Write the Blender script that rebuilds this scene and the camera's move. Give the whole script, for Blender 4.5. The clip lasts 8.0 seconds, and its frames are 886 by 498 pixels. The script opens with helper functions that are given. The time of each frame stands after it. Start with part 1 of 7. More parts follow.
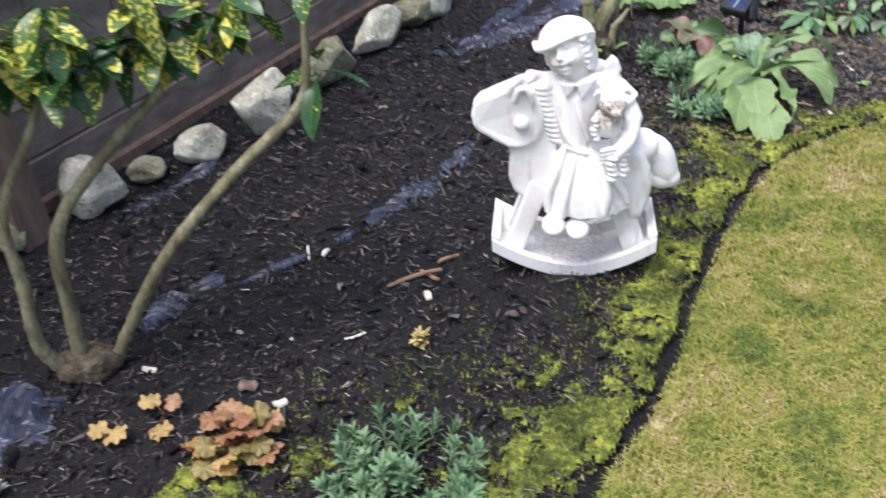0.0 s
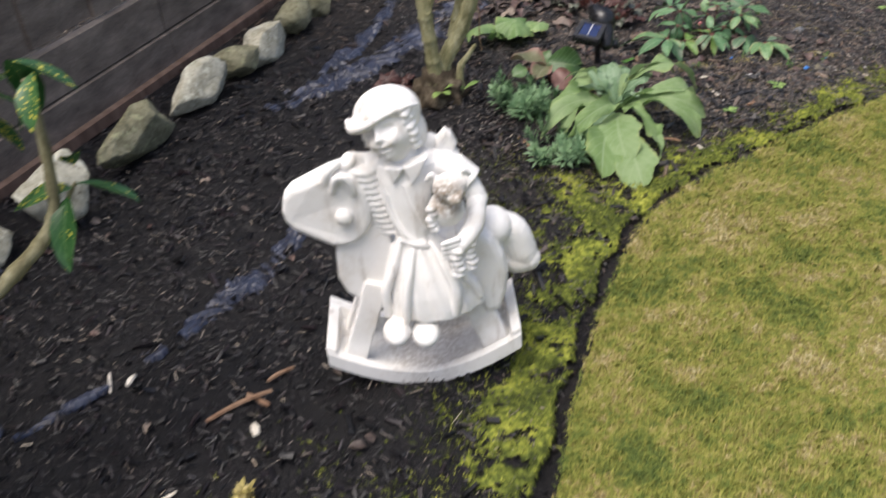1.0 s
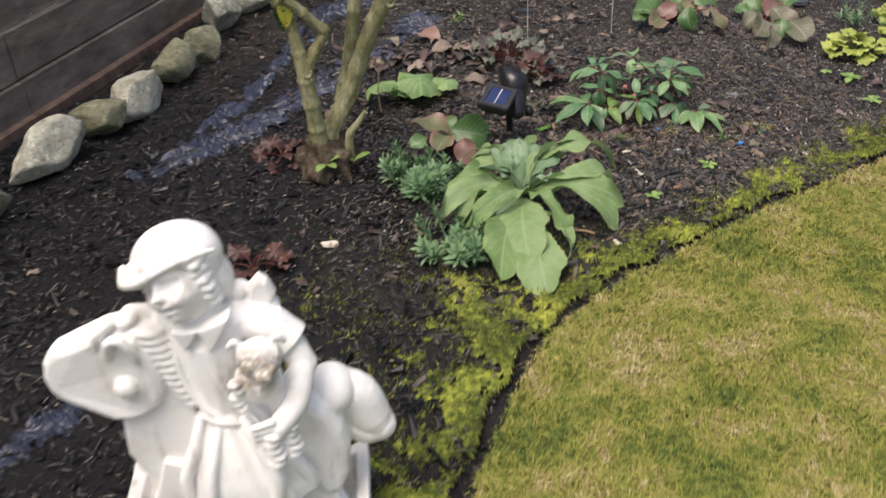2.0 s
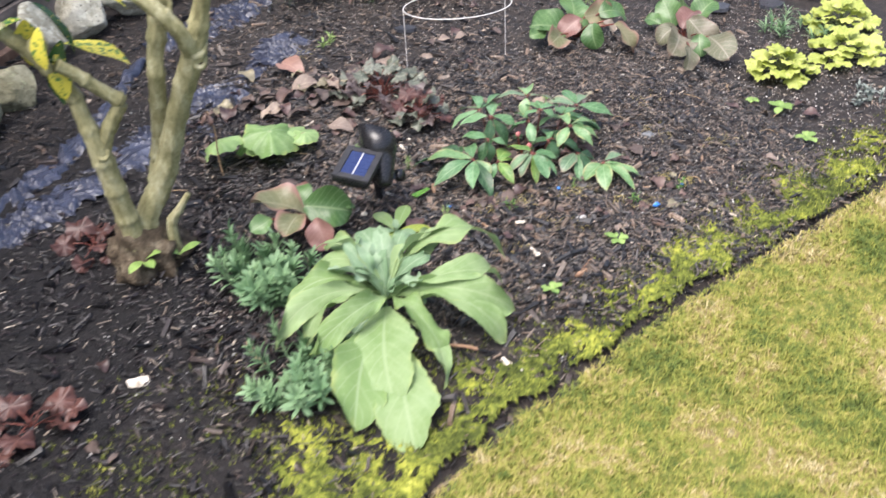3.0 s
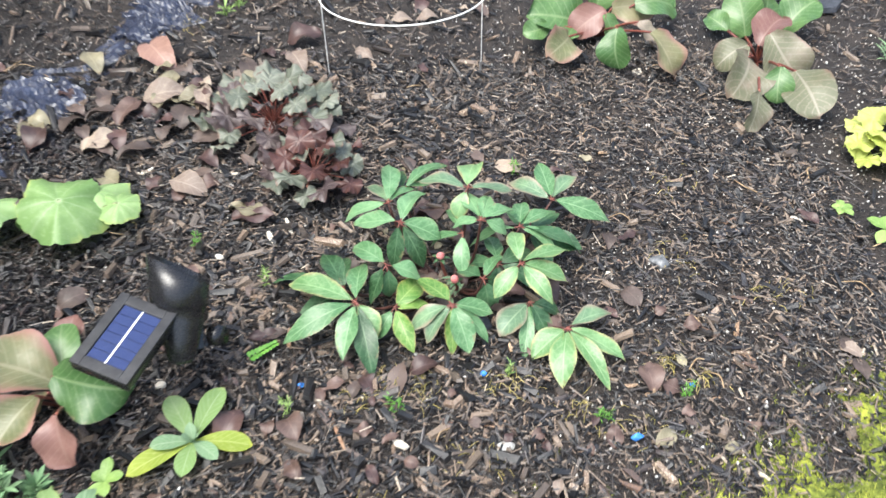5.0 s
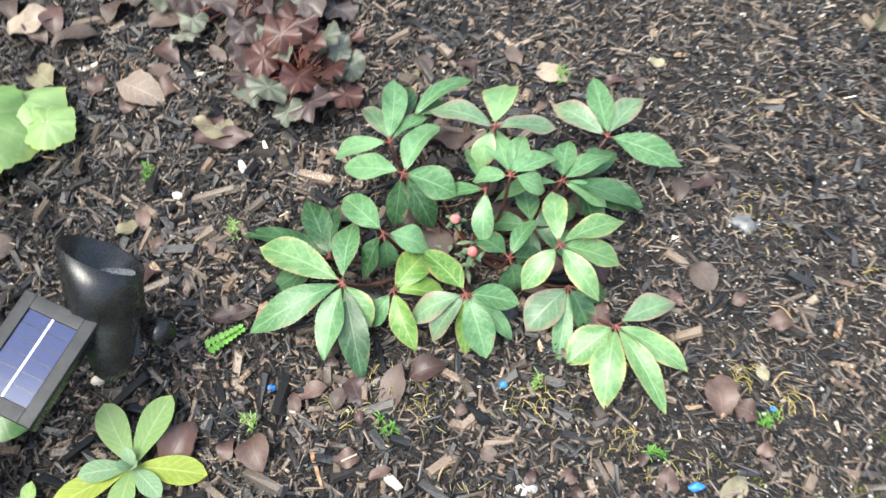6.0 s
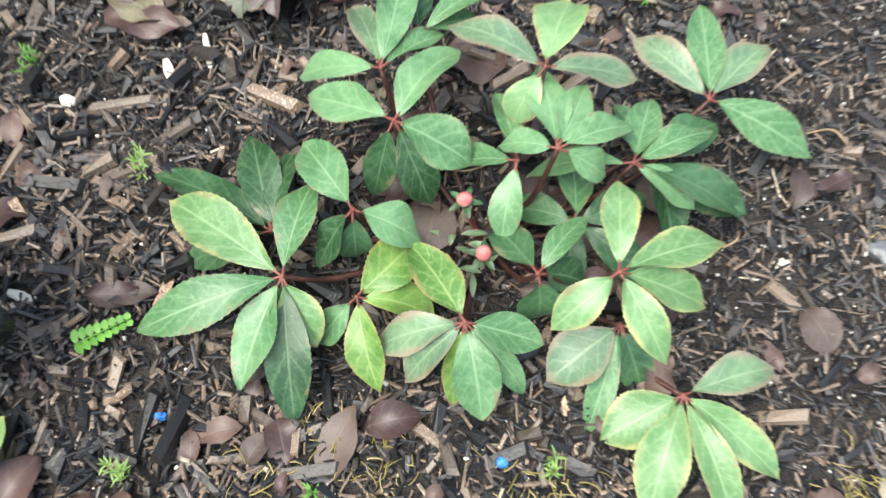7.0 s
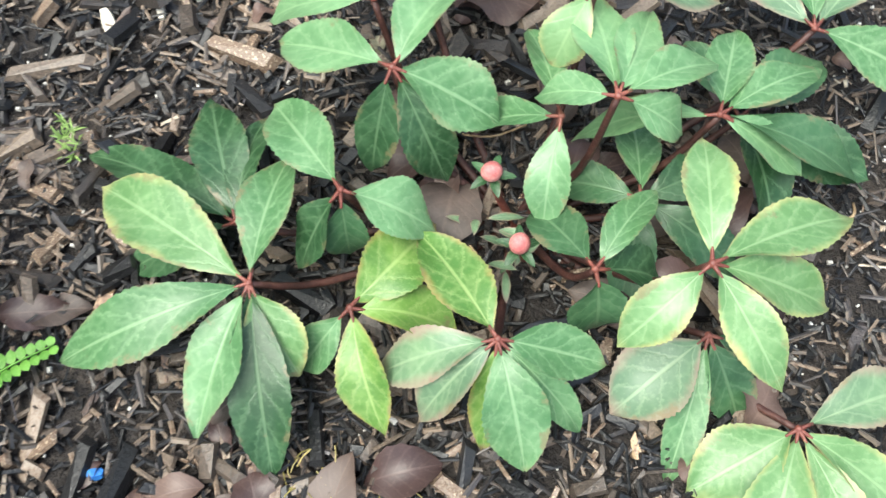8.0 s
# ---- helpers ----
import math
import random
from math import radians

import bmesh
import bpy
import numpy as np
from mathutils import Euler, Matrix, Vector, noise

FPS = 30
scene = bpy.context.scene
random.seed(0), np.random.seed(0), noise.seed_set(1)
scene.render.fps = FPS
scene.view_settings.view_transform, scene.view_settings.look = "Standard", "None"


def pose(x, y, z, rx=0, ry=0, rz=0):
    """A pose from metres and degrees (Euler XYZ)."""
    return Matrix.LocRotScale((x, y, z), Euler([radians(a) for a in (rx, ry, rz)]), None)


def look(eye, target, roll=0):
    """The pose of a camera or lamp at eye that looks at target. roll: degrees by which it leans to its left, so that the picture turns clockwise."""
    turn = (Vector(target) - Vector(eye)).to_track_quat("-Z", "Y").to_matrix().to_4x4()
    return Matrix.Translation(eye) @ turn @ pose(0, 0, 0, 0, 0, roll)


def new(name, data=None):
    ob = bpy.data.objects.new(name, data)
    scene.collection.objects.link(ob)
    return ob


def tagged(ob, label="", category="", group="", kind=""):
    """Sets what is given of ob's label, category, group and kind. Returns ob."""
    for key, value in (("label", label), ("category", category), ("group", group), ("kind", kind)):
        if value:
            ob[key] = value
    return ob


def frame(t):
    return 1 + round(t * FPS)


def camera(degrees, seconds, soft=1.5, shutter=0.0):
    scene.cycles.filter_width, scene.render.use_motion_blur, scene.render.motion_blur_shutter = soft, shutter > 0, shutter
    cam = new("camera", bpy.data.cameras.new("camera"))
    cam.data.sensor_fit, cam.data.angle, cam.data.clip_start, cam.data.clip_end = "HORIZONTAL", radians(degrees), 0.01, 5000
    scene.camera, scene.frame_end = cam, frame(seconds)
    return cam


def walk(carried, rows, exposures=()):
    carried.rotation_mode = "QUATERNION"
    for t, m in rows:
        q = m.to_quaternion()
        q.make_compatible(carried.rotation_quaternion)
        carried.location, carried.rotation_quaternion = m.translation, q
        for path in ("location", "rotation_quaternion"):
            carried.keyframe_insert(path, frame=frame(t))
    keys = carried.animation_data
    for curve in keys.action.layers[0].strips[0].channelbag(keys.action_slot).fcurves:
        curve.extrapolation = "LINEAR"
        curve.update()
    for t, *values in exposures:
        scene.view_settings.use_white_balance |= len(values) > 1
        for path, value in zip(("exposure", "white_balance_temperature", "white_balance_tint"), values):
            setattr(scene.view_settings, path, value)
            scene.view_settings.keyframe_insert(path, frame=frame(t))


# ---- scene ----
cam = camera(52.2, 8.0, 1.5, 0.4)
SKY, SUN = 0.15, 1.5
EXPOSURES = [(0, 0.85, 6000, 12), (0.5, 0.82, 6120, 12), (1.0, 0.46, 6450, 11), (2.5, 0.46, 6750, 11), (3.0, 1.28, 6280, 13), (3.5, 1.7, 5980, 17), (4.5, 1.53, 6100, 9), (6.0, 1.58, 6260, 2), (7.0, 1.46, 6290, 2), (8.0, 1.48, 6280, 0)]
PATH = [
    (0, (0.165, -0.097, 1.332), (0.024, 1.552, 0.209), -4.6),
    (0.5, (0.251, 0.065, 1.301), (0.204, 1.668, 0.106), -5.3),
    (1, (0.302, 0.315, 1.283), (0.396, 1.968, 0.162), -5.7),
    (1.2, (0.335, 0.385, 1.286), (0.485, 2.043, 0.177), -4.9),
    (2.3, (0.624, 0.923, 1.241), (0.837, 2.575, 0.135), -2.5),
    (2.5, (0.671, 1.05, 1.238), (0.952, 2.684, 0.118), -3.5),
    (3, (0.826, 1.29, 1.224), (1.152, 2.879, 0.054), -3.3),
    (3.5, (1.004, 1.49, 1.241), (1.29, 3.086, 0.069), -0.7),
    (3.7, (1.05, 1.594, 1.247), (1.33, 3.157, 0.03), -0.2),
    (4, (1.128, 1.786, 1.199), (1.399, 3.307, -0.07), -1.1),
    (4.5, (1.249, 2.048, 1.164), (1.414, 3.506, -0.195), -3.2),
    (4.7, (1.305, 2.141, 1.149), (1.449, 3.585, -0.226), -1.6),
    (5.8, (1.425, 2.637, 1.046), (1.485, 3.722, -0.634), -2.2),
    (6, (1.441, 2.702, 1.018), (1.432, 3.704, -0.713), -4.0),
    (6.5, (1.473, 2.87, 0.912), (1.396, 3.721, -0.897), -4.1),
    (7, (1.449, 2.971, 0.734), (1.421, 3.739, -1.113), 2.1),
    (7.5, (1.44, 3.02, 0.612), (1.333, 3.769, -1.24), -3.6),
    (8, (1.447, 3.043, 0.561), (1.37, 3.789, -1.293), -3.2),
]
walk(cam, [(t, look(eye, target, roll)) for t, eye, target, roll in PATH], EXPOSURES)

# ---- world and light: an overcast winter day ----
world = bpy.data.worlds.new("sky")
scene.world = world
world.use_nodes = True
_nt = world.node_tree
_sky = _nt.nodes.new("ShaderNodeTexSky")
_sky.sky_type = "NISHITA"
_sky.sun_disc = False
_sky.sun_elevation = radians(70)
_sky.sun_rotation = radians(-127)
_sky.air_density, _sky.dust_density, _sky.ozone_density = 1.0, 6.0, 1.0
_nt.links.new(_sky.outputs[0], _nt.nodes["Background"].inputs[0])
_nt.nodes["Background"].inputs[1].default_value = SKY
sun = new("sun", bpy.data.lights.new("sun", "SUN"))
sun.data.energy, sun.data.angle, sun.data.color = SUN, radians(40), (1.0, 0.98, 0.95)
sun.matrix_world = look((-2.2, -1.6, 7.5), (0, 0, 0))


# ---- node materials ----
class Nodes:
    def __init__(self, name):
        self.mat = bpy.data.materials.new(name)
        self.mat.use_nodes = True
        self.t = self.mat.node_tree
        self.bsdf = self.t.nodes["Principled BSDF"]

    def put(self, socket, value):
        if isinstance(value, bpy.types.NodeSocket):
            self.t.links.new(value, socket)
        else:
            socket.default_value = value

    def node(self, kind, **inputs):
        n = self.t.nodes.new("ShaderNode" + kind)
        for k, v in inputs.items():
            self.put(n.inputs[k.replace("_", " ")], v)
        return n

    def math(self, op, a, b=0.0, c=0.0):
        n = self.t.nodes.new("ShaderNodeMath")
        n.operation = op
        for i, v in enumerate((a, b, c)):
            self.put(n.inputs[i], v)
        return n.outputs[0]

    def mix(self, f, a, b):
        n = self.t.nodes.new("ShaderNodeMix")
        n.data_type = "RGBA"
        self.put(n.inputs[0], f)
        for i, v in ((6, a), (7, b)):
            self.put(n.inputs[i], (*v, 1) if isinstance(v, tuple) else v)
        return n.outputs[2]

    def ramp(self, f, *stops):
        n = self.t.nodes.new("ShaderNodeValToRGB")
        e = n.color_ramp.elements
        while len(e) < len(stops):
            e.new(0.5)
        for el, (p, c) in zip(e, stops):
            el.position, el.color = p, (*c, 1)
        self.put(n.inputs[0], f)
        return n.outputs[0]

    def smooth(self, x, lo, hi):
        n = self.node("MapRange", Value=x, From_Min=lo, From_Max=hi)
        n.interpolation_type = "SMOOTHSTEP"
        return n.outputs[0]

    def place(self):
        return self.node("NewGeometry").outputs["Position"]

    def noise(self, scale, detail=4.0, rough=0.6, vec=None, stretch=None):
        vec = vec or self.place()
        if stretch:
            m = self.node("Mapping", Vector=vec, Scale=stretch)
            vec = m.outputs[0]
        return self.node("TexNoise", Vector=vec, Scale=scale, Detail=detail, Roughness=rough).outputs["Fac"]

    def finish(self, color, rough=0.7, bump=None, strength=0.3, dist=0.002, spec=0.5, metal=0.0):
        self.put(self.bsdf.inputs["Base Color"], color if not isinstance(color, tuple) else (*color, 1))
        self.put(self.bsdf.inputs["Roughness"], rough)
        self.put(self.bsdf.inputs["Specular IOR Level"], spec)
        self.put(self.bsdf.inputs["Metallic"], metal)
        if bump is not None:
            b = self.node("Bump", Height=bump, Strength=strength, Distance=dist)
            self.put(self.bsdf.inputs["Normal"], b.outputs[0])
        return self.mat


def surface(name, c1, c2, c3, scale=20, fine=200, rough=0.75, strength=0.4, dist=0.002, spec=0.4, metal=0.0, stretch=None, front_dark=False):
    n = Nodes(name)
    a, b = n.noise(scale, 5, 0.65, stretch=stretch), n.noise(fine, 3, 0.6, stretch=stretch)
    f = n.math("ADD", n.math("MULTIPLY", a, 0.7), n.math("MULTIPLY", b, 0.3))
    col = n.ramp(f, (0.34, c1), (0.5, c2), (0.66, c3))
    if front_dark:
        col = darken_front(n, col)
    return n.finish(col, n.math("ADD", rough - 0.08, n.math("MULTIPLY", b, 0.16)), b, strength, dist, spec, metal)


def darken_front(n, col):
    """Multiplies the colour to nearly black over the front left of the bed, with a wavering edge."""
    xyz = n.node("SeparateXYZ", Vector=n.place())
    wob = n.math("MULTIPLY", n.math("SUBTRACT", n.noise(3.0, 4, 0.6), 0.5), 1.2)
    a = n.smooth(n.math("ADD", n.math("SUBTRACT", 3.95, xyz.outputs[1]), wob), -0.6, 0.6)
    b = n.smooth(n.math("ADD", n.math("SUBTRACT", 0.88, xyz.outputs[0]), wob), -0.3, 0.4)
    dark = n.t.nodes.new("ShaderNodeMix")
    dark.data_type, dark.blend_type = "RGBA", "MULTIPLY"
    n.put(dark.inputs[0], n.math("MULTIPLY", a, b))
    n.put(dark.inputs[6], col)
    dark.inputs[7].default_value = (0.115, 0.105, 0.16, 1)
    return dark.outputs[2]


def varied(name, stops, rough=0.7, fine=300, strength=0.4, spec=0.4, by="island", front_dark=False):
    """Pieces of one kind, each with its own tone."""
    n = Nodes(name)
    r = n.node("NewGeometry").outputs["Random Per Island"] if by == "island" else n.node("ObjectInfo").outputs["Random"]
    b = n.noise(fine, 3, 0.65)
    f = n.math("ADD", n.math("MULTIPLY", r, 0.86), n.math("MULTIPLY", n.math("SUBTRACT", b, 0.5), 0.35))
    col = n.ramp(f, *stops)
    if front_dark:
        col = darken_front(n, col)
    return n.finish(col, rough, b, strength, 0.0015, spec)


def leafy(name, c1, c2, vein, edge, edge_at=0.75, rough=0.45, veins=9.0, ribs="side", blotch=25.0, vein_amount=0.55, thin=0.22, spec=0.45, specks=None, marble=0.0, soft=0.25):
    """A leaf's blade: mottled green, paler veins, and a margin of its own colour."""
    n = Nodes(name)
    uv = n.node("SeparateXYZ", Vector=n.node("UVMap").outputs[0])
    u, v = uv.outputs[0], uv.outputs[1]
    e = n.math("ABSOLUTE", n.math("SUBTRACT", n.math("MULTIPLY", u, 2.0), 1.0))
    big, fine = n.noise(blotch, 4, 0.6), n.noise(blotch * 9, 3, 0.6)
    rnd = n.node("ObjectInfo").outputs["Random"]
    tone = n.math("ADD", n.math("MULTIPLY", big, 0.75), n.math("MULTIPLY", n.math("SUBTRACT", rnd, 0.5), 0.35))
    base = n.mix(n.smooth(tone, 0.25, 0.6), c1, c2)
    base = n.mix(n.math("MULTIPLY", n.smooth(fine, 0.5, 0.75), 0.25), base, vein)
    if ribs == "side":
        w = n.math("FRACT", n.math("ADD", n.math("SUBTRACT", n.math("MULTIPLY", v, veins), n.math("MULTIPLY", e, veins * 0.28)), n.math("MULTIPLY", fine, 0.25 if not marble else 0.7)))
        side = n.math("SUBTRACT", 1.0, n.smooth(n.math("ABSOLUTE", n.math("SUBTRACT", w, 0.5)), 0.0, 0.17))
        mid = n.math("SUBTRACT", 1.0, n.smooth(e, 0.02, 0.09))
    else:
        w = n.math("FRACT", n.math("ADD", n.math("MULTIPLY", v, veins), n.math("MULTIPLY", fine, 0.12)))
        side = n.math("MULTIPLY", n.math("SUBTRACT", 1.0, n.smooth(n.math("ABSOLUTE", n.math("SUBTRACT", w, 0.5)), 0.0, 0.13)), n.math("SUBTRACT", 1.0, n.math("MULTIPLY", e, 0.6)))
        mid = n.math("SUBTRACT", 1.0, n.smooth(e, 0.02, 0.12))
    vv = n.math("MAXIMUM", n.math("MULTIPLY", side, vein_amount * 0.7), n.math("MULTIPLY", mid, vein_amount * 1.4))
    vv = n.math("MINIMUM", vv, 0.9)
    col = n.mix(vv, base, vein)
    far = n.math("MAXIMUM", e, n.math("MULTIPLY", n.math("MULTIPLY", v, v), 1.0 if ribs == "side" else 0.0))
    col = n.mix(n.smooth(n.math("ADD", far, n.math("MULTIPLY", n.math("SUBTRACT", big, 0.5), 0.9)), edge_at, edge_at + soft), col, edge)
    if marble:
        web = n.node("TexVoronoi", Vector=n.place(), Scale=105.0)
        web.feature = "DISTANCE_TO_EDGE"
        net = n.math("SUBTRACT", 1.0, n.smooth(web.outputs["Distance"], 0.0, 0.22))
        col = n.mix(n.math("MULTIPLY", net, n.math("MULTIPLY", n.smooth(big, 0.3, 0.6), marble)), col, vein)
        rust = n.noise(55, 4, 0.7)
        near = n.math("ADD", n.math("MULTIPLY", far, 0.35), n.math("MULTIPLY", rust, 0.9))
        col = n.mix(n.math("MULTIPLY", n.smooth(near, 0.78, 0.9), 0.65), col, (0.2, 0.155, 0.085))
    if specks:
        gold, size, over = specks
        dots = n.noise(size, 2.5, 0.5)
        many = n.math("ADD", n.math("MULTIPLY", n.noise(18, 3), 0.5), n.math("MULTIPLY", rnd, 0.5))
        col = n.mix(n.smooth(n.math("ADD", dots, n.math("MULTIPLY", n.math("SUBTRACT", many, 0.5), 0.3)), over, over + 0.05), col, gold)
    n.finish(col, rough, n.math("ADD", n.math("MULTIPLY", vv, -0.8), n.math("MULTIPLY", fine, 0.4)), 0.35, 0.0015, spec)
    tr = n.node("BsdfTranslucent", Color=col)
    mx = n.node("MixShader", Fac=thin)
    n.put(mx.inputs[1], n.bsdf.outputs[0])
    n.put(mx.inputs[2], tr.outputs[0])
    n.put(n.t.nodes["Material Output"].inputs[0], mx.outputs[0])
    return n.mat


M_SOIL = surface("wet soil", (0.009, 0.0075, 0.007), (0.02, 0.016, 0.014), (0.045, 0.036, 0.03), 18, 260, 0.7, 0.9, 0.006, 0.4, front_dark=True)
M_CHIP = varied("bark mulch", ((0.0, (0.006, 0.006, 0.007)), (0.38, (0.016, 0.016, 0.017)), (0.56, (0.044, 0.036, 0.031)), (0.69, (0.105, 0.082, 0.065)), (0.79, (0.205, 0.158, 0.118)), (0.85, (0.10, 0.06, 0.04)), (0.89, (0.42, 0.345, 0.255))), 0.35, 420, 0.6, 0.45, front_dark=True)
M_CHIP_ONE = varied("bark chip", ((0.0, (0.009, 0.009, 0.011)), (0.4, (0.022, 0.021, 0.023)), (0.62, (0.05, 0.038, 0.034)), (0.74, (0.10, 0.065, 0.05)), (0.82, (0.2, 0.12, 0.07)), (0.86, (0.36, 0.26, 0.16))), 0.4, 420, 0.6, 0.5, by="object")
M_SLIVER = varied("weathered sliver", ((0.0, (0.05, 0.046, 0.05)), (0.4, (0.085, 0.075, 0.072)), (0.65, (0.14, 0.115, 0.095)), (0.8, (0.25, 0.2, 0.15)), (0.88, (0.48, 0.42, 0.33))), 0.45, 300, 0.3, 0.5)
M_STRAW = varied("dry moss straw", ((0.0, (0.16, 0.14, 0.04)), (0.5, (0.34, 0.28, 0.09)), (1.0, (0.5, 0.42, 0.2))), 0.7, 100, 0.0)
M_GRIT = varied("pale grit", ((0.0, (0.25, 0.24, 0.22)), (0.6, (0.5, 0.48, 0.44)), (1.0, (0.75, 0.73, 0.68))), 0.7, 300)


def patchy(name, greens, fine_scale, spread=0.5, rough=0.7, spec=0.2, big=1.1, small=1.25):
    """Living cover whose tone drifts in patches, with a little of its own in each blade."""
    n = Nodes(name)
    r = n.node("NewGeometry").outputs["Random Per Island"]
    a, b = n.noise(6.0, 4, 0.65), n.noise(fine_scale, 4, 0.65)
    f = n.math("ADD", n.math("ADD", n.math("MULTIPLY", a, big), n.math("MULTIPLY", b, small)), n.math("MULTIPLY", n.math("SUBTRACT", r, 0.5), spread))
    col = n.ramp(n.math("SUBTRACT", f, (big + small) / 2 - 0.5), *greens)
    return n.finish(col, rough, b, 0.5, 0.004, spec)


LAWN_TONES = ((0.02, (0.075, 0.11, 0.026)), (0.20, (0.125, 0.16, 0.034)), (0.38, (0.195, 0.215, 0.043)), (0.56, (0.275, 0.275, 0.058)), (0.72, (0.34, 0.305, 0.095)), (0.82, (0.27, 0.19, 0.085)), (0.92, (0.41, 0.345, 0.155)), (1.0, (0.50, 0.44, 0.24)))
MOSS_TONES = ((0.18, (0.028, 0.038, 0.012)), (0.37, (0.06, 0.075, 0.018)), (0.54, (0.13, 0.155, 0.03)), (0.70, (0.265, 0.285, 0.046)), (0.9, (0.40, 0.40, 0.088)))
# Blade tones at 0.55: the dark between blades is put into the base.
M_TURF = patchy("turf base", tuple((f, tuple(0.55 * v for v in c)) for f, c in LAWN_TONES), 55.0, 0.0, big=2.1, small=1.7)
M_GRASS = patchy("grass blades", LAWN_TONES, 55.0, 0.4, big=2.1, small=1.7)
M_MOSS = patchy("moss", MOSS_TONES, 60.0, 0.0, 0.9, 0.1)
M_TUFT = patchy("moss tufts", MOSS_TONES, 35.0, 0.5, 0.8, 0.15)
M_PLASTIC = surface("dusty black plastic film", (0.011, 0.014, 0.028), (0.024, 0.030, 0.054), (0.052, 0.062, 0.10), 16, 110, 0.4, 0.3, 0.002, 0.6)
M_FENCE = surface("weathered dark fence stain", (0.085, 0.07, 0.058), (0.17, 0.14, 0.118), (0.28, 0.235, 0.195), 6, 90, 0.65, 0.5, 0.002, 0.35, stretch=(1, 1, 3))
M_POST = surface("brown stained post", (0.095, 0.06, 0.045), (0.16, 0.105, 0.08), (0.24, 0.165, 0.128), 8, 120, 0.7, 0.5, 0.002, 0.3, stretch=(3, 3, 0.4))


def field_stone(name, dark, mid, pale, lichen):
    """Rough weathered stone: broad drifts of tone, dark pits and pale crusts of lichen."""
    n = Nodes(name)
    a, b, c = n.noise(9, 5, 0.65), n.noise(60, 4, 0.7), n.noise(210, 3, 0.6)
    f = n.math("ADD", n.math("MULTIPLY", a, 0.6), n.math("MULTIPLY", b, 0.4))
    col = n.ramp(f, (0.36, dark), (0.5, mid), (0.64, pale))
    col = n.mix(n.math("MULTIPLY", n.smooth(n.noise(38, 4, 0.6), 0.56, 0.64), 0.75), col, lichen)
    pits = n.smooth(n.noise(120, 2, 0.5), 0.36, 0.27)
    col = n.mix(n.math("MULTIPLY", pits, 0.7), col, (0.07, 0.06, 0.045))
    return n.finish(col, 0.88, n.math("ADD", n.math("MULTIPLY", b, 0.7), n.math("SUBTRACT", n.math("MULTIPLY", c, 0.3), n.math("MULTIPLY", pits, 0.4))), 0.9, 0.008, 0.25)


M_ROCK = field_stone("pale field stone", (0.27, 0.25, 0.18), (0.47, 0.45, 0.35), (0.66, 0.64, 0.53), (0.70, 0.70, 0.58))
M_ROCK_MOSS = field_stone("lichen stained stone", (0.12, 0.115, 0.07), (0.23, 0.22, 0.14), (0.36, 0.345, 0.24), (0.36, 0.37, 0.22))
M_BARK_PALE = surface("pale ridged bark", (0.13, 0.12, 0.052), (0.29, 0.275, 0.14), (0.50, 0.48, 0.31), 30, 220, 0.75, 0.8, 0.003, 0.3, stretch=(1, 1, 0.35))
M_BARK = surface("grey-green shrub bark", (0.085, 0.072, 0.036), (0.18, 0.165, 0.09), (0.33, 0.31, 0.2), 30, 220, 0.75, 0.8, 0.003, 0.3, stretch=(1, 1, 0.35))
M_STUMP = surface("rough brown stump", (0.03, 0.022, 0.014), (0.085, 0.065, 0.043), (0.2, 0.17, 0.12), 35, 200, 0.85, 1.0, 0.006, 0.25)
M_TRUNK = surface("peeling red-brown bark", (0.05, 0.03, 0.022), (0.17, 0.095, 0.065), (0.38, 0.27, 0.19), 14, 110, 0.8, 1.0, 0.008, 0.3, stretch=(1, 1, 0.4))
M_PETIOLE = surface("green stalk", (0.11, 0.14, 0.05), (0.2, 0.24, 0.1), (0.3, 0.32, 0.17), 40, 200, 0.5)
M_RED = surface("red stalk", (0.07, 0.022, 0.016), (0.15, 0.045, 0.034), (0.26, 0.10, 0.07), 60, 300, 0.45)
M_DUSK = surface("dusky stalk", (0.026, 0.011, 0.009), (0.055, 0.022, 0.018), (0.11, 0.05, 0.038), 60, 300, 0.5)
M_DRY = surface("dry stalk", (0.12, 0.08, 0.045), (0.26, 0.18, 0.10), (0.42, 0.32, 0.2), 50, 250, 0.75)
M_WOOD = surface("raw wood sliver", (0.14, 0.075, 0.04), (0.24, 0.14, 0.085), (0.36, 0.25, 0.16), 30, 220, 0.7, stretch=(1, 3, 1))
M_PALE = surface("bleached wood", (0.4, 0.35, 0.27), (0.58, 0.53, 0.44), (0.75, 0.71, 0.62), 40, 220, 0.7)
M_BLUE = surface("blue pellet", (0.02, 0.09, 0.32), (0.035, 0.17, 0.5), (0.08, 0.27, 0.62), 90, 400, 0.55)
M_BLACK = surface("black moulded plastic", (0.008, 0.008, 0.009), (0.013, 0.013, 0.014), (0.02, 0.021, 0.024), 40, 400, 0.27, 0.12, 0.001, 0.5)
M_WIRE = surface("white coated wire", (0.5, 0.49, 0.46), (0.66, 0.65, 0.62), (0.76, 0.75, 0.72), 60, 400, 0.45)
M_SLATE = surface("dark slate", (0.018, 0.02, 0.026), (0.035, 0.038, 0.046), (0.07, 0.074, 0.085), 20, 150, 0.5, 0.5, 0.003)
M_PEBBLE = surface("grey pebble", (0.2, 0.2, 0.19), (0.38, 0.38, 0.36), (0.56, 0.56, 0.53), 60, 300, 0.7)
M_BUD = surface("pink flower bud", (0.35, 0.08, 0.08), (0.5, 0.17, 0.16), (0.62, 0.3, 0.27), 120, 500, 0.45)
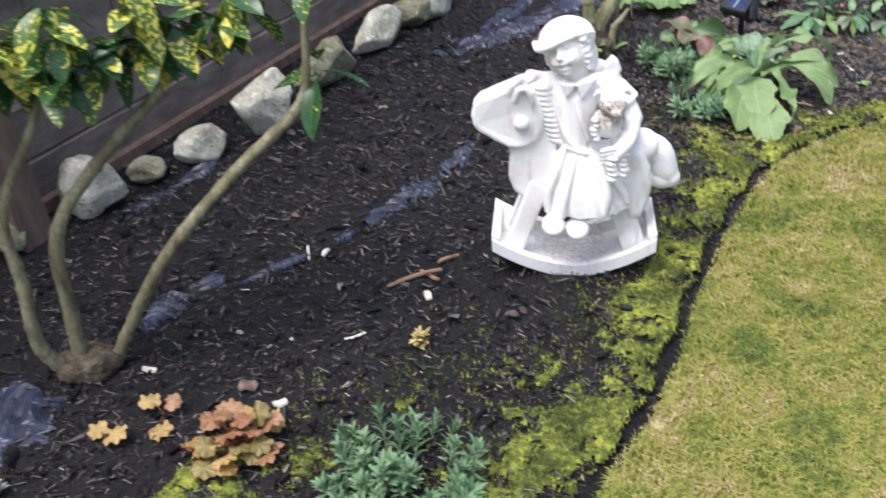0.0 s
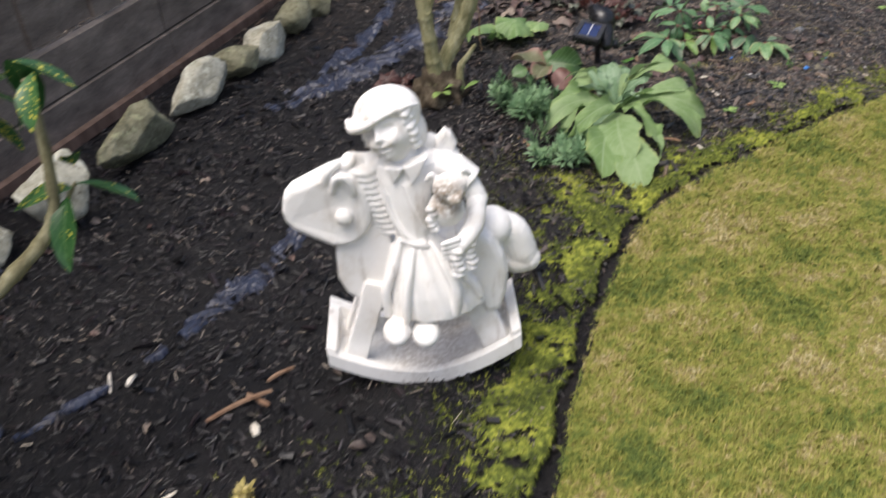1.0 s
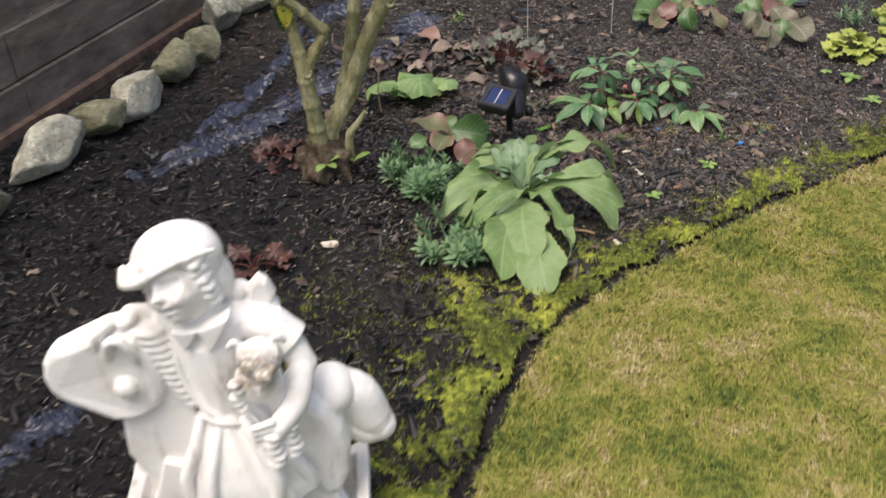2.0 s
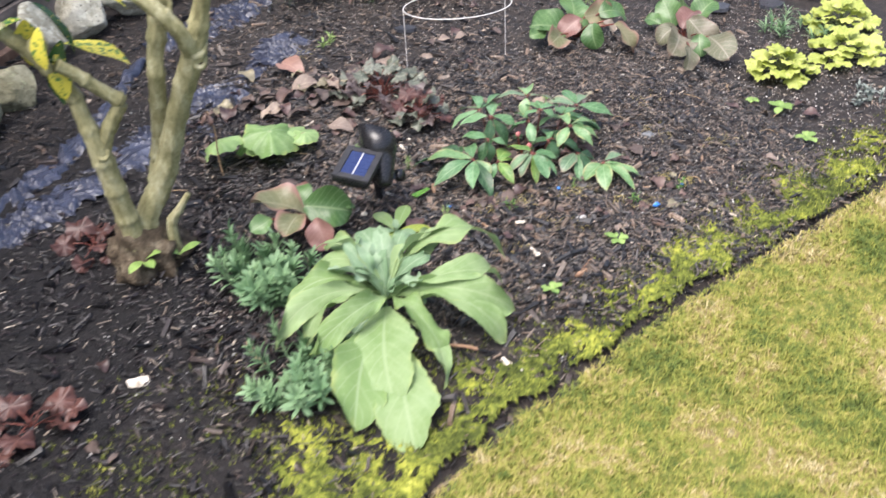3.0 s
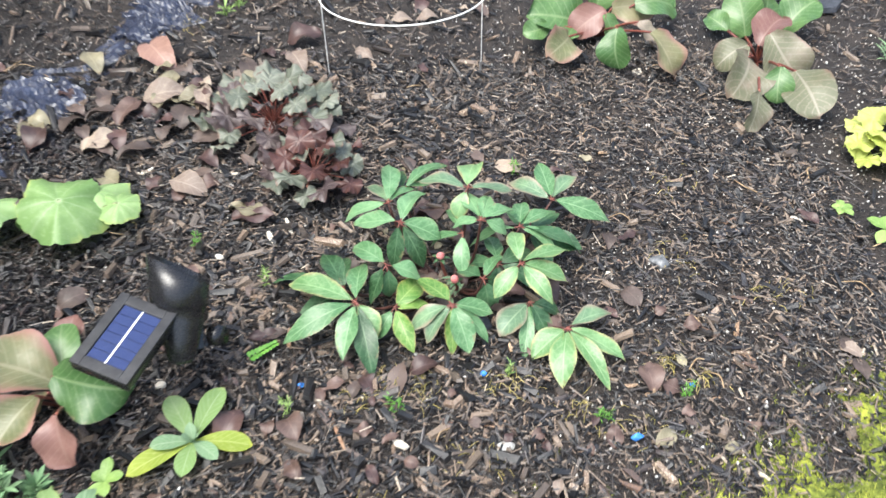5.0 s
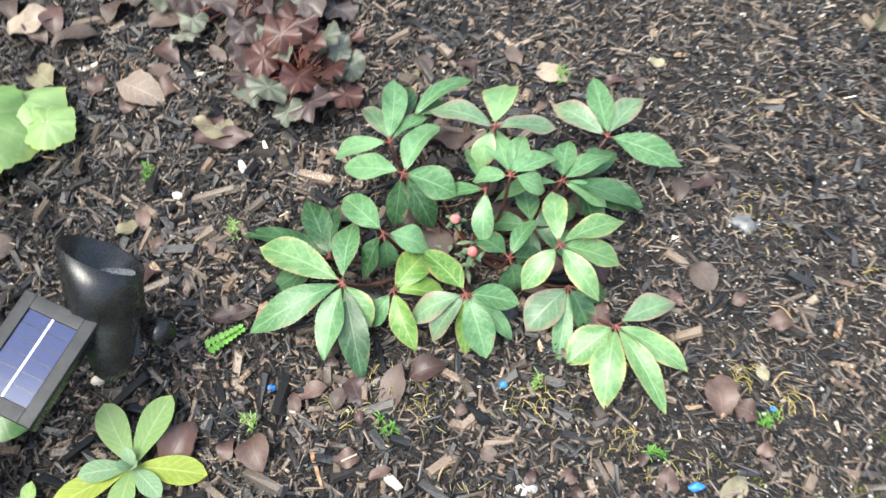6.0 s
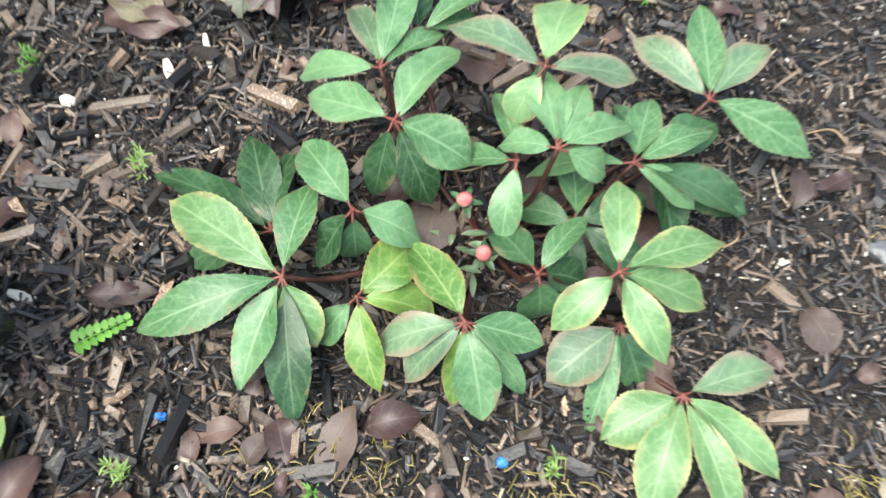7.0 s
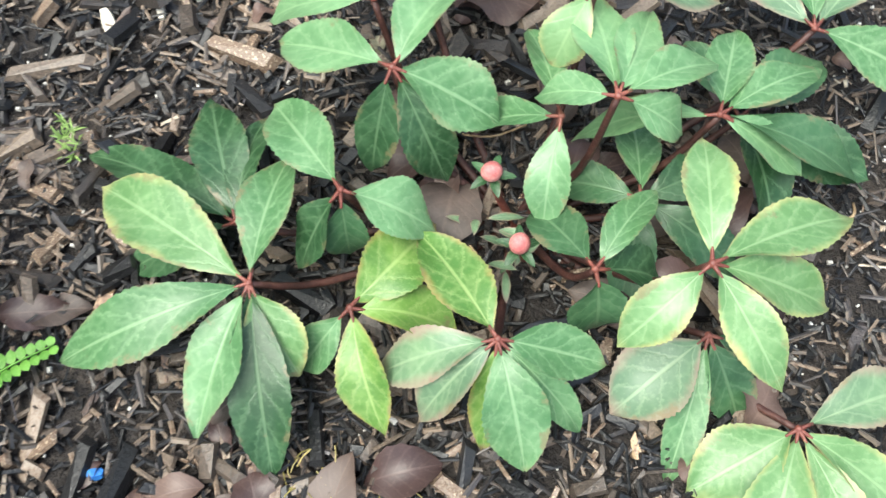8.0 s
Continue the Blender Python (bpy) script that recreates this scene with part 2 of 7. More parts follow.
M_NEEDLE = varied("pine needles", ((0.0, (0.025, 0.05, 0.02)), (0.5, (0.06, 0.12, 0.045)), (1.0, (0.13, 0.21, 0.09))), 0.5, 20, 0.0)


def stone_cast(name):
    """Off-white cast stone, worn pale, with brown grime in runs."""
    n = Nodes(name)
    a, b = n.noise(14, 5, 0.65), n.noise(120, 4, 0.65)
    streak = n.noise(30, 4, 0.6, stretch=(1, 1, 0.25))
    col = n.ramp(a, (0.28, (0.70, 0.66, 0.6)), (0.46, (0.82, 0.80, 0.765)), (0.7, (0.86, 0.85, 0.825)))
    stain = n.math("MULTIPLY", n.smooth(streak, 0.56, 0.72), 0.4)
    spot = n.node("VectorMath")
    spot.operation = "DISTANCE"
    n.put(spot.inputs[0], n.node("TexCoord").outputs["Object"])
    spot.inputs[1].default_value = (0.074, -0.100, 0.452)
    worn = n.math("SUBTRACT", 1.0, n.smooth(n.math("ADD", spot.outputs["Value"], n.math("MULTIPLY", b, 0.03)), 0.042, 0.068))
    stain = n.math("MAXIMUM", stain, n.math("MULTIPLY", worn, n.smooth(b, 0.3, 0.6)))
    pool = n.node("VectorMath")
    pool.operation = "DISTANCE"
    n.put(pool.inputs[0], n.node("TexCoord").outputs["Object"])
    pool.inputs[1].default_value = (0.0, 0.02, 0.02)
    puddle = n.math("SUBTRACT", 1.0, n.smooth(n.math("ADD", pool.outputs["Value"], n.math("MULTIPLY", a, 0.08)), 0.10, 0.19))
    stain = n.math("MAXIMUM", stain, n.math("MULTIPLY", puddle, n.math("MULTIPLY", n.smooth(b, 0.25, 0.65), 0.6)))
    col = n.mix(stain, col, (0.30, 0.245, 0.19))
    return n.finish(col, 0.8, n.math("ADD", n.math("MULTIPLY", b, 0.6), n.math("MULTIPLY", a, 0.4)), 0.6, 0.003, 0.3)


M_STONE = stone_cast("cast stone")

# leaves: (dark, light, vein, margin)
HELL = {
    "green": leafy("hellebore green", (0.07, 0.165, 0.065), (0.148, 0.285, 0.135), (0.28, 0.42, 0.23), (0.24, 0.21, 0.115), 0.86, 0.38, 5.0, "side", 30, 0.34, marble=0.18, soft=0.5),
    # Darker green of low old leaves, their shade put into the colour.
    "deep": leafy("hellebore shaded green", (0.02, 0.062, 0.022), (0.052, 0.125, 0.055), (0.14, 0.23, 0.12), (0.10, 0.11, 0.06), 1.0, 0.38, 5.0, "side", 30, 0.4, marble=0.18, soft=0.5),
    "edged": leafy("hellebore pale margin", (0.10, 0.205, 0.075), (0.18, 0.315, 0.14), (0.31, 0.44, 0.23), (0.42, 0.385, 0.16), 0.70, 0.38, 5.0, "side", 30, 0.34, marble=0.18, soft=0.5),
    "lime": leafy("hellebore lime", (0.075, 0.175, 0.035), (0.155, 0.28, 0.06), (0.33, 0.43, 0.16), (0.34, 0.22, 0.08), 0.74, 0.4, 5.0, "side", 42, 0.4, marble=0.2, soft=0.5),
    "purple": leafy("hellebore dusky margin", (0.10, 0.175, 0.10), (0.168, 0.28, 0.145), (0.30, 0.40, 0.24), (0.27, 0.2, 0.155), 0.56, 0.4, 5.0, "side", 26, 0.34, marble=0.2, soft=0.5),
}
FOX = [
    leafy("broad pale green leaf", (0.18, 0.285, 0.10), (0.275, 0.378, 0.18), (0.36, 0.44, 0.26), (0.42, 0.46, 0.14), 0.86, 0.6, 8.0, "side", 14, 0.34, 0.3, 0.25, soft=0.5),
    leafy("young grey-green leaf", (0.16, 0.26, 0.14), (0.27, 0.375, 0.24), (0.40, 0.47, 0.35), (0.31, 0.40, 0.24), 0.97, 0.65, 8.0, "side", 18, 0.35, 0.25, 0.2),
    leafy("yellowing leaf", (0.22, 0.29, 0.045), (0.36, 0.42, 0.08), (0.45, 0.48, 0.2), (0.45, 0.42, 0.06), 0.85, 0.6, 8.0, "side", 18, 0.35, 0.3, 0.25),
]
SPURGE = leafy("blue-green narrow leaf", (0.115, 0.22, 0.10), (0.215, 0.345, 0.175), (0.33, 0.44, 0.26), (0.29, 0.42, 0.22), 0.97, 0.55, 2.0, "side", 40, 0.3)
BERG = [
    leafy("bergenia green", (0.06, 0.13, 0.04), (0.13, 0.23, 0.085), (0.25, 0.33, 0.17), (0.3, 0.2, 0.14), 1.0, 0.35, 8.0, "side", 22, 0.35),
    leafy("bergenia pink-green", (0.14, 0.15, 0.07), (0.25, 0.225, 0.125), (0.33, 0.31, 0.2), (0.33, 0.175, 0.145), 0.56, 0.38, 8.0, "side", 16, 0.35, soft=0.55),
    leafy("bergenia tan", (0.13, 0.135, 0.08), (0.25, 0.205, 0.16), (0.35, 0.31, 0.25), (0.2, 0.13, 0.10), 0.92, 0.45, 8.0, "side", 18, 0.35),
    leafy("bergenia red", (0.15, 0.075, 0.065), (0.24, 0.13, 0.11), (0.31, 0.21, 0.17), (0.17, 0.08, 0.07), 0.85, 0.4, 8.0, "side", 18, 0.3),
]
MAY = leafy("umbrella leaf", (0.16, 0.275, 0.09), (0.27, 0.40, 0.16), (0.42, 0.5, 0.3), (0.38, 0.44, 0.13), 0.92, 0.5, 9.0, "round", 16, 0.5, 0.3)
HEU_DARK = [
    leafy("heuchera bronze", (0.07, 0.05, 0.05), (0.15, 0.125, 0.115), (0.26, 0.24, 0.22), (0.12, 0.07, 0.06), 0.9, 0.4, 7.0, "round", 60, 0.32),
    leafy("heuchera pewter green", (0.10, 0.115, 0.085), (0.2, 0.215, 0.17), (0.33, 0.34, 0.28), (0.14, 0.08, 0.06), 0.88, 0.45, 7.0, "round", 60, 0.32),
    leafy("heuchera red", (0.055, 0.024, 0.021), (0.115, 0.052, 0.042), (0.18, 0.105, 0.085), (0.06, 0.024, 0.02), 0.9, 0.4, 7.0, "round", 45, 0.4),
]
HEU_GOLD = leafy("lime yellow heuchera", (0.33, 0.385, 0.08), (0.49, 0.535, 0.15), (0.62, 0.65, 0.27), (0.58, 0.6, 0.17), 0.93, 0.5, 7.0, "round", 40, 0.35, 0.3)
HEU_AMBER = [
    leafy("amber heuchera", (0.27, 0.125, 0.06), (0.40, 0.23, 0.115), (0.54, 0.37, 0.21), (0.36, 0.17, 0.09), 0.9, 0.5, 7.0, "round", 40, 0.35, 0.28),
    leafy("yellow-amber heuchera", (0.36, 0.23, 0.075), (0.49, 0.35, 0.135), (0.62, 0.49, 0.24), (0.42, 0.23, 0.1), 0.9, 0.5, 7.0, "round", 40, 0.35, 0.28),
    leafy("olive heuchera", (0.2, 0.16, 0.05), (0.31, 0.26, 0.095), (0.38, 0.33, 0.16), (0.3, 0.17, 0.08), 0.9, 0.5, 7.0, "round", 40, 0.35, 0.28),
]
AUC = leafy("gold-spotted glossy leaf", (0.02, 0.07, 0.02), (0.06, 0.15, 0.05), (0.12, 0.22, 0.08), (0.09, 0.17, 0.05), 0.98, 0.26, 6.0, "side", 30, 0.3, specks=((0.6, 0.55, 0.08), 130.0, 0.62))
AUC_GOLD = leafy("gold variegated glossy leaf", (0.05, 0.12, 0.025), (0.12, 0.22, 0.05), (0.3, 0.36, 0.1), (0.2, 0.26, 0.06), 0.98, 0.28, 6.0, "side", 40, 0.3, specks=((0.62, 0.56, 0.08), 95.0, 0.47))
SILVER = leafy("silver leaf", (0.16, 0.19, 0.165), (0.28, 0.32, 0.28), (0.5, 0.53, 0.48), (0.45, 0.48, 0.43), 0.97, 0.7, 3.0, "side", 60, 0.2)
SEEDLING = leafy("seedling green", (0.16, 0.27, 0.065), (0.27, 0.40, 0.11), (0.38, 0.47, 0.2), (0.3, 0.42, 0.13), 0.97, 0.5, 3.0, "side", 40, 0.2)
FERN = leafy("bright fern green", (0.09, 0.24, 0.03), (0.16, 0.36, 0.055), (0.25, 0.42, 0.12), (0.2, 0.38, 0.07), 0.97, 0.5, 3.0, "side", 40, 0.2)
FALLEN = [
    leafy("brown fallen leaf", (0.052, 0.038, 0.032), (0.10, 0.073, 0.062), (0.155, 0.11, 0.088), (0.075, 0.046, 0.035), 0.9, 0.55, 6.0, "side", 40, 0.2, 0.08),
    leafy("tan fallen leaf", (0.17, 0.13, 0.105), (0.29, 0.235, 0.18), (0.42, 0.36, 0.29), (0.27, 0.2, 0.14), 0.9, 0.6, 6.0, "side", 40, 0.2, 0.08),
    leafy("russet fallen leaf", (0.078, 0.048, 0.039), (0.135, 0.088, 0.072), (0.195, 0.135, 0.112), (0.10, 0.06, 0.048), 0.9, 0.5, 6.0, "side", 40, 0.2, 0.08),
    leafy("plum fallen leaf", (0.042, 0.024, 0.022), (0.085, 0.05, 0.045), (0.135, 0.088, 0.078), (0.062, 0.036, 0.031), 0.9, 0.45, 6.0, "side", 40, 0.2, 0.08),
    leafy("pink-tan fallen leaf", (0.24, 0.14, 0.11), (0.37, 0.23, 0.185), (0.46, 0.33, 0.27), (0.3, 0.17, 0.12), 0.9, 0.5, 6.0, "side", 40, 0.2, 0.08),
    leafy("olive-grey fallen leaf", (0.13, 0.115, 0.07), (0.24, 0.215, 0.14), (0.34, 0.31, 0.23), (0.2, 0.15, 0.09), 0.9, 0.5, 6.0, "side", 40, 0.2, 0.08),
]


# ---- shape helpers ----
def mesh_of(bm, name, material, smooth=True):
    me = bpy.data.meshes.new(name)
    bm.to_mesh(me)
    bm.free()
    me.materials.append(material)
    if smooth:
        me.polygons.foreach_set("use_smooth", [True] * len(me.polygons))
    return me


def part(name, bm, material, parent, label="", m=None, smooth=True):
    me = bm if isinstance(bm, bpy.types.Mesh) else mesh_of(bm, name, material, smooth)
    ob = new(name, me)
    ob.parent = parent
    if m is not None:
        ob.matrix_basis = m
    if label:
        ob["label"] = label
    return ob


def thing(name, x, y, label, category, group="", kind=""):
    ob = new(name)
    ob.empty_display_size = 0.05
    ob.location = (x, y, level(x, y))
    return tagged(ob, label, category, group, kind)


def solo(name, bm, material, m, label, category, group="", kind="", smooth=True):
    me = bm if isinstance(bm, bpy.types.Mesh) else mesh_of(bm, name, material, smooth)
    ob = new(name, me)
    ob.matrix_basis = m
    return tagged(ob, label, category, group, kind)


def heap(name, verts, faces, material, label, category, smooth=False, parent=None):
    """Uncountable small pieces, joined."""
    me = bpy.data.meshes.new(name)
    k = faces.shape[1]
    me.vertices.add(len(verts))
    me.vertices.foreach_set("co", np.ascontiguousarray(verts, np.float32).ravel())
    me.loops.add(faces.size)
    me.loops.foreach_set("vertex_index", np.ascontiguousarray(faces, np.int32).ravel())
    me.polygons.add(len(faces))
    me.polygons.foreach_set("loop_start", np.arange(0, faces.size, k, dtype=np.int32))
    me.polygons.foreach_set("use_smooth", [smooth] * len(faces))
    me.materials.append(material)
    me.update(calc_edges=True)
    me.validate()
    ob = new(name, me)
    ob.parent = parent
    return tagged(ob, label, category, kind="stuff")


def tube(points, radii, sides=8, lumps=0.0, seed=0, bm=None, joints=0.0):
    """A bent, tapering limb along points."""
    bm = bm or bmesh.new()
    rnd = random.Random(seed)
    pts = [Vector(p) for p in points]
    dense, rr = [], []
    for i in range(len(pts) - 1):
        p0, p1, p2, p3 = pts[max(i - 1, 0)], pts[i], pts[i + 1], pts[min(i + 2, len(pts) - 1)]
        cuts = 12 if joints else 4
        for k in range(cuts):
            t = k / cuts
            dense.append(0.5 * (2 * p1 + (p2 - p0) * t + (2 * p0 - 5 * p1 + 4 * p2 - p3) * t * t + (3 * p1 - p0 - 3 * p2 + p3) * t ** 3))
            rr.append(radii[i] * (1 - t) + radii[i + 1] * t)
    dense.append(pts[-1])
    rr.append(radii[-1])
    rings = []
    side = Vector((1, 0, 0))
    gone = 0.0
    for i, p in enumerate(dense):
        d = (dense[min(i + 1, len(dense) - 1)] - dense[max(i - 1, 0)]).normalized()
        if abs(d.dot(side)) > 0.9:
            side = Vector((0, 1, 0))
        side = (side - d * side.dot(d)).normalized()
        up = d.cross(side)
        if i:
            gone += (p - dense[i - 1]).length
        if joints:
            rr[i] *= 1 + 0.16 * math.exp(-(((gone + seed * 0.013) % joints) / 0.011) ** 2) + 0.05 * rnd.random()
        ring = []
        for k in range(sides):
            a = 2 * math.pi * k / sides
            r = rr[i] * (1 + lumps * (rnd.random() - 0.5))
            ring.append(bm.verts.new(p + side * (r * math.cos(a)) + up * (r * math.sin(a))))
        rings.append(ring)
    for a, b in zip(rings, rings[1:]):
        for k in range(sides):
            bm.faces.new((a[k], a[(k + 1) % sides], b[(k + 1) % sides], b[k]))
    bm.faces.new(rings[0][::-1])
    bm.faces.new(rings[-1])
    return bm


def blade(length, width, bend=0.0, fold=0.15, ripple=0.0, teeth=0.0, widest=0.5, rows=12, tip=1.0, seed=0, stalk=0.0, bm=None, m=None, sway=0.0, twist=0.0):
    """A leaf along +x from its foot: widest at that share of its length, bent down by so many degrees."""
    bm = bm or bmesh.new()
    uvl = bm.loops.layers.uv.verify()
    rnd = random.Random(seed)
    ph = rnd.random() * 6.3
    us = (-1, -0.55, 0, 0.55, 1)
    x = z = 0.0
    step = length / rows
    grid = []
    k = math.log(0.5) / math.log(widest)
    for i in range(rows + 1):
        t = i / rows
        a = radians(bend) * (0.5 - t)
        if i:
            x += step * math.cos(a)
            z += step * math.sin(a)
        w = math.sin(math.pi * min(max(t, 0.0), 1) ** k) ** (0.75 * tip)
        w = max(w, 0.03) if t > 0.5 else max(w, 0.05, stalk * (1 - t))
        row = []
        for u in us:
            s = w * width / 2
            if abs(u) == 1 and teeth:
                s *= 1 + teeth * (1 if i % 2 else -1) * rnd.uniform(0.1, 1.0)
            dz = fold * abs(u) * s + ripple * width * u * abs(u) * math.sin(t * 9 + ph + (1.6 if u < 0 else 0))
            tw = radians(twist) * t
            v = Vector((x, u * s * math.cos(tw) + sway * length * math.sin(math.pi * t), z + dz + u * s * math.sin(tw)))
            row.append((bm.verts.new(m @ v if m is not None else v), (0.5 + u * 0.5, t)))
        grid.append(row)
    for a, b in zip(grid, grid[1:]):
        for j in range(4):
            q = (a[j], b[j], b[j + 1], a[j + 1])
            f = bm.faces.new([v for v, _ in q])
            for loop, (_, c) in zip(f.loops, q):
                loop[uvl].uv = c
            f.smooth = True
    return bm


def disc_leaf(radius, lobes=0, depth=0.15, ruffle=0.0, cup=0.0, stretch=1.0, notch=0.25, seed=0, bm=None, m=None, segs=32, frill=0):
    """A round or lobed leaf with its foot at the origin and its blade along +x."""
    bm = bm or bmesh.new()
    uvl = bm.loops.layers.uv.verify()
    rnd = random.Random(seed)
    ph = rnd.random() * 6.3
    rings = (0.0, 0.35, 0.7, 1.0)
    grid = []
    for q in rings:
        row = []
        for k in range(segs + 1):
            th = -math.pi + 2 * math.pi * k / segs
            away = 1 - abs(th) / math.pi
            r = 1 - notch * max(0.0, 1 - away * 6)
            if lobes:
                r *= 1 - depth * (0.5 + 0.5 * math.cos(th * lobes + math.pi)) * q
            if frill:
                r *= 1 - 0.06 * (0.5 + 0.5 * math.cos(th * frill)) * q
            r *= radius * q * (1 + 0.05 * math.sin(2 * th + ph))
            px, py = r * math.cos(th) * stretch + radius * 0.62 * stretch, r * math.sin(th)
            pz = -cup * radius * q * q + ruffle * radius * q * q * (0.9 * math.sin(3 * th + ph) + 0.55 * math.sin(8 * th + 2 * ph) + 0.35 * math.sin(th * (lobes or 3) + ph)) + ruffle * 1.2 * radius * q * math.cos(th + ph)
            v = Vector((px, py, pz))
            row.append((bm.verts.new(m @ v if m is not None else v), (0.5 + 0.5 * q, k / segs)))
        grid.append(row)
    for a, b in zip(grid, grid[1:]):
        for k in range(segs):
            q = (a[k], b[k], b[k + 1], a[k + 1])
            f = bm.faces.new([v for v, _ in q])
            for loop, (_, c) in zip(f.loops, q):
                loop[uvl].uv = c
            f.smooth = True
    bmesh.ops.remove_doubles(bm, verts=bm.verts[:], dist=0.00001)
    return bm


def aim(p, heading, pitch=0.0, roll=0.0):
    return Matrix.Translation(p) @ Matrix.Rotation(radians(heading), 4, "Z") @ Matrix.Rotation(radians(-pitch), 4, "Y") @ Matrix.Rotation(radians(roll), 4, "X")


def box(bm, size, m, bevel=0.0):
    r = bmesh.ops.create_cube(bm, size=1.0, matrix=m @ Matrix.Diagonal((*size, 1)))
    if bevel:
        es = list({e for v in r["verts"] for e in v.link_edges})
        bmesh.ops.bevel(bm, geom=es, offset=bevel, segments=2, affect="EDGES", profile=0.7)
    return bm


# ---- the plan: lawn edge and levels ----
EDGE = [(-0.9, -3.0), (-0.35, -0.6), (-0.02, 0.35), (0.17, 0.75), (0.31, 1.03), (0.40, 1.17), (0.49, 1.34), (0.56, 1.51), (0.64, 1.70), (0.74, 1.91), (0.88, 2.15), (1.01, 2.28),
        (1.16, 2.385), (1.33, 2.465), (1.53, 2.575), (1.80, 2.69), (2.05, 2.795), (2.27, 2.885), (2.7, 3.03), (3.6, 3.25), (6.0, 3.6), (30.0, 5.0)]


def smooth_line(points, n=6):
    p = np.array(points, float)
    out = []
    for i in range(len(p) - 1):
        p0, p1, p2, p3 = p[max(i - 1, 0)], p[i], p[i + 1], p[min(i + 2, len(p) - 1)]
        for k in range(n):
            t = k / n
            out.append(0.5 * (2 * p1 + (p2 - p0) * t + (2 * p0 - 5 * p1 + 4 * p2 - p3) * t * t + (3 * p1 - p0 - 3 * p2 + p3) * t ** 3))
    out.append(p[-1])
    return np.array(out)


LINE = smooth_line(EDGE)


def from_edge(xy):
    """Signed distance from the lawn's edge: positive on the lawn, negative in the bed."""
    xy = np.asarray(xy, float)
    out = np.empty(len(xy))
    a, b = LINE[:-1], LINE[1:]
    d = b - a
    dd = (d ** 2).sum(1)
    for s in range(0, len(xy), 20000):
        q = xy[s:s + 20000, None, :] - a[None]
        t = np.clip((q * d).sum(2) / dd, 0, 1)
        r = q - t[..., None] * d
        dist = np.sqrt((r ** 2).sum(2))
        j = dist.argmin(1)
        i = np.arange(len(j))
        side = d[j, 0] * q[i, j, 1] - d[j, 1] * q[i, j, 0]
        out[s:s + 20000] = np.where(side < 0, 1, -1) * dist[i, j]
    return out


def levels(x, y):
    x, y = np.asarray(x, float), np.asarray(y, float)
    z = 0.006 * np.sin(5.1 * x + 1.3) * np.cos(4.3 * y) + 0.004 * np.sin(13 * x + 2 * y) + 0.003 * np.sin(21 * y - 9 * x) + 0.0025 * np.sin(37 * x + 17 * y)
    z = z + 0.028 * np.exp(-(((x - 1.0) / 0.45) ** 2 + ((y - 3.8) / 0.3) ** 2))
    return z * np.exp(-((x - 1) ** 2 + (y - 2.6) ** 2) / 40)


def level(x, y):
    return float(levels(x, y))


def hush(x, y, s, seed=0.0):
    return noise.noise(Vector((x * s, y * s, seed)))


# ---- ground ----
def make_ground():
    xs = np.concatenate([[-60, -25, -10, -5, -3], np.arange(-1.8, 3.8, 0.022), [4.5, 6, 10, 25, 60]])
    ys = np.concatenate([[-60, -25, -10, -4, -1.5], np.arange(0.3, 5.6, 0.022), [6.2, 8, 12, 25, 60]])
    gx, gy = np.meshgrid(xs, ys)
    pts = np.stack([gx.ravel(), gy.ravel()], 1)
    z = levels(pts[:, 0], pts[:, 1])
    d = from_edge(pts)
    z -= 0.022 * np.exp(-((d + 0.012) / 0.022) ** 2)
    z[d > 0.02] -= 0.05
    z += np.random.RandomState(4).normal(0, 0.0015, len(z))
    nx, ny = len(xs), len(ys)
    i = np.arange(nx * ny).reshape(ny, nx)
    faces = np.stack([i[:-1, :-1], i[:-1, 1:], i[1:, 1:], i[1:, :-1]], -1).reshape(-1, 4)
    me = bpy.data.meshes.new("ground")
    me.from_pydata(np.column_stack([pts, z]).tolist(), [], faces.tolist())
    me.materials.append(M_SOIL)
    me.polygons.foreach_set("use_smooth", [True] * len(me.polygons))
    return tagged(new("ground", me), "dark wet soil of the planting bed under bark mulch", "ground", kind="structure")


ground = make_ground()


def make_lawn():
    fs = np.array([0, 0.0, 0.004, 0.012, 0.03, 0.06, 0.1, 0.16, 0.25, 0.4, 0.65, 1.0])
    heart = np.array([7.5, -6.5])
    verts, faces = [], []
    n = len(LINE)
    for i, p in enumerate(LINE):
        way = heart - p
        way = way / np.linalg.norm(way)
        foot = p + way * 0.012
        for j, f in enumerate(fs):
            q = foot + (heart - foot) * f
            z = (-0.035, 0.004, 0.012)[j] if j < 3 else 0.016 + 0.004 * math.sin(9 * q[0]) * math.sin(7 * q[1])
            verts.append((q[0], q[1], z))
    m = len(fs)
    for i in range(n - 1):
        for j in range(m - 1):
            faces.append((i * m + j, i * m + j + 1, (i + 1) * m + j + 1, (i + 1) * m + j))
    me = bpy.data.meshes.new("lawn")
    me.from_pydata(verts, [], faces)
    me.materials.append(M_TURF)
    me.polygons.foreach_set("use_smooth", [True] * len(me.polygons))
    return tagged(new("lawn", me), "short mossy yellow-green lawn with a cut edge", "lawn", kind="structure")


lawn = make_lawn()


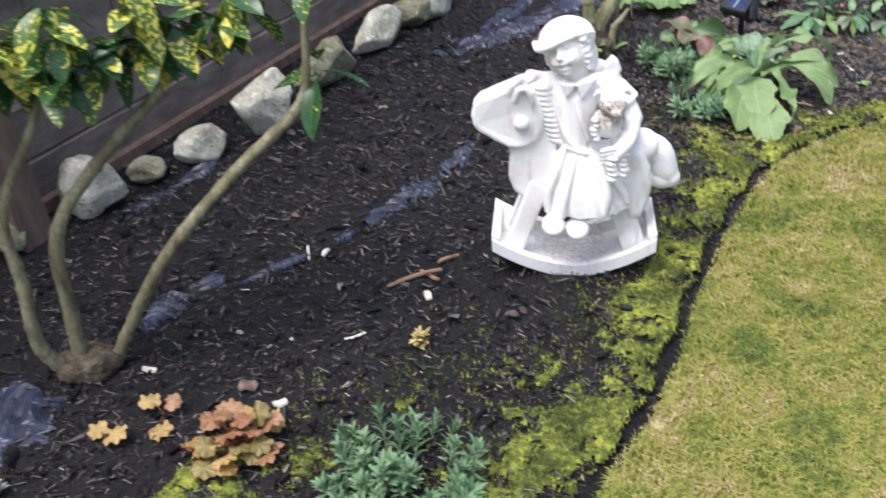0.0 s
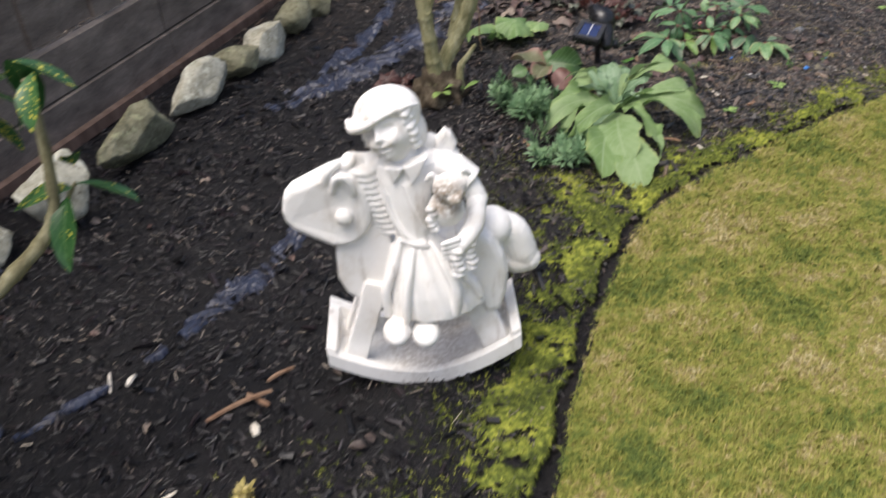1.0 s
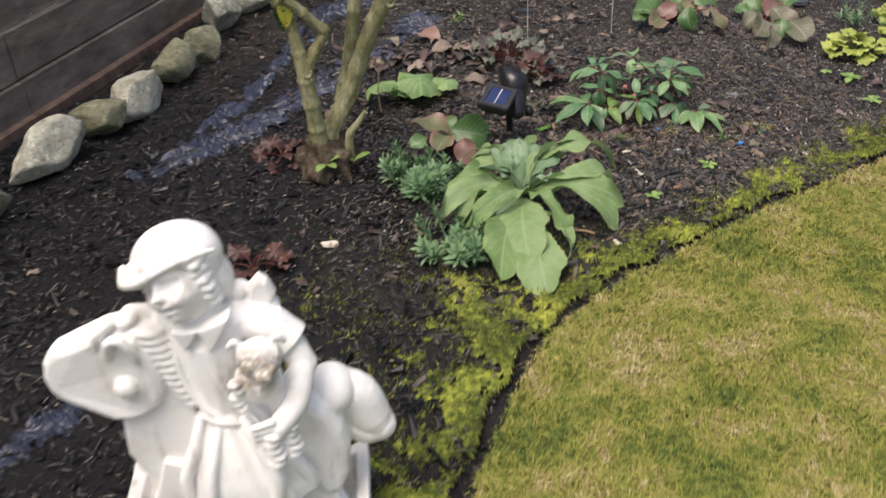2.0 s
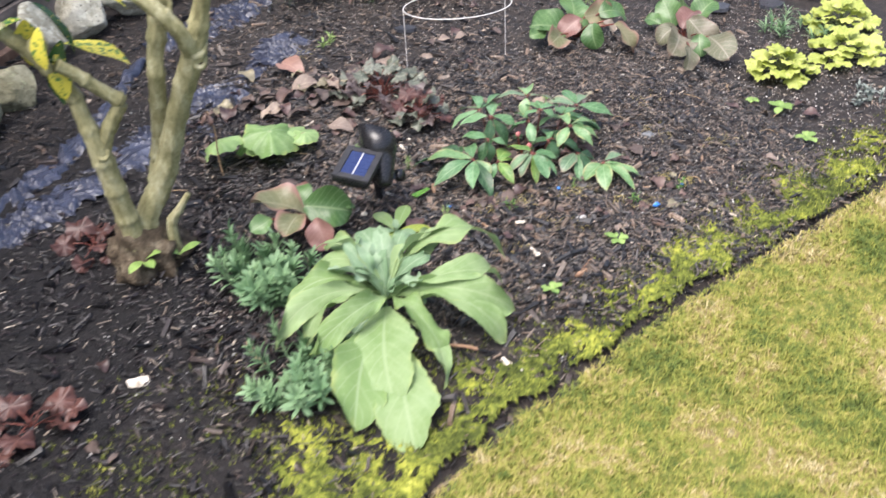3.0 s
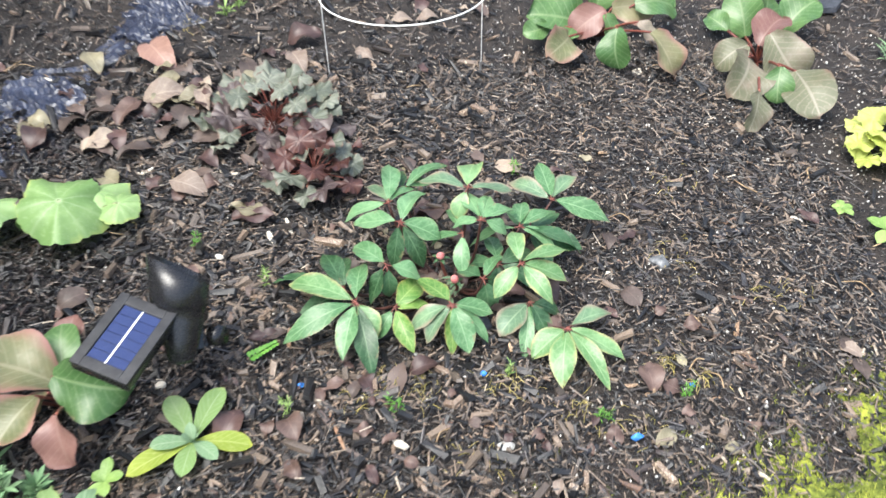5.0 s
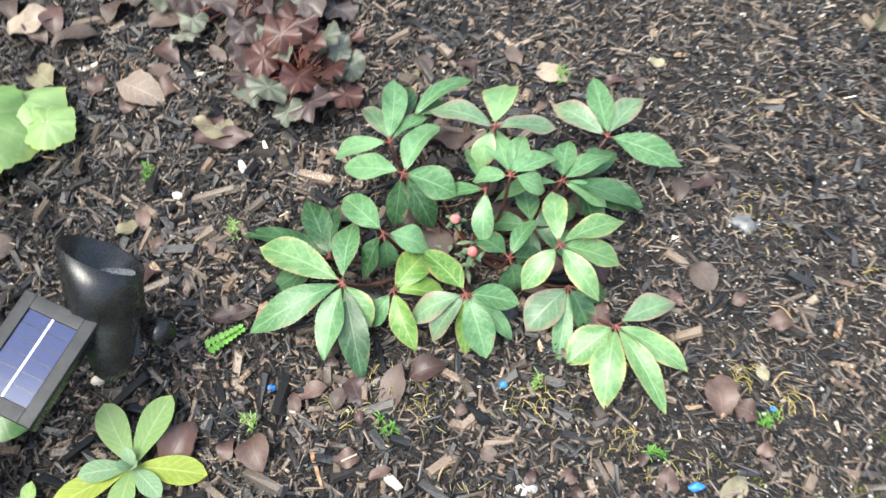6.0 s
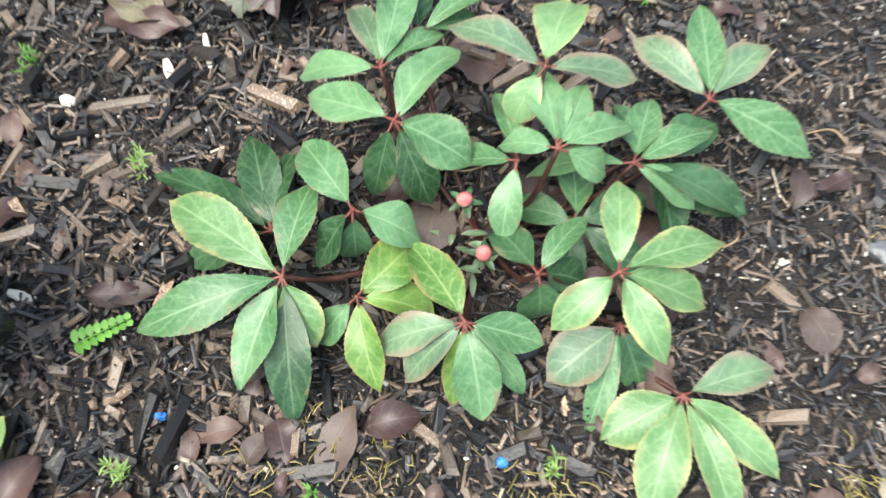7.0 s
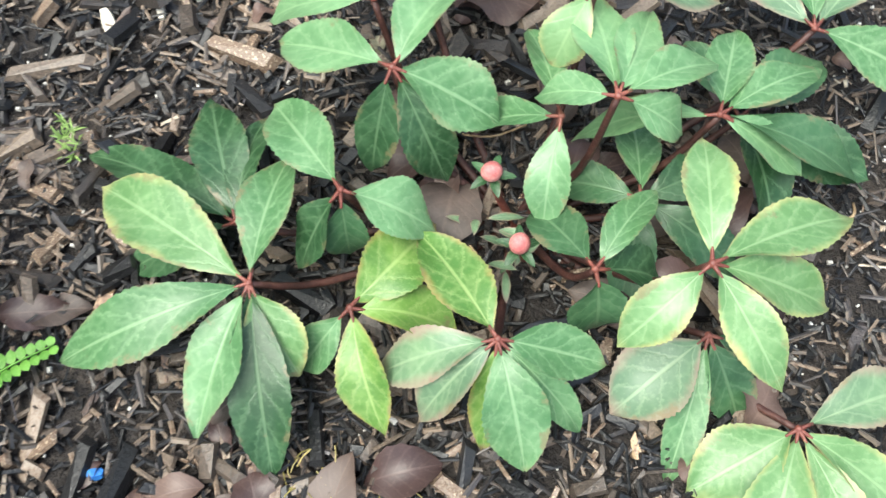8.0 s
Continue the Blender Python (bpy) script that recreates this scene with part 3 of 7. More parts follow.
def make_grass(count=230000):
    r = np.random.RandomState(11)
    p = np.column_stack([r.uniform(0.05, 2.75, count * 2), r.uniform(0.6, 3.0, count * 2)])
    d = from_edge(p)
    p = p[(d > 0.006) & (d < 1.15)][:count]
    # three blades in five stand in small tufts
    k = int(len(p) * 0.6)
    tuft = p[r.randint(0, len(p), 7000)]
    p[:k] = tuft[r.randint(0, 7000, k)] + r.normal(0, 0.007, (k, 2))
    p = p[from_edge(p) > 0.004]
    n = len(p)
    patch = np.array([hush(x, y, 7.0) + 0.6 * hush(x, y, 23.0, 5.0) for x, y in p])
    h = r.uniform(0.007, 0.022, n) * (1 + 0.5 * patch)
    a = r.uniform(0, 2 * np.pi, n)
    h *= np.clip(0.45 + from_edge(p) / 0.05, 0.45, 1)
    lean = r.uniform(0.3, 1.7, n)
    w = r.uniform(0.0007, 0.0016, n)
    dx, dy = np.cos(a), np.sin(a)
    z0 = 0.014
    foot = np.column_stack([p, np.full(n, z0)])
    sx = np.column_stack([-dy * w, dx * w, np.zeros(n)])
    mid = foot + np.column_stack([dx * h * 0.3 * lean, dy * h * 0.3 * lean, h * 0.6])
    top = foot + np.column_stack([dx * h * lean, dy * h * lean, h * (1.05 - 0.35 * lean)])
    v = np.stack([foot - sx, foot + sx, mid + sx * 0.8, mid - sx * 0.8, top], 1).reshape(-1, 3)
    b = np.arange(n)[:, None] * 5
    quads = b + np.array([[0, 1, 2, 3]])
    tris = b + np.array([[3, 2, 4]])
    me = bpy.data.meshes.new("grass")
    me.from_pydata(v.tolist(), [], quads.tolist() + tris.tolist())
    me.materials.append(M_GRASS)
    return tagged(new("grass", me), "short yellow-green grass blades of the lawn", "grass", kind="stuff")


make_grass()


def moss_amount(x, y, d):
    """How mossy the bed is: a broken band along the lawn's edge and loose patches further in."""
    if d > -0.026 - 0.008 * math.sin(31 * x + 17 * y):
        return 0.0
    far = min(max(x - 1, 0), 1)
    band = (1.0 + 0.6 * far) * math.exp(-((d + 0.06) / (0.1 + 0.025 * far)) ** 2) + (0.6 - 0.3 * far) * math.exp(-(d / 0.3) ** 2)
    wide = 0.5 * math.exp(-((x - 0.6) ** 2 + (y - 2.4) ** 2) / 0.17) + 0.5 * math.exp(-((x - 0.1) ** 2 + (y - 1.3) ** 2) / 0.12) + 1.3 * math.exp(-((x + 0.42) ** 2 + (y - 1.06) ** 2) / 0.05)
    a, b, c = hush(x, y, 7.0, 2.0), hush(x, y, 22.0, 3.0), hush(x, y, 75.0, 4.0)
    return (band + wide) * (0.7 + 0.7 * a + 0.75 * b + 0.55 * c)


def make_moss():
    c = 0.008
    xs, ys = np.arange(-0.75, 2.9, c), np.arange(0.75, 3.4, c)
    gx, gy = np.meshgrid(xs, ys)
    p = np.stack([gx.ravel(), gy.ravel()], 1)
    d = from_edge(p)
    base = levels(p[:, 0], p[:, 1])
    r = np.random.RandomState(3)
    amount = np.array([moss_amount(x, y, q) if -0.75 < q < -0.008 else 0.0 for (x, y), q in zip(p, d)])
    keep = amount > 0.6
    z = base + np.where(keep, -0.001 + 0.012 * np.clip(amount - 0.66, 0, 1) + r.uniform(0, 0.004, len(p)), -0.004)
    nx = len(xs)
    idx = np.where(keep)[0]
    idx = idx[(idx % nx < nx - 1) & (idx < len(p) - nx)]
    used = np.unique(np.concatenate([idx, idx + 1, idx + nx, idx + nx + 1]))
    back = np.full(len(p), -1)
    back[used] = np.arange(len(used))
    v = np.column_stack([p, z])[used]
    f = np.stack([back[idx], back[idx + 1], back[idx + nx + 1], back[idx + nx]], 1)
    heap("moss", v, f, M_MOSS, "yellow-green moss cushions along the lawn edge", "moss", True)
    # short upright shoots on the cushions
    chance = np.clip((amount - 0.12) / 0.6, 0, 1) ** 1.4
    seeds = np.where(r.uniform(0, 1, len(p)) < chance * 0.85)[0]
    seeds = seeds[r.permutation(len(seeds))[:70000]]
    n = len(seeds)
    foot = np.column_stack([p, np.maximum(z, base + 0.001)])[seeds]
    foot[:, :2] += r.uniform(-0.004, 0.004, (n, 2))
    verts, faces = [], []
    for k in range(4):
        a, h = r.uniform(0, 6.283, n), r.uniform(0.004, 0.013, n)
        o = foot + np.column_stack([r.uniform(-0.004, 0.004, n), r.uniform(-0.004, 0.004, n), np.full(n, -0.001)])
        s = np.column_stack([np.cos(a), np.sin(a), np.zeros(n)]) * 0.0011
        t = o + np.column_stack([-np.sin(a) * h * 0.6, np.cos(a) * h * 0.6, h * 0.8])
        verts.append(np.stack([o - s, o + s, t], 1).reshape(-1, 3))
        faces.append(np.arange(n * 3).reshape(-1, 3) + k * n * 3)
    heap("moss_shoots", np.concatenate(verts), np.concatenate(faces), M_TUFT, "tiny bright yellow-green moss shoots", "moss")


make_moss()


# ---- mulch ----
CHIP = np.array([(-0.5, -0.28, 0), (0.42, -0.5, 0), (0.5, 0.25, 0), (-0.42, 0.5, 0), (-0.42, -0.2, 1), (0.36, -0.36, 0.8), (0.4, 0.2, 1), (-0.36, 0.36, 0.8)])
CHIP_F = np.array([(4, 5, 6, 7), (0, 1, 5, 4), (1, 2, 6, 5), (2, 3, 7, 6), (3, 0, 4, 7)])


def make_mulch():
    r = np.random.RandomState(21)
    near = np.column_stack([r.uniform(0.6, 2.2, 26000), r.uniform(2.65, 3.95, 26000)])
    wide = np.column_stack([r.uniform(-1.3, 3.2, 74000), r.uniform(0.75, 5.0, 74000)])
    back = np.column_stack([r.uniform(1.8, 4.6, 16000), r.uniform(3.9, 6.0, 16000)])
    p = np.concatenate([near, wide, back])
    p = p[from_edge(p) < 0.004]
    n = len(p)
    length = np.exp(r.normal(-4.45, 0.68, n)).clip(0.003, 0.07)
    length[p[:, 0] < 0.6] *= 0.85
    length *= np.where(p[:, 0] > 1.62, 0.62, 1.0)
    width = length * r.uniform(0.07, 0.34, n) * np.where(r.uniform(0, 1, n) < 0.16, 2.2, 1.0)
    width = np.minimum(width, 0.017)
    thick = width * r.uniform(0.25, 0.6, n)
    a, tx, ty = r.uniform(0, 6.283, n), r.normal(0, 0.3, n), r.normal(0, 0.3, n)
    c = CHIP[None] * np.stack([length, width, thick], 1)[:, None, :]
    c[:, :, 2] += tx[:, None] * c[:, :, 0] + ty[:, None] * c[:, :, 1]
    c[:, :, 1] += (r.uniform(-0.35, 0.35, n) * 8)[:, None] * c[:, :, 0] ** 2 * 2
    x = c[:, :, 0] * np.cos(a)[:, None] - c[:, :, 1] * np.sin(a)[:, None] + p[:, :1]
    y = c[:, :, 0] * np.sin(a)[:, None] + c[:, :, 1] * np.cos(a)[:, None] + p[:, 1:]
    de = from_edge(p)
    z = c[:, :, 2] + (levels(p[:, 0], p[:, 1]) - 0.020 * np.exp(-((de + 0.012) / 0.022) ** 2) + r.uniform(-0.001, 0.008, n))[:, None]
    v = np.stack([x, y, z], -1).reshape(-1, 3)
    f = (np.arange(n)[:, None, None] * 8 + CHIP_F[None]).reshape(-1, 4)
    heap("bark_mulch", v, f, M_CHIP, "dark shredded bark mulch covering the bed", "mulch")
    # thin fibres of bark
    q = np.concatenate([np.column_stack([r.uniform(0.7, 2.2, 30000), r.uniform(2.7, 3.9, 30000)]), np.column_stack([r.uniform(-1.1, 3.1, 42000), r.uniform(0.8, 4.8, 42000)])])
    q = q[from_edge(q) < -0.02]
    m = len(q)
    L, w, a = np.exp(r.normal(-4.5, 0.5, m)).clip(0.004, 0.035), r.uniform(0.0006, 0.0018, m), r.uniform(0, 6.283, m)
    e = np.stack([np.cos(a), np.sin(a), r.normal(0, 0.25, m)], 1) * (L / 2)[:, None]
    side = np.stack([-np.sin(a), np.cos(a), np.zeros(m)], 1) * w[:, None]
    c0 = np.column_stack([q, levels(q[:, 0], q[:, 1]) + r.uniform(0.003, 0.010, m)])
    ridge = np.array([0, 0, 1.0]) * (w * 0.7)[:, None]
    v = np.stack([c0 - e - side, c0 - e + side, c0 + e + side, c0 + e - side, c0 - e * 0.9 + ridge, c0 + e * 0.9 + ridge], 1).reshape(-1, 3)
    f = (np.arange(m)[:, None, None] * 6 + np.array([(0, 3, 5, 4), (2, 1, 4, 5)])[None]).reshape(-1, 4)
    heap("bark_fibres", v, f, M_CHIP, "fine shredded bark fibres between the chips", "mulch")
    # weathered slivers lying on top
    q = np.concatenate([np.column_stack([r.uniform(-1.2, 0.9, 5200), r.uniform(0.9, 3.4, 5200)]), np.column_stack([r.uniform(0.5, 3.0, 6500), r.uniform(2.6, 4.6, 6500)])])
    q = q[(from_edge(q) < -0.03) & (np.hypot(q[:, 0] - 1.5, q[:, 1] - 3.29) > 0.16)]
    m = len(q)
    L, w, a = np.exp(r.normal(-4.5, 0.5, m)).clip(0.004, 0.04), r.uniform(0.0005, 0.002, m), r.uniform(0, 6.283, m)
    e = np.stack([np.cos(a), np.sin(a), r.normal(0, 0.3, m)], 1) * (L / 2)[:, None]
    side = np.stack([-np.sin(a), np.cos(a), r.normal(0, 0.4, m)], 1) * w[:, None]
    c0 = np.column_stack([q, levels(q[:, 0], q[:, 1]) + r.uniform(0.007, 0.013, m)])
    ridge = np.array([0, 0, 1.0]) * (w * 0.7)[:, None]
    v = np.stack([c0 - e - side, c0 - e * 1.1 + side, c0 + e + side * 0.6, c0 + e * 0.95 - side, c0 - e * 0.9 + ridge, c0 + e * 0.9 + ridge], 1).reshape(-1, 3)
    f = (np.arange(m)[:, None, None] * 6 + np.array([(0, 3, 5, 4), (2, 1, 4, 5)])[None]).reshape(-1, 4)
    heap("bark_slivers", v, f, M_SLIVER, "weathered grey and tan bark slivers on the mulch", "mulch")
    # pale grains of grit
    q = np.concatenate([np.column_stack([r.uniform(0.4, 3.0, 5200), r.uniform(2.5, 4.6, 5200)]), np.column_stack([r.uniform(1.6, 2.6, 2600), r.uniform(2.9, 4.0, 2600)])])
    q = q[from_edge(q) < -0.02]
    m = len(q)
    s = np.exp(r.normal(-6.15, 0.42, m)).clip(0.001, 0.006)
    a = r.uniform(0, 6.283, m)
    g = CHIP[None] * np.stack([s, s * 0.9, s * 0.7], 1)[:, None, :]
    x = g[:, :, 0] * np.cos(a)[:, None] - g[:, :, 1] * np.sin(a)[:, None] + q[:, :1]
    y = g[:, :, 0] * np.sin(a)[:, None] + g[:, :, 1] * np.cos(a)[:, None] + q[:, 1:]
    z = g[:, :, 2] + (levels(q[:, 0], q[:, 1]) + 0.004)[:, None]
    heap("grit", np.stack([x, y, z], -1).reshape(-1, 3), (np.arange(m)[:, None, None] * 8 + CHIP_F[None]).reshape(-1, 4), M_GRIT, "pale grains of grit scattered on the soil", "grit")


make_mulch()


# ---- fence, stones and plastic film ----
FENCE_AT, ALONG, OUT = Vector((-0.99, 2.57, 0)), Vector((0.451, 0.893, 0)).normalized(), Vector((0.893, -0.451, 0)).normalized()
FENCE_TURN = math.degrees(math.atan2(ALONG.y, ALONG.x))


def make_fence():
    root = thing("fence", FENCE_AT.x, FENCE_AT.y, "tall dark-stained timber fence behind the stone edging", "fence")
    root.location.z = 0
    rnd = random.Random(5)

    def plank(name, s, out, z, size, material, label=""):
        bm = bmesh.new()
        box(bm, size, Matrix.Identity(4), 0.003)
        for v in bm.verts:
            v.co += Vector((rnd.uniform(-0.001, 0.001), rnd.uniform(-0.0012, 0.0012), 0))
        m = Matrix.Translation(ALONG * s + OUT * out + Vector((0, 0, z))) @ Matrix.Rotation(radians(FENCE_TURN), 4, "Z")
        part(name, bm, material, root, label, m, False)

    for k in range(4):
        s = -2.4 + 1.8 * k + 0.9
        plank("gravel_board", s, -0.01, 0.075, (1.796, 0.045, 0.15), M_FENCE, "horizontal board at the foot of the fence")
        plank("rail", s, 0.018, 0.02, (1.796, 0.05, 0.04), M_POST, "brown timber sill along the ground")
        plank("gravel_board", s, -0.022, 0.232, (1.796, 0.04, 0.15), M_FENCE)
    for k in range(48):
        plank("board", -2.33 + 0.15 * k, -0.035 - 0.012 * (k % 2), 1.06 + rnd.uniform(-0.004, 0.004), (0.144, 0.02, 1.48), M_FENCE)
    post = Vector((-1.14, 1.95, 0)) - FENCE_AT
    for s in (post.dot(ALONG), post.dot(ALONG) + 2.9, post.dot(ALONG) + 5.6):
        plank("post", s, 0.11 if s < 0 else -0.09, 0.88, (0.1, 0.1, 1.76), M_POST, "square brown timber post")


make_fence()


def rock_mesh(seed, cuts=16):
    rnd = random.Random(seed)
    bm = bmesh.new()
    bmesh.ops.create_icosphere(bm, subdivisions=4, radius=1.0)
    planes = []
    for _ in range(cuts):
        planes.append((Vector((rnd.gauss(0, 1), rnd.gauss(0, 1), rnd.gauss(0, 1))).normalized(), rnd.uniform(0.52, 0.82)))
    for v in bm.verts:
        for nrm, h in planes:
            over = v.co.dot(nrm) - h
            if over > 0:
                v.co -= nrm * over * 0.97
        q = v.co.copy()
        v.co += q.normalized() * (0.06 * noise.noise(q * 2.2 + Vector((seed, 0, 0))) + 0.035 * noise.noise(q * 6 + Vector((0, seed, 0))) + 0.014 * noise.noise(q * 17))
    return bm


def stone(seed, x, y, sx, sy, sz, turn, material, label, lean=0.0, sink=0.25):
    m = Matrix.Translation((x, y, level(x, y) + sz * (1 - sink))) @ Matrix.Rotation(radians(turn), 4, "Z") @ Matrix.Rotation(radians(lean), 4, "Y") @ Matrix.Diagonal((sx, sy, sz, 1))
    solo("edging_stone", rock_mesh(seed), material, m, label, "stone", "stones edging the bed")


PALE_STONE, GREY_STONE, MOSSY = "pale pitted angular stone edging the bed by the fence", "grey rough stone beside the fence", "lichen-stained yellowish stone edging the bed"
stone(1, -1.030, 2.140, 0.099, 0.111, 0.111, 40, M_ROCK, "pale angular stone with broken facets beside the fence")
stone(2, -0.930, 2.300, 0.075, 0.060, 0.045, 50, M_ROCK_MOSS, "small grey stone lying beside the fence")
stone(3, -0.790, 2.410, 0.111, 0.082, 0.068, 40, M_ROCK, "flat-topped pale stone beside the fence")
stone(4, -0.605, 2.525, 0.117, 0.070, 0.138, 20, M_ROCK, "tall upright pale pitted stone by the fence", 12, 0.12)
stone(5, -0.625, 2.730, 0.062, 0.055, 0.086, 20, M_ROCK, PALE_STONE, 0, 0.1)
stone(6, -0.465, 2.930, 0.213, 0.055, 0.098, 62, M_ROCK_MOSS, "long greenish slab of stone leaning by the fence", 0, 0.15)
stone(7, -0.305, 3.290, 0.188, 0.066, 0.086, 58, M_ROCK, PALE_STONE, 0, 0.2)
stone(8, -0.195, 3.510, 0.112, 0.077, 0.081, 40, M_ROCK_MOSS, MOSSY)
stone(9, -0.105, 3.660, 0.150, 0.083, 0.092, 55, M_ROCK, "large rounded cream stone edging the bed")
stone(10, -0.015, 3.910, 0.125, 0.083, 0.081, 70, M_ROCK_MOSS, MOSSY)
stone(11, 0.075, 4.070, 0.112, 0.077, 0.081, 40, M_ROCK_MOSS, MOSSY)
stone(12, 0.135, 4.390, 0.150, 0.094, 0.127, 60, M_ROCK, "large pale block of stone edging the bed")
stone(13, 0.245, 4.590, 0.125, 0.088, 0.098, 30, M_ROCK, PALE_STONE)
stone(14, 0.435, 4.750, 0.188, 0.099, 0.115, 35, M_ROCK, PALE_STONE)
stone(15, 0.655, 4.940, 0.175, 0.099, 0.115, 25, M_ROCK, PALE_STONE)
stone(16, 0.955, 5.070, 0.163, 0.088, 0.103, 5, M_ROCK, PALE_STONE)
stone(17, -1.200, 1.930, 0.080, 0.070, 0.060, 10, M_ROCK_MOSS, "yellowish rounded stone beside the fence post")
stone(18, -1.190, 2.360, 0.110, 0.050, 0.160, 60, M_ROCK, GREY_STONE, 0, 0.1)


PLEATS = ((0.10, 0.060, 0.018), (-0.22, 0.036, 0.010), (0.3, 0.085, 0.014), (0.12, 0.017, 0.005), (1.2, 0.07, 0.004))


def film(points, widths, seed, label, lift=-0.002):
    """A torn, crumpled strip of film that dips in and out of the mulch."""
    line = smooth_line(points, 26)
    n, across = len(line), 33
    bm = bmesh.new()
    rows = []
    for i, p in enumerate(line):
        q = line[min(i + 1, n - 1)] - line[max(i - 1, 0)]
        q = q / np.linalg.norm(q)
        w = np.interp(i / (n - 1), np.linspace(0, 1, len(widths)), widths)
        row = []
        for j in range(across):
            u = j / (across - 1) * 2 - 1
            ww = w * (1.05 + 0.6 * hush(i * 0.13, np.sign(u) * 3, 1.0, seed) + 0.5 * hush(i * 0.5, np.sign(u) * 7, 1.0, seed))
            x, y = p[0] - q[1] * u * ww / 2, p[1] + q[0] * u * ww / 2
            warp = 1.1 * noise.noise(Vector((x * 4, y * 4, seed)))
            plate = 0.0
            for turn, size, high in PLEATS:
                a = math.atan2(q[1], q[0]) + math.pi / 2 + turn
                f = (x * math.cos(a) + y * math.sin(a)) / size + warp
                plate += high * abs(f - math.floor(f) - 0.5)
            z = level(x, y) + lift + plate - 0.016 * u ** 4 + 0.024 * hush(x, y, 6, seed)
            row.append(bm.verts.new((x, y, z)))
        rows.append(row)
    for a, b in zip(rows, rows[1:]):
        for j in range(across - 1):
            bm.faces.new((a[j], b[j], b[j + 1], a[j + 1]))
    solo("plastic_film", bm, M_PLASTIC, Matrix.Identity(4), label, "plastic film", "weed-blocking film in the bed", smooth=False)


film([(-1.02, 1.0), (-0.95, 1.18), (-0.9, 1.36)], [0.2, 0.26, 0.16], 1.0, "large crumpled patch of black plastic film by the shrub", -0.008)
film([(-0.72, 1.55), (-0.66, 1.66), (-0.57, 1.76)], [0.05, 0.09, 0.04], 2.0, "torn scrap of shiny black plastic film in the mulch")
film([(-0.53, 1.72), (-0.44, 1.8), (-0.36, 1.85)], [0.02, 0.04, 0.02], 2.5, "thin torn scrap of black plastic film in the mulch")
film([(-0.22, 1.98), (-0.14, 2.1), (-0.06, 2.2), (0.02, 2.34), (0.06, 2.46)], [0.03, 0.075, 0.09, 0.06, 0.04], 3.0, "crumpled strip of shiny black plastic film in the mulch")
film([(-0.32, 1.92), (-0.25, 1.95)], [0.05, 0.03], 3.5, "small scrap of black plastic film in the mulch")
film([(-0.93, 2.1), (-0.86, 2.22), (-0.74, 2.36)], [0.05, 0.08, 0.05], 4.0, "scrap of black plastic film below the stones")
film([(-0.08, 3.18), (0.06, 3.28), (0.2, 3.38), (0.33, 3.53), (0.44, 3.65)], [0.07, 0.15, 0.13, 0.16, 0.12], 5.0, "long crumpled strip of black plastic film behind the shrub")
film([(0.36, 3.55), (0.5, 3.68), (0.63, 3.79), (0.72, 3.95), (0.83, 4.12)], [0.12, 0.2, 0.22, 0.16, 0.08], 6.0, "wrinkled strip of black plastic film showing through mulch")
film([(0.82, 4.1), (0.89, 4.2), (0.95, 4.34)], [0.12, 0.2, 0.12], 7.0, "crumpled scrap of black plastic film on the bed")
film([(0.1, 3.42), (0.2, 3.6), (0.34, 3.9), (0.45, 4.3)], [0.05, 0.09, 0.07, 0.04], 8.0, "narrow strip of black plastic film in the mulch")
film([(0.45, 4.42), (0.62, 4.52), (0.78, 4.66), (0.9, 4.8)], [0.1, 0.2, 0.22, 0.1], 9.0, "wide wrinkled sheet of black plastic film at the back")


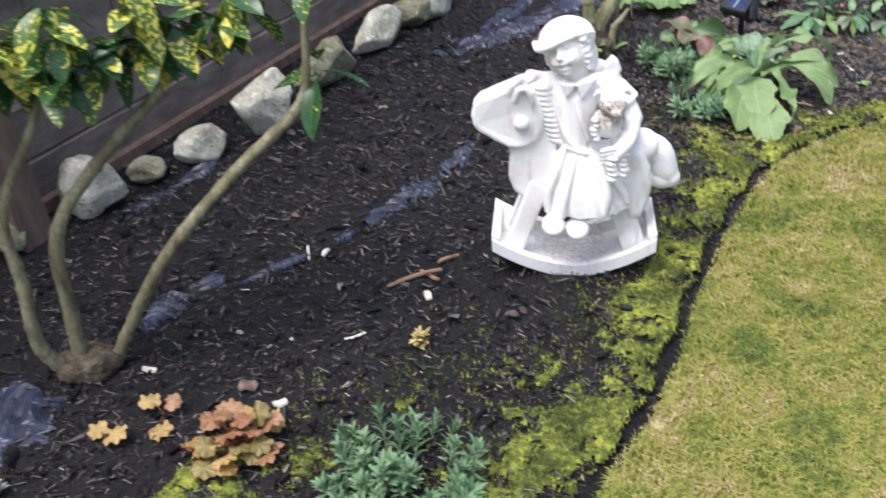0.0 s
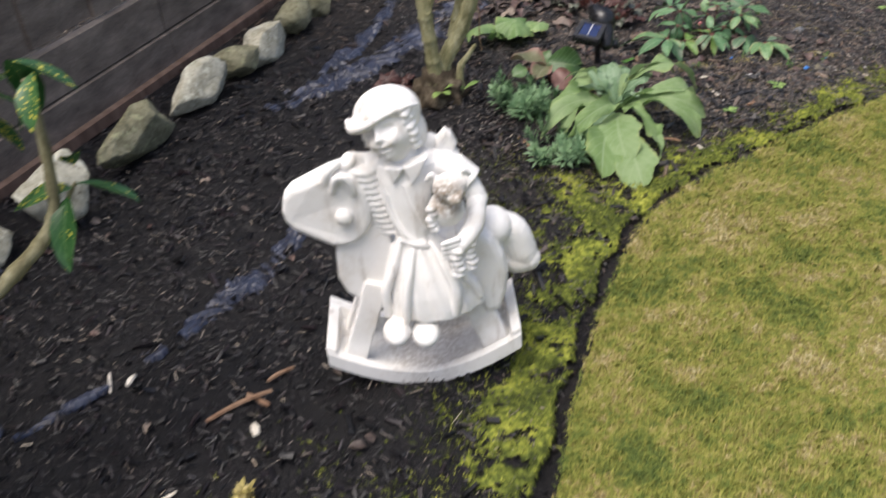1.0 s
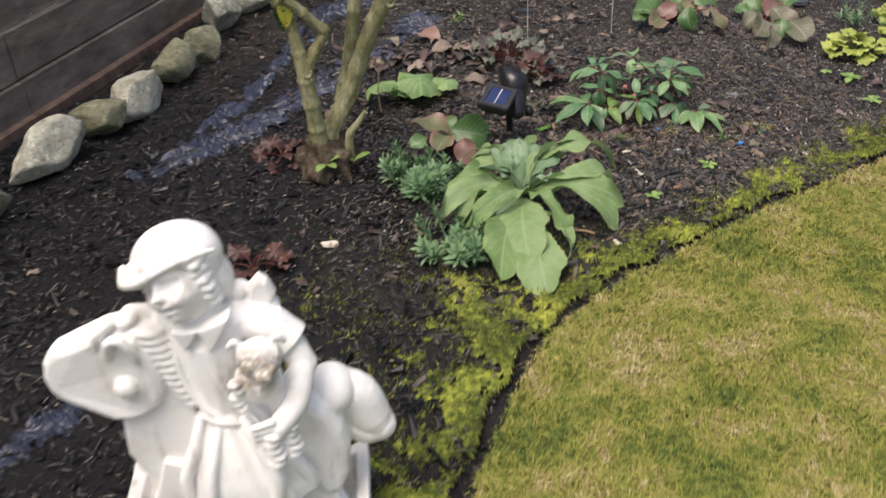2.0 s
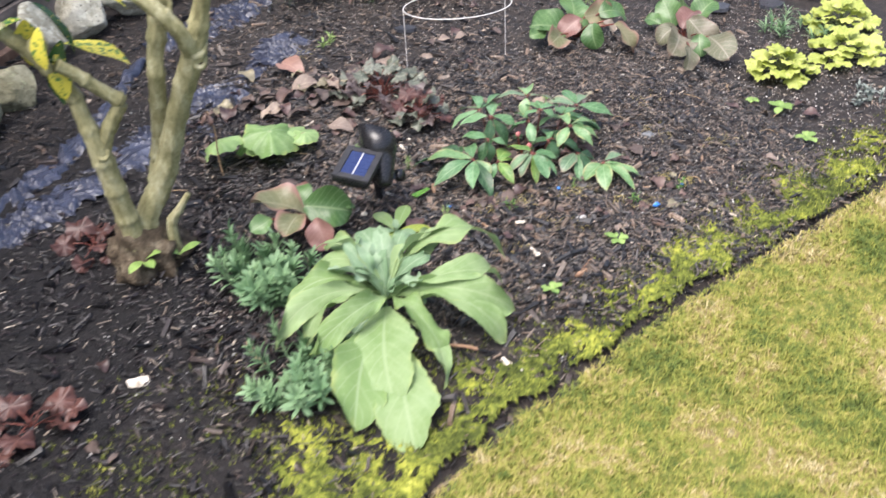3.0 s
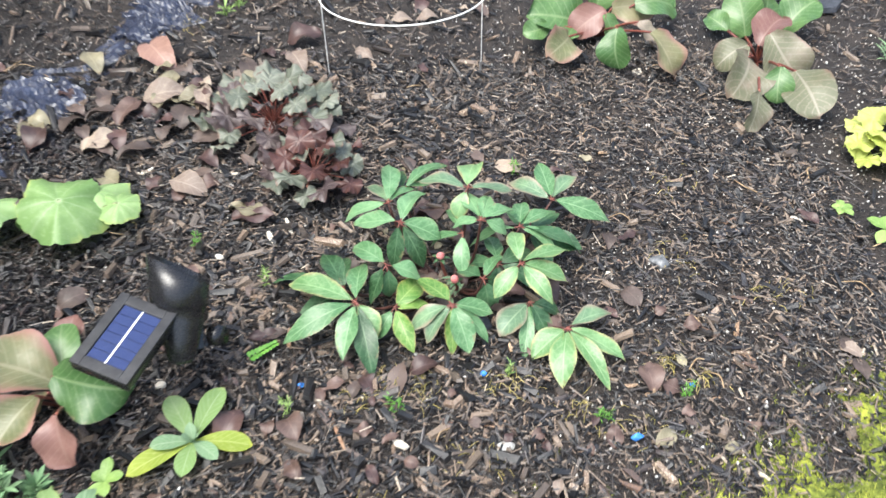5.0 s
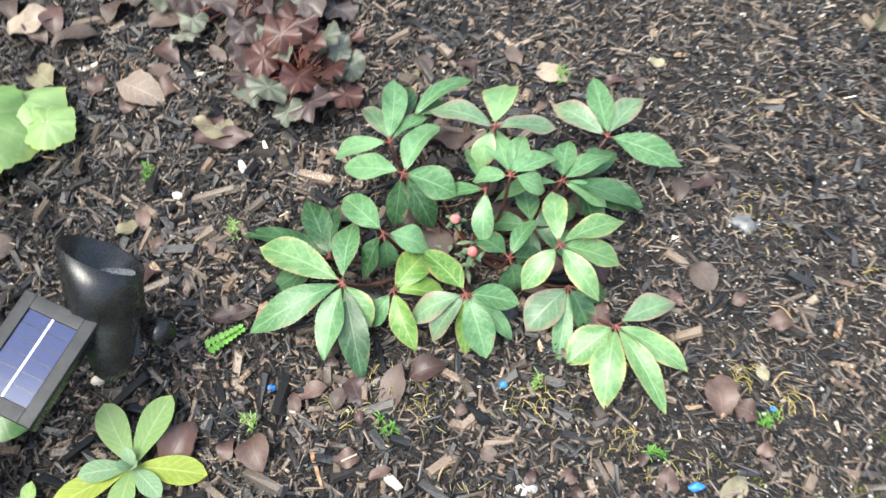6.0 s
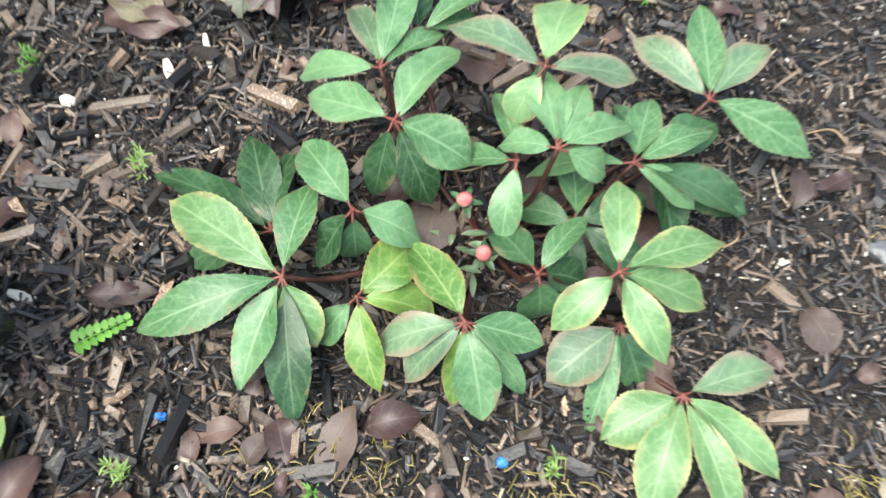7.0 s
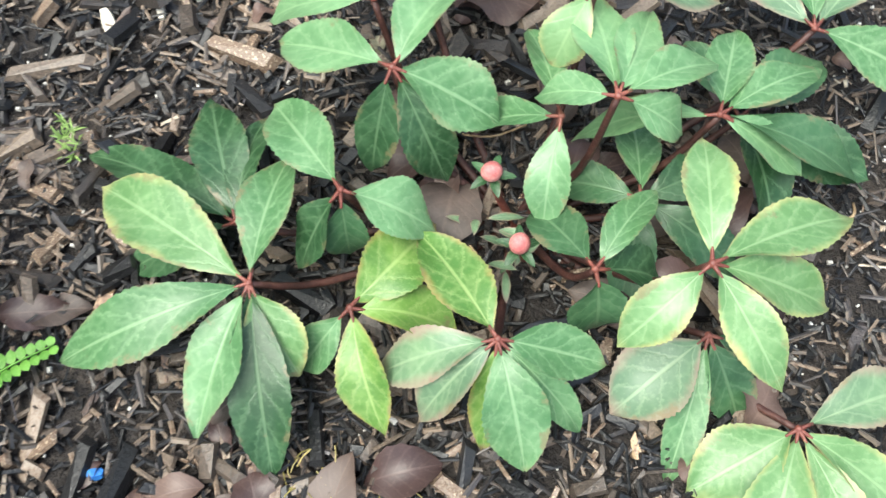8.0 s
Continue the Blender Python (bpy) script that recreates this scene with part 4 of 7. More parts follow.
# ---- the statue: a child on a rocking horse, cast in one piece ----
def make_statue():
    bm = bmesh.new()

    def ball(c, r, turn=(0, 0, 0), fine=4):
        bmesh.ops.create_icosphere(bm, subdivisions=fine, radius=1.0, matrix=pose(*c, *turn) @ Matrix.Diagonal((*r, 1)))

    def limb(points, radii, sides=20):
        tube(points, radii, sides, 0, 0, bm)
        for p, r in ((points[0], radii[0]), (points[-1], radii[-1])):
            ball(p, (r, r, r), fine=3)

    # rocker: a shallow tray with upturned ends and a rim
    def rocker(y0, y1, lo, hi, x0=-0.196, x1=0.196):
        n = 26
        ring = []
        for i in range(n + 1):
            u = x0 + (x1 - x0) * i / n
            z = 0.075 * (abs(u) / 0.196) ** 1.75
            ring.append([bm.verts.new((u, y, z + h)) for y, h in ((y0, lo), (y1, lo), (y1, hi), (y0, hi))])
        for a, b in zip(ring, ring[1:]):
            for k in range(4):
                bm.faces.new((a[k], b[k], b[(k + 1) % 4], a[(k + 1) % 4]))
        bm.faces.new(ring[0])
        bm.faces.new(ring[-1][::-1])

    rocker(-0.075, 0.09, -0.004, 0.014)
    rocker(-0.078, -0.057, -0.004, 0.032)
    rocker(0.07, 0.093, -0.004, 0.05)
    rocker(-0.075, 0.09, -0.004, 0.044, -0.197, -0.177)
    rocker(-0.075, 0.09, -0.004, 0.048, 0.177, 0.197)

    def slab(outline, y0, y1, round_by=0.008, thin=None):
        """An outline in x and z, sawn from a board with rounded edges; thin(x) narrows it sideways."""
        cx, cz = sum(p[0] for p in outline) / len(outline), sum(p[1] for p in outline) / len(outline)
        mid = (y0 + y1) / 2
        rows = []
        for y, inset in ((y0, 1.0), (y0 + round_by * 0.3, 0.35), (y0 + round_by, 0.0), (y1 - round_by, 0.0), (y1 - round_by * 0.3, 0.35), (y1, 1.0)):
            row = []
            for x, z in outline:
                d = math.hypot(x - cx, z - cz)
                k = 1 - inset * round_by / d
                px = cx + (x - cx) * k
                row.append(bm.verts.new((px, mid + (y - mid) * (thin(px) if thin else 1.0), cz + (z - cz) * k)))
            rows.append(row)
        bm.faces.new(rows[0])
        bm.faces.new(rows[-1][::-1])
        n = len(outline)
        for a, b in zip(rows, rows[1:]):
            for k in range(n):
                bm.faces.new((a[(k + 1) % n], a[k], b[k], b[(k + 1) % n]))

    def gown(sections, folds):
        """Cloth round the body: height, middle and half widths of each section; folds deepen downwards."""
        n = 96
        ring = []
        for z, cx, cy, rx, ry, deep in sections:
            row = []
            for k in range(n):
                t = 2 * math.pi * k / n
                f = 1 + deep * (0.6 * math.sin(t * folds + 4 * z) + 0.4 * math.sin(t * 5 + 1 + 6 * z))
                row.append(bm.verts.new((cx + rx * f * math.cos(t), cy + ry * f * math.sin(t), z + deep * 0.06 * math.cos(t * folds))))
            ring.append(row)
        for p, q in zip(ring, ring[1:]):
            for k in range(n):
                bm.faces.new((p[k], q[k], q[(k + 1) % n], p[(k + 1) % n]))
        bm.faces.new(ring[0])
        bm.faces.new(ring[-1][::-1])

    # legs of the horse, square and splayed
    for x0, x1, z0, z1, wide in ((-0.080, -0.150, 0.235, 0.045, 0.046), (0.092, 0.154, 0.22, 0.045, 0.056)):
        for y in (-0.036, 0.055):
            p, q = Vector((x0, y * 0.75, z0)), Vector((x1, y, z1))
            d = q - p
            box(bm, (wide, 0.03, d.length), Matrix.Translation((p + q) / 2) @ Matrix.Rotation(math.atan2(d.x, d.z), 4, "Y") @ Matrix.Rotation(-math.asin(d.y / d.length), 4, "X"), 0.003)
    # barrel, neck, head, cheek boss, mane and ears
    limb([(-0.045, 0.022, 0.265), (0.02, 0.018, 0.26), (0.12, 0.015, 0.27)], [0.045, 0.052, 0.058])
    slab([(-0.147, 0.35), (-0.152, 0.30), (-0.155, 0.25), (-0.142, 0.212), (-0.116, 0.188), (-0.078, 0.205), (-0.048, 0.255), (-0.040, 0.32), (-0.042, 0.39), (-0.06, 0.45), (-0.10, 0.465), (-0.14, 0.42)], -0.030, 0.03, 0.009)
    slab([(-0.222, 0.375), (-0.233, 0.392), (-0.236, 0.415), (-0.229, 0.444), (-0.214, 0.460), (-0.18, 0.474), (-0.141, 0.489), (-0.115, 0.494), (-0.09, 0.482), (-0.074, 0.45), (-0.068, 0.41), (-0.072, 0.38), (-0.084, 0.355), (-0.105, 0.339), (-0.127, 0.332), (-0.150, 0.334), (-0.178, 0.348)], -0.044, 0.020, 0.010, lambda x: 1 - 0.38 * min(max((-0.15 - x) / 0.08, 0), 1))
    ball((-0.121, -0.046, 0.401), (0.0165, 0.013, 0.0165))
    for k in range(11):
        t = k / 10
        c = Vector((-0.082 + 0.030 * t + 0.012 * t * t, -0.012, 0.484 - 0.134 * t))
        ball(c, (0.029 - 0.003 * t, 0.031 - 0.004 * t, 0.0112), (0, 24 - 14 * t, 0), 3)
    limb([(-0.134, -0.042, 0.455), (-0.125, -0.05, 0.484), (-0.111, -0.052, 0.489), (-0.100, -0.05, 0.472), (-0.097, -0.044, 0.448)], [0.006, 0.007, 0.0075, 0.007, 0.006], 12)
    limb([(-0.147, -0.036, 0.468), (-0.139, -0.042, 0.494), (-0.124, -0.036, 0.506), (-0.108, -0.02, 0.503)], [0.007, 0.0085, 0.009, 0.008], 12)
    ball((-0.122, -0.012, 0.482), (0.028, 0.026, 0.018))
    ball((-0.102, -0.022, 0.502), (0.017, 0.017, 0.013), (0, -15, 0))
    # hindquarter, hip and tail
    slab([(0.085, 0.33), (0.125, 0.345), (0.152, 0.325), (0.172, 0.285), (0.18, 0.24), (0.174, 0.19), (0.158, 0.15), (0.135, 0.145), (0.108, 0.185), (0.085, 0.24)], -0.055, 0.055, 0.016)
    ball((0.158, 0.008, 0.318), (0.038, 0.045, 0.036), (0, 20, 0))
    limb([(0.165, 0.015, 0.31), (0.196, 0.018, 0.292), (0.212, 0.018, 0.245), (0.224, 0.016, 0.226)], [0.035, 0.033, 0.033, 0.027])
    ball((0.205, 0.016, 0.225), (0.036, 0.03, 0.027), (0, 10, 0))
    # dress: bodice, and a skirt spread over the lap
    gown([(0.505, 0.004, -0.012, 0.026, 0.026, 0), (0.492, 0.006, -0.014, 0.056, 0.036, 0), (0.465, 0.004, -0.018, 0.055, 0.043, 0.01), (0.42, 0.0, -0.022, 0.046, 0.043, 0.015), (0.375, 0.003, -0.026, 0.037, 0.042, 0.02),
          (0.35, 0.005, -0.03, 0.033, 0.041, 0.03), (0.335, 0.008, -0.033, 0.040, 0.043, 0.04), (0.31, 0.012, -0.038, 0.056, 0.050, 0.045), (0.275, 0.017, -0.042, 0.073, 0.059, 0.05), (0.24, 0.023, -0.045, 0.087, 0.066, 0.055), (0.21, 0.028, -0.045, 0.098, 0.070, 0.07), (0.190, 0.029, -0.045, 0.101, 0.071, 0.08)], 13)
    for pts, r in (((-0.022, -0.062, 0.348), (-0.040, -0.078, 0.30), (-0.060, -0.086, 0.25), (-0.062, -0.088, 0.198)), 0.010), (((0.004, -0.068, 0.343), (-0.012, -0.096, 0.29), (-0.022, -0.107, 0.24), (-0.026, -0.109, 0.194)), 0.009), \
            (((0.036, -0.064, 0.336), (0.056, -0.084, 0.302), (0.074, -0.100, 0.25), (0.068, -0.102, 0.194)), 0.012), \
            (((0.045, -0.055, 0.328), (0.076, -0.070, 0.29), (0.108, -0.076, 0.245), (0.120, -0.076, 0.215)), 0.011), (((-0.018, -0.068, 0.352), (0.01, -0.074, 0.342), (0.042, -0.064, 0.331)), 0.006), \
            (((-0.040, -0.055, 0.455), (-0.032, -0.060, 0.405), (-0.010, -0.068, 0.362), (0.024, -0.070, 0.342)), 0.0055), (((-0.002, -0.060, 0.465), (0.010, -0.065, 0.42), (0.028, -0.066, 0.37)), 0.005):
        limb(pts, [r * 0.6] + [r] * (len(pts) - 2) + [r * 0.8], 12)
    for x, z in ((-0.046, 0.170), (0.010, 0.160)):
        limb([(x, -0.06, 0.205), (x, -0.085, z + 0.012)], [0.018, 0.017], 14)
        ball((x - 0.002, -0.108, z), (0.027, 0.036, 0.021), (8, 0, 0))
    # pointed collar
    for flap, y in ((((-0.034, 0.506), (0.0, 0.502), (-0.010, 0.482), (-0.022, 0.470)), -0.066), (((0.0, 0.502), (0.046, 0.520), (0.030, 0.490), (0.012, 0.464)), -0.066)):
        slab(flap, y, y + 0.03, 0.003)
    # arm round the toy: loose sleeve, forearm and fingers
    limb([(0.046, -0.010, 0.478), (0.085, -0.016, 0.464)], [0.027, 0.027])
    bmesh.ops.create_cone(bm, cap_ends=True, segments=28, radius1=0.031, radius2=0.027, depth=0.045, matrix=Matrix.Translation((0.100, -0.018, 0.456)) @ Vector((-0.55, 0.12, 0.65)).to_track_quat("Z", "Y").to_matrix().to_4x4())
    limb([(0.108, -0.02, 0.45), (0.126, -0.034, 0.415)], [0.021, 0.020])
    ball((0.129, -0.036, 0.408), (0.020, 0.022, 0.018))
    limb([(0.126, -0.048, 0.405), (0.117, -0.082, 0.378), (0.092, -0.104, 0.356)], [0.0195, 0.0185, 0.016])
    for k in range(4):
        limb([(0.084, -0.113, 0.372 - 0.010 * k), (0.058, -0.118, 0.368 - 0.010 * k)], [0.0062, 0.0052], 8)
    # the other arm reaches to the horse's head
    limb([(-0.038, -0.004, 0.486), (-0.072, 0.004, 0.485), (-0.098, -0.008, 0.500)], [0.025, 0.019, 0.015])
    # head: a face modelled on one rounded form, turned and leaning
    limb([(0.004, -0.012, 0.50), (-0.006, -0.02, 0.545)], [0.024, 0.026])
    lean = pose(-0.016, -0.022, 0.560, -14, -17, -20)
    relief = [(0, 0.004, 0.0045, 0.014, 0.006), (0, -0.008, 0.0062, 0.006, 0.009), (0, -0.022, 0.012, 0.004, 0.0045), (0, -0.0268, 0.0115, 0.0024, -0.009), (0, -0.0315, 0.008, 0.0035, 0.004), (0, -0.046, 0.011, 0.009, 0.006)]
    for s in (-1, 1):
        relief += [(s * 0.0185, 0.006, 0.0090, 0.0066, -0.0105), (s * 0.0185, 0.005, 0.0058, 0.0035, 0.004), (s * 0.018, 0.020, 0.014, 0.005, 0.003), (s * 0.024, -0.017, 0.012, 0.011, 0.0055), (s * 0.012, -0.026, 0.003, 0.004, -0.002)]
    made = bmesh.ops.create_icosphere(bm, subdivisions=6, radius=1.0)
    for v in made["verts"]:
        x, y, z = v.co.x * 0.046, v.co.y * 0.05, v.co.z * 0.058
        x *= 1 - 0.35 * max(0.0, (-0.008 - z) / 0.05) ** 1.3
        if y < 0.005:
            y -= 1.35 * sum(h * math.exp(-((x - cx) / sx) ** 2 - ((z - cz) / sz) ** 2) for cx, cz, sx, sz, h in relief)
        v.co = lean @ Vector((x, y, z))

    def curl(c, r, turn=(0, 0, 0)):
        bmesh.ops.create_icosphere(bm, subdivisions=3, radius=1.0, matrix=lean @ pose(*c, *turn) @ Matrix.Diagonal((*r, 1)))

    for s in (-1, 1):
        for k in range(6):
            curl((s * (0.043 + 0.003 * math.sin(2.2 * k)), -0.026 + 0.005 * k, 0.034 - 0.012 * k), (0.0095, 0.012, 0.0075), (0, s * 25, 0))
            curl((s * (0.048 - 0.002 * k), -0.012 + 0.004 * k, 0.028 - 0.013 * k), (0.010, 0.014, 0.009))
    for k in range(10):
        u = (k - 4.5) / 4.5
        curl((0.040 * u, -0.047 + 0.017 * u * u, 0.036 - 0.006 * u * u), (0.0062, 0.008, 0.010), (0, 30 * u + 12 * (k % 2), 0))
    ball((0.026, 0.006, 0.546), (0.022, 0.030, 0.036), (0, -12, 0))
    # soft cap with a rolled brim
    ball((-0.020, 0.002, 0.580), (0.062, 0.056, 0.050), (-8, -10, 0))
    ball((-0.042, -0.024, 0.592), (0.053, 0.038, 0.014), (2, -22, 20))
    limb([(-0.090, -0.012, 0.578), (-0.082, -0.046, 0.577), (-0.060, -0.066, 0.590), (-0.024, -0.062, 0.606), (0.012, -0.050, 0.613), (0.036, -0.028, 0.606)], [0.006, 0.0075, 0.0075, 0.0065, 0.005, 0.004], 12)
    # bow behind the neck
    ball((0.047, 0.010, 0.514), (0.020, 0.016, 0.014), (0, -20, 0))
    slab([(0.060, 0.502), (0.062, 0.518), (0.080, 0.537), (0.092, 0.528), (0.101, 0.505), (0.094, 0.490), (0.076, 0.494)], -0.004, 0.024, 0.008)
    ball((0.06, 0.012, 0.480), (0.044, 0.03, 0.024))
    # curly toy held on the lap
    ball((0.079, -0.083, 0.464), (0.031, 0.028, 0.029))
    ball((0.087, -0.110, 0.454), (0.0125, 0.011, 0.0105))
    for x, z in ((0.070, 0.467), (0.097, 0.463)):
        ball((x, -0.107, z), (0.0052, 0.0052, 0.0052), fine=3)
    for x, z in ((0.049, 0.486), (0.106, 0.490)):
        limb([(x - 0.008, -0.078, z - 0.004), (x, -0.082, z + 0.007), (x + 0.008, -0.078, z - 0.004)], [0.005, 0.0055, 0.005], 10)
    for k in range(9):
        u = (k - 4) / 4
        limb([(0.079 + 0.026 * u, -0.104 + 0.010 * u * u, 0.478 - 0.004 * u * u), (0.079 + 0.024 * u, -0.084, 0.493 - 0.008 * u * u)], [0.0032, 0.0036], 8)
    ball((0.070, -0.072, 0.415), (0.034, 0.03, 0.036))
    for k in range(5):
        ball((0.042 + 0.003 * math.sin(2 * k), -0.096, 0.432 - 0.011 * k), (0.010, 0.010, 0.007), fine=3)
    for x, lo in ((0.080, 0.296), (0.104, 0.300)):
        for k in range(5):
            ball((x + 0.003 * math.sin(1.7 * k), -0.112 + 0.014 * (x > 0.1), lo + 0.013 * k), (0.0145, 0.014, 0.0078), (0, 12, 0), 3)
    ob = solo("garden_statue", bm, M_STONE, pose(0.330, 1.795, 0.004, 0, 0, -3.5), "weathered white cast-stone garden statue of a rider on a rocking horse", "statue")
    rm = ob.modifiers.new("cast", "REMESH")
    rm.mode, rm.voxel_size, rm.use_smooth_shade = "VOXEL", 0.0019, True
    sm = ob.modifiers.new("worn", "SMOOTH")
    sm.factor, sm.iterations = 0.5, 3


make_statue()


# ---- shrubs ----
def glossy_leaf(seed, L=0.11, W=0.042):
    return blade(L, W, 38, 0.2, 0.03, 0.05, 0.48, 11, 1.0, seed)


AUC_MESH = [mesh_of(glossy_leaf(s, 0.105 + 0.012 * s, 0.046 + 0.004 * s), "leaf", AUC) for s in range(3)]
AUC_GOLD_MESH = [mesh_of(glossy_leaf(s + 5, 0.10 + 0.012 * s, 0.044 + 0.004 * s), "leaf", AUC_GOLD) for s in range(3)]


def sprays(root, ends, seed, per=8, gold=0.5):
    """Whorls of leaves round the ends of twigs."""
    rnd = random.Random(seed)
    o = Vector(root.location)
    for e in ends:
        for k in range(per):
            me = rnd.choice(AUC_GOLD_MESH if rnd.random() < gold else AUC_MESH)
            p = Vector(e) + Vector((rnd.uniform(-0.02, 0.02), rnd.uniform(-0.02, 0.02), rnd.uniform(-0.03, 0.03)))
            s = rnd.uniform(0.75, 1.1)
            part("leaf", me, None, root, "", aim(p - o, 360 * k / per + rnd.uniform(-25, 25), rnd.uniform(-80, -5), rnd.uniform(-20, 20)) @ Matrix.Scale(s, 4))


def limb_part(root, points, radii, label="", seed=1, name="stem", material=M_BARK, thick=0.82):
    o = Vector(root.location)
    sides = 12 if material is M_BARK else 26
    bm = tube([Vector(p) - o for p in points], [r * thick for r in radii], sides, 0.14 if sides == 12 else 0.05, seed, None, 0.055 if sides == 12 else 0.075)
    if sides > 12:
        bm.verts.ensure_lookup_table()
        for i in range(len(bm.verts) // sides):
            ring = bm.verts[i * sides:(i + 1) * sides]
            c = sum((v.co for v in ring), Vector()) / sides
            for k, v in enumerate(ring):
                v.co = c + (v.co - c) * (1 + 0.045 * math.sin(k * 2 * math.pi / sides * 7 + 1.5 * math.sin(i * 0.4)) + 0.05 * noise.noise(Vector((i * 0.9, k * 0.7, seed))))
    part(name, bm, material, root, label)


def first_shrub():
    root = thing("spotted_shrub", -0.79, 1.42, "glossy gold-spotted evergreen shrub with bare leaning stems", "shrub")
    root.location.z = 0
    bm = bmesh.new()
    bmesh.ops.create_icosphere(bm, subdivisions=4, radius=1.0, matrix=Matrix.Translation((0.0, 0, 0.015)) @ Matrix.Diagonal((0.075, 0.055, 0.045, 1)))
    for v in bm.verts:
        v.co += v.normal * (0.014 * noise.noise(v.co * 25) + 0.008 * noise.noise(v.co * 70))
    part("root_crown", bm, M_STUMP, root, "knobbly brown crown at the soil")
    limb_part(root, [(-0.83, 1.41, 0.0), (-0.865, 1.385, 0.1), (-0.85, 1.39, 0.27), (-0.84, 1.4, 0.43), (-0.745, 1.45, 0.6), (-0.7, 1.47, 0.68)], [0.022, 0.019, 0.016, 0.013, 0.011, 0.008], "", 1)
    limb_part(root, [(-0.8, 1.41, 0.0), (-0.79, 1.42, 0.16), (-0.765, 1.44, 0.36), (-0.65, 1.51, 0.5), (-0.55, 1.57, 0.585), (-0.46, 1.63, 0.68)], [0.021, 0.019, 0.017, 0.016, 0.013, 0.009], "", 2)
    limb_part(root, [(-0.74, 1.44, 0.0), (-0.68, 1.45, 0.1), (-0.55, 1.45, 0.29), (-0.39, 1.53, 0.44), (-0.265, 1.62, 0.53), (-0.235, 1.64, 0.62), (-0.225, 1.66, 0.78)], [0.019, 0.017, 0.016, 0.015, 0.014, 0.011, 0.008], "long grey-green stem leaning over the bed", 3)
    limb_part(root, [(-0.275, 1.61, 0.525), (-0.235, 1.635, 0.56), (-0.205, 1.655, 0.6)], [0.008, 0.006, 0.003], "", 4, "twig")
    sprays(root, [(-0.76, 1.46, 0.74), (-0.85, 1.41, 0.7), (-0.69, 1.49, 0.72), (-0.62, 1.53, 0.71), (-0.55, 1.57, 0.71), (-0.48, 1.61, 0.72), (-0.42, 1.64, 0.73), (-0.36, 1.67, 0.76), (-0.8, 1.42, 0.79), (-0.66, 1.48, 0.8), (-0.52, 1.56, 0.8), (-0.9, 1.4, 0.66)], 8, 13, 0.4)
    sprays(root, [(-0.225, 1.67, 0.8)], 9, 5, 0.1)
    sprays(root, [(-0.20, 1.66, 0.605)], 10, 4, 0.1)


def knot(root, p, r, way):
    """The scar of a branch cut away: a thick lip round a hollow."""
    bm = bmesh.new()
    m = Matrix.Translation(p) @ way.to_track_quat("Z", "Y").to_matrix().to_4x4()
    n = 20
    rings = []
    for j, (q, h) in enumerate(((1.5, -0.7), (1.35, -0.1), (1.05, 0.2), (0.75, 0.12), (0.5, -0.25), (0.1, -0.5))):
        rings.append([bm.verts.new(m @ Vector((r * q * (1 + 0.12 * math.sin(3 * a + j) + 0.06 * math.sin(7 * a)) * math.cos(a), r * q * 1.15 * math.sin(a), r * h * (1 + 0.25 * math.sin(5 * a + j)))) ) for a in (2 * math.pi * k / n for k in range(n))])
    for a, b in zip(rings, rings[1:]):
        for k in range(n):
            bm.faces.new((a[k], a[(k + 1) % n], b[(k + 1) % n], b[k]))
    bm.faces.new(rings[-1])
    part("knot", bm, M_BARK_PALE, root, "pale lip of a pruning scar")
    # Flat dark brown disc that fills the hollow.
    bm = bmesh.new()
    bmesh.ops.create_icosphere(bm, subdivisions=2, radius=1.0, matrix=m @ Matrix.Translation((0, 0, -0.3 * r)) @ Matrix.Diagonal((r * 0.62, r * 0.72, r * 0.2, 1)))
    part("scar", bm, M_STUMP, root, "dark disc in the hollow of the scar")


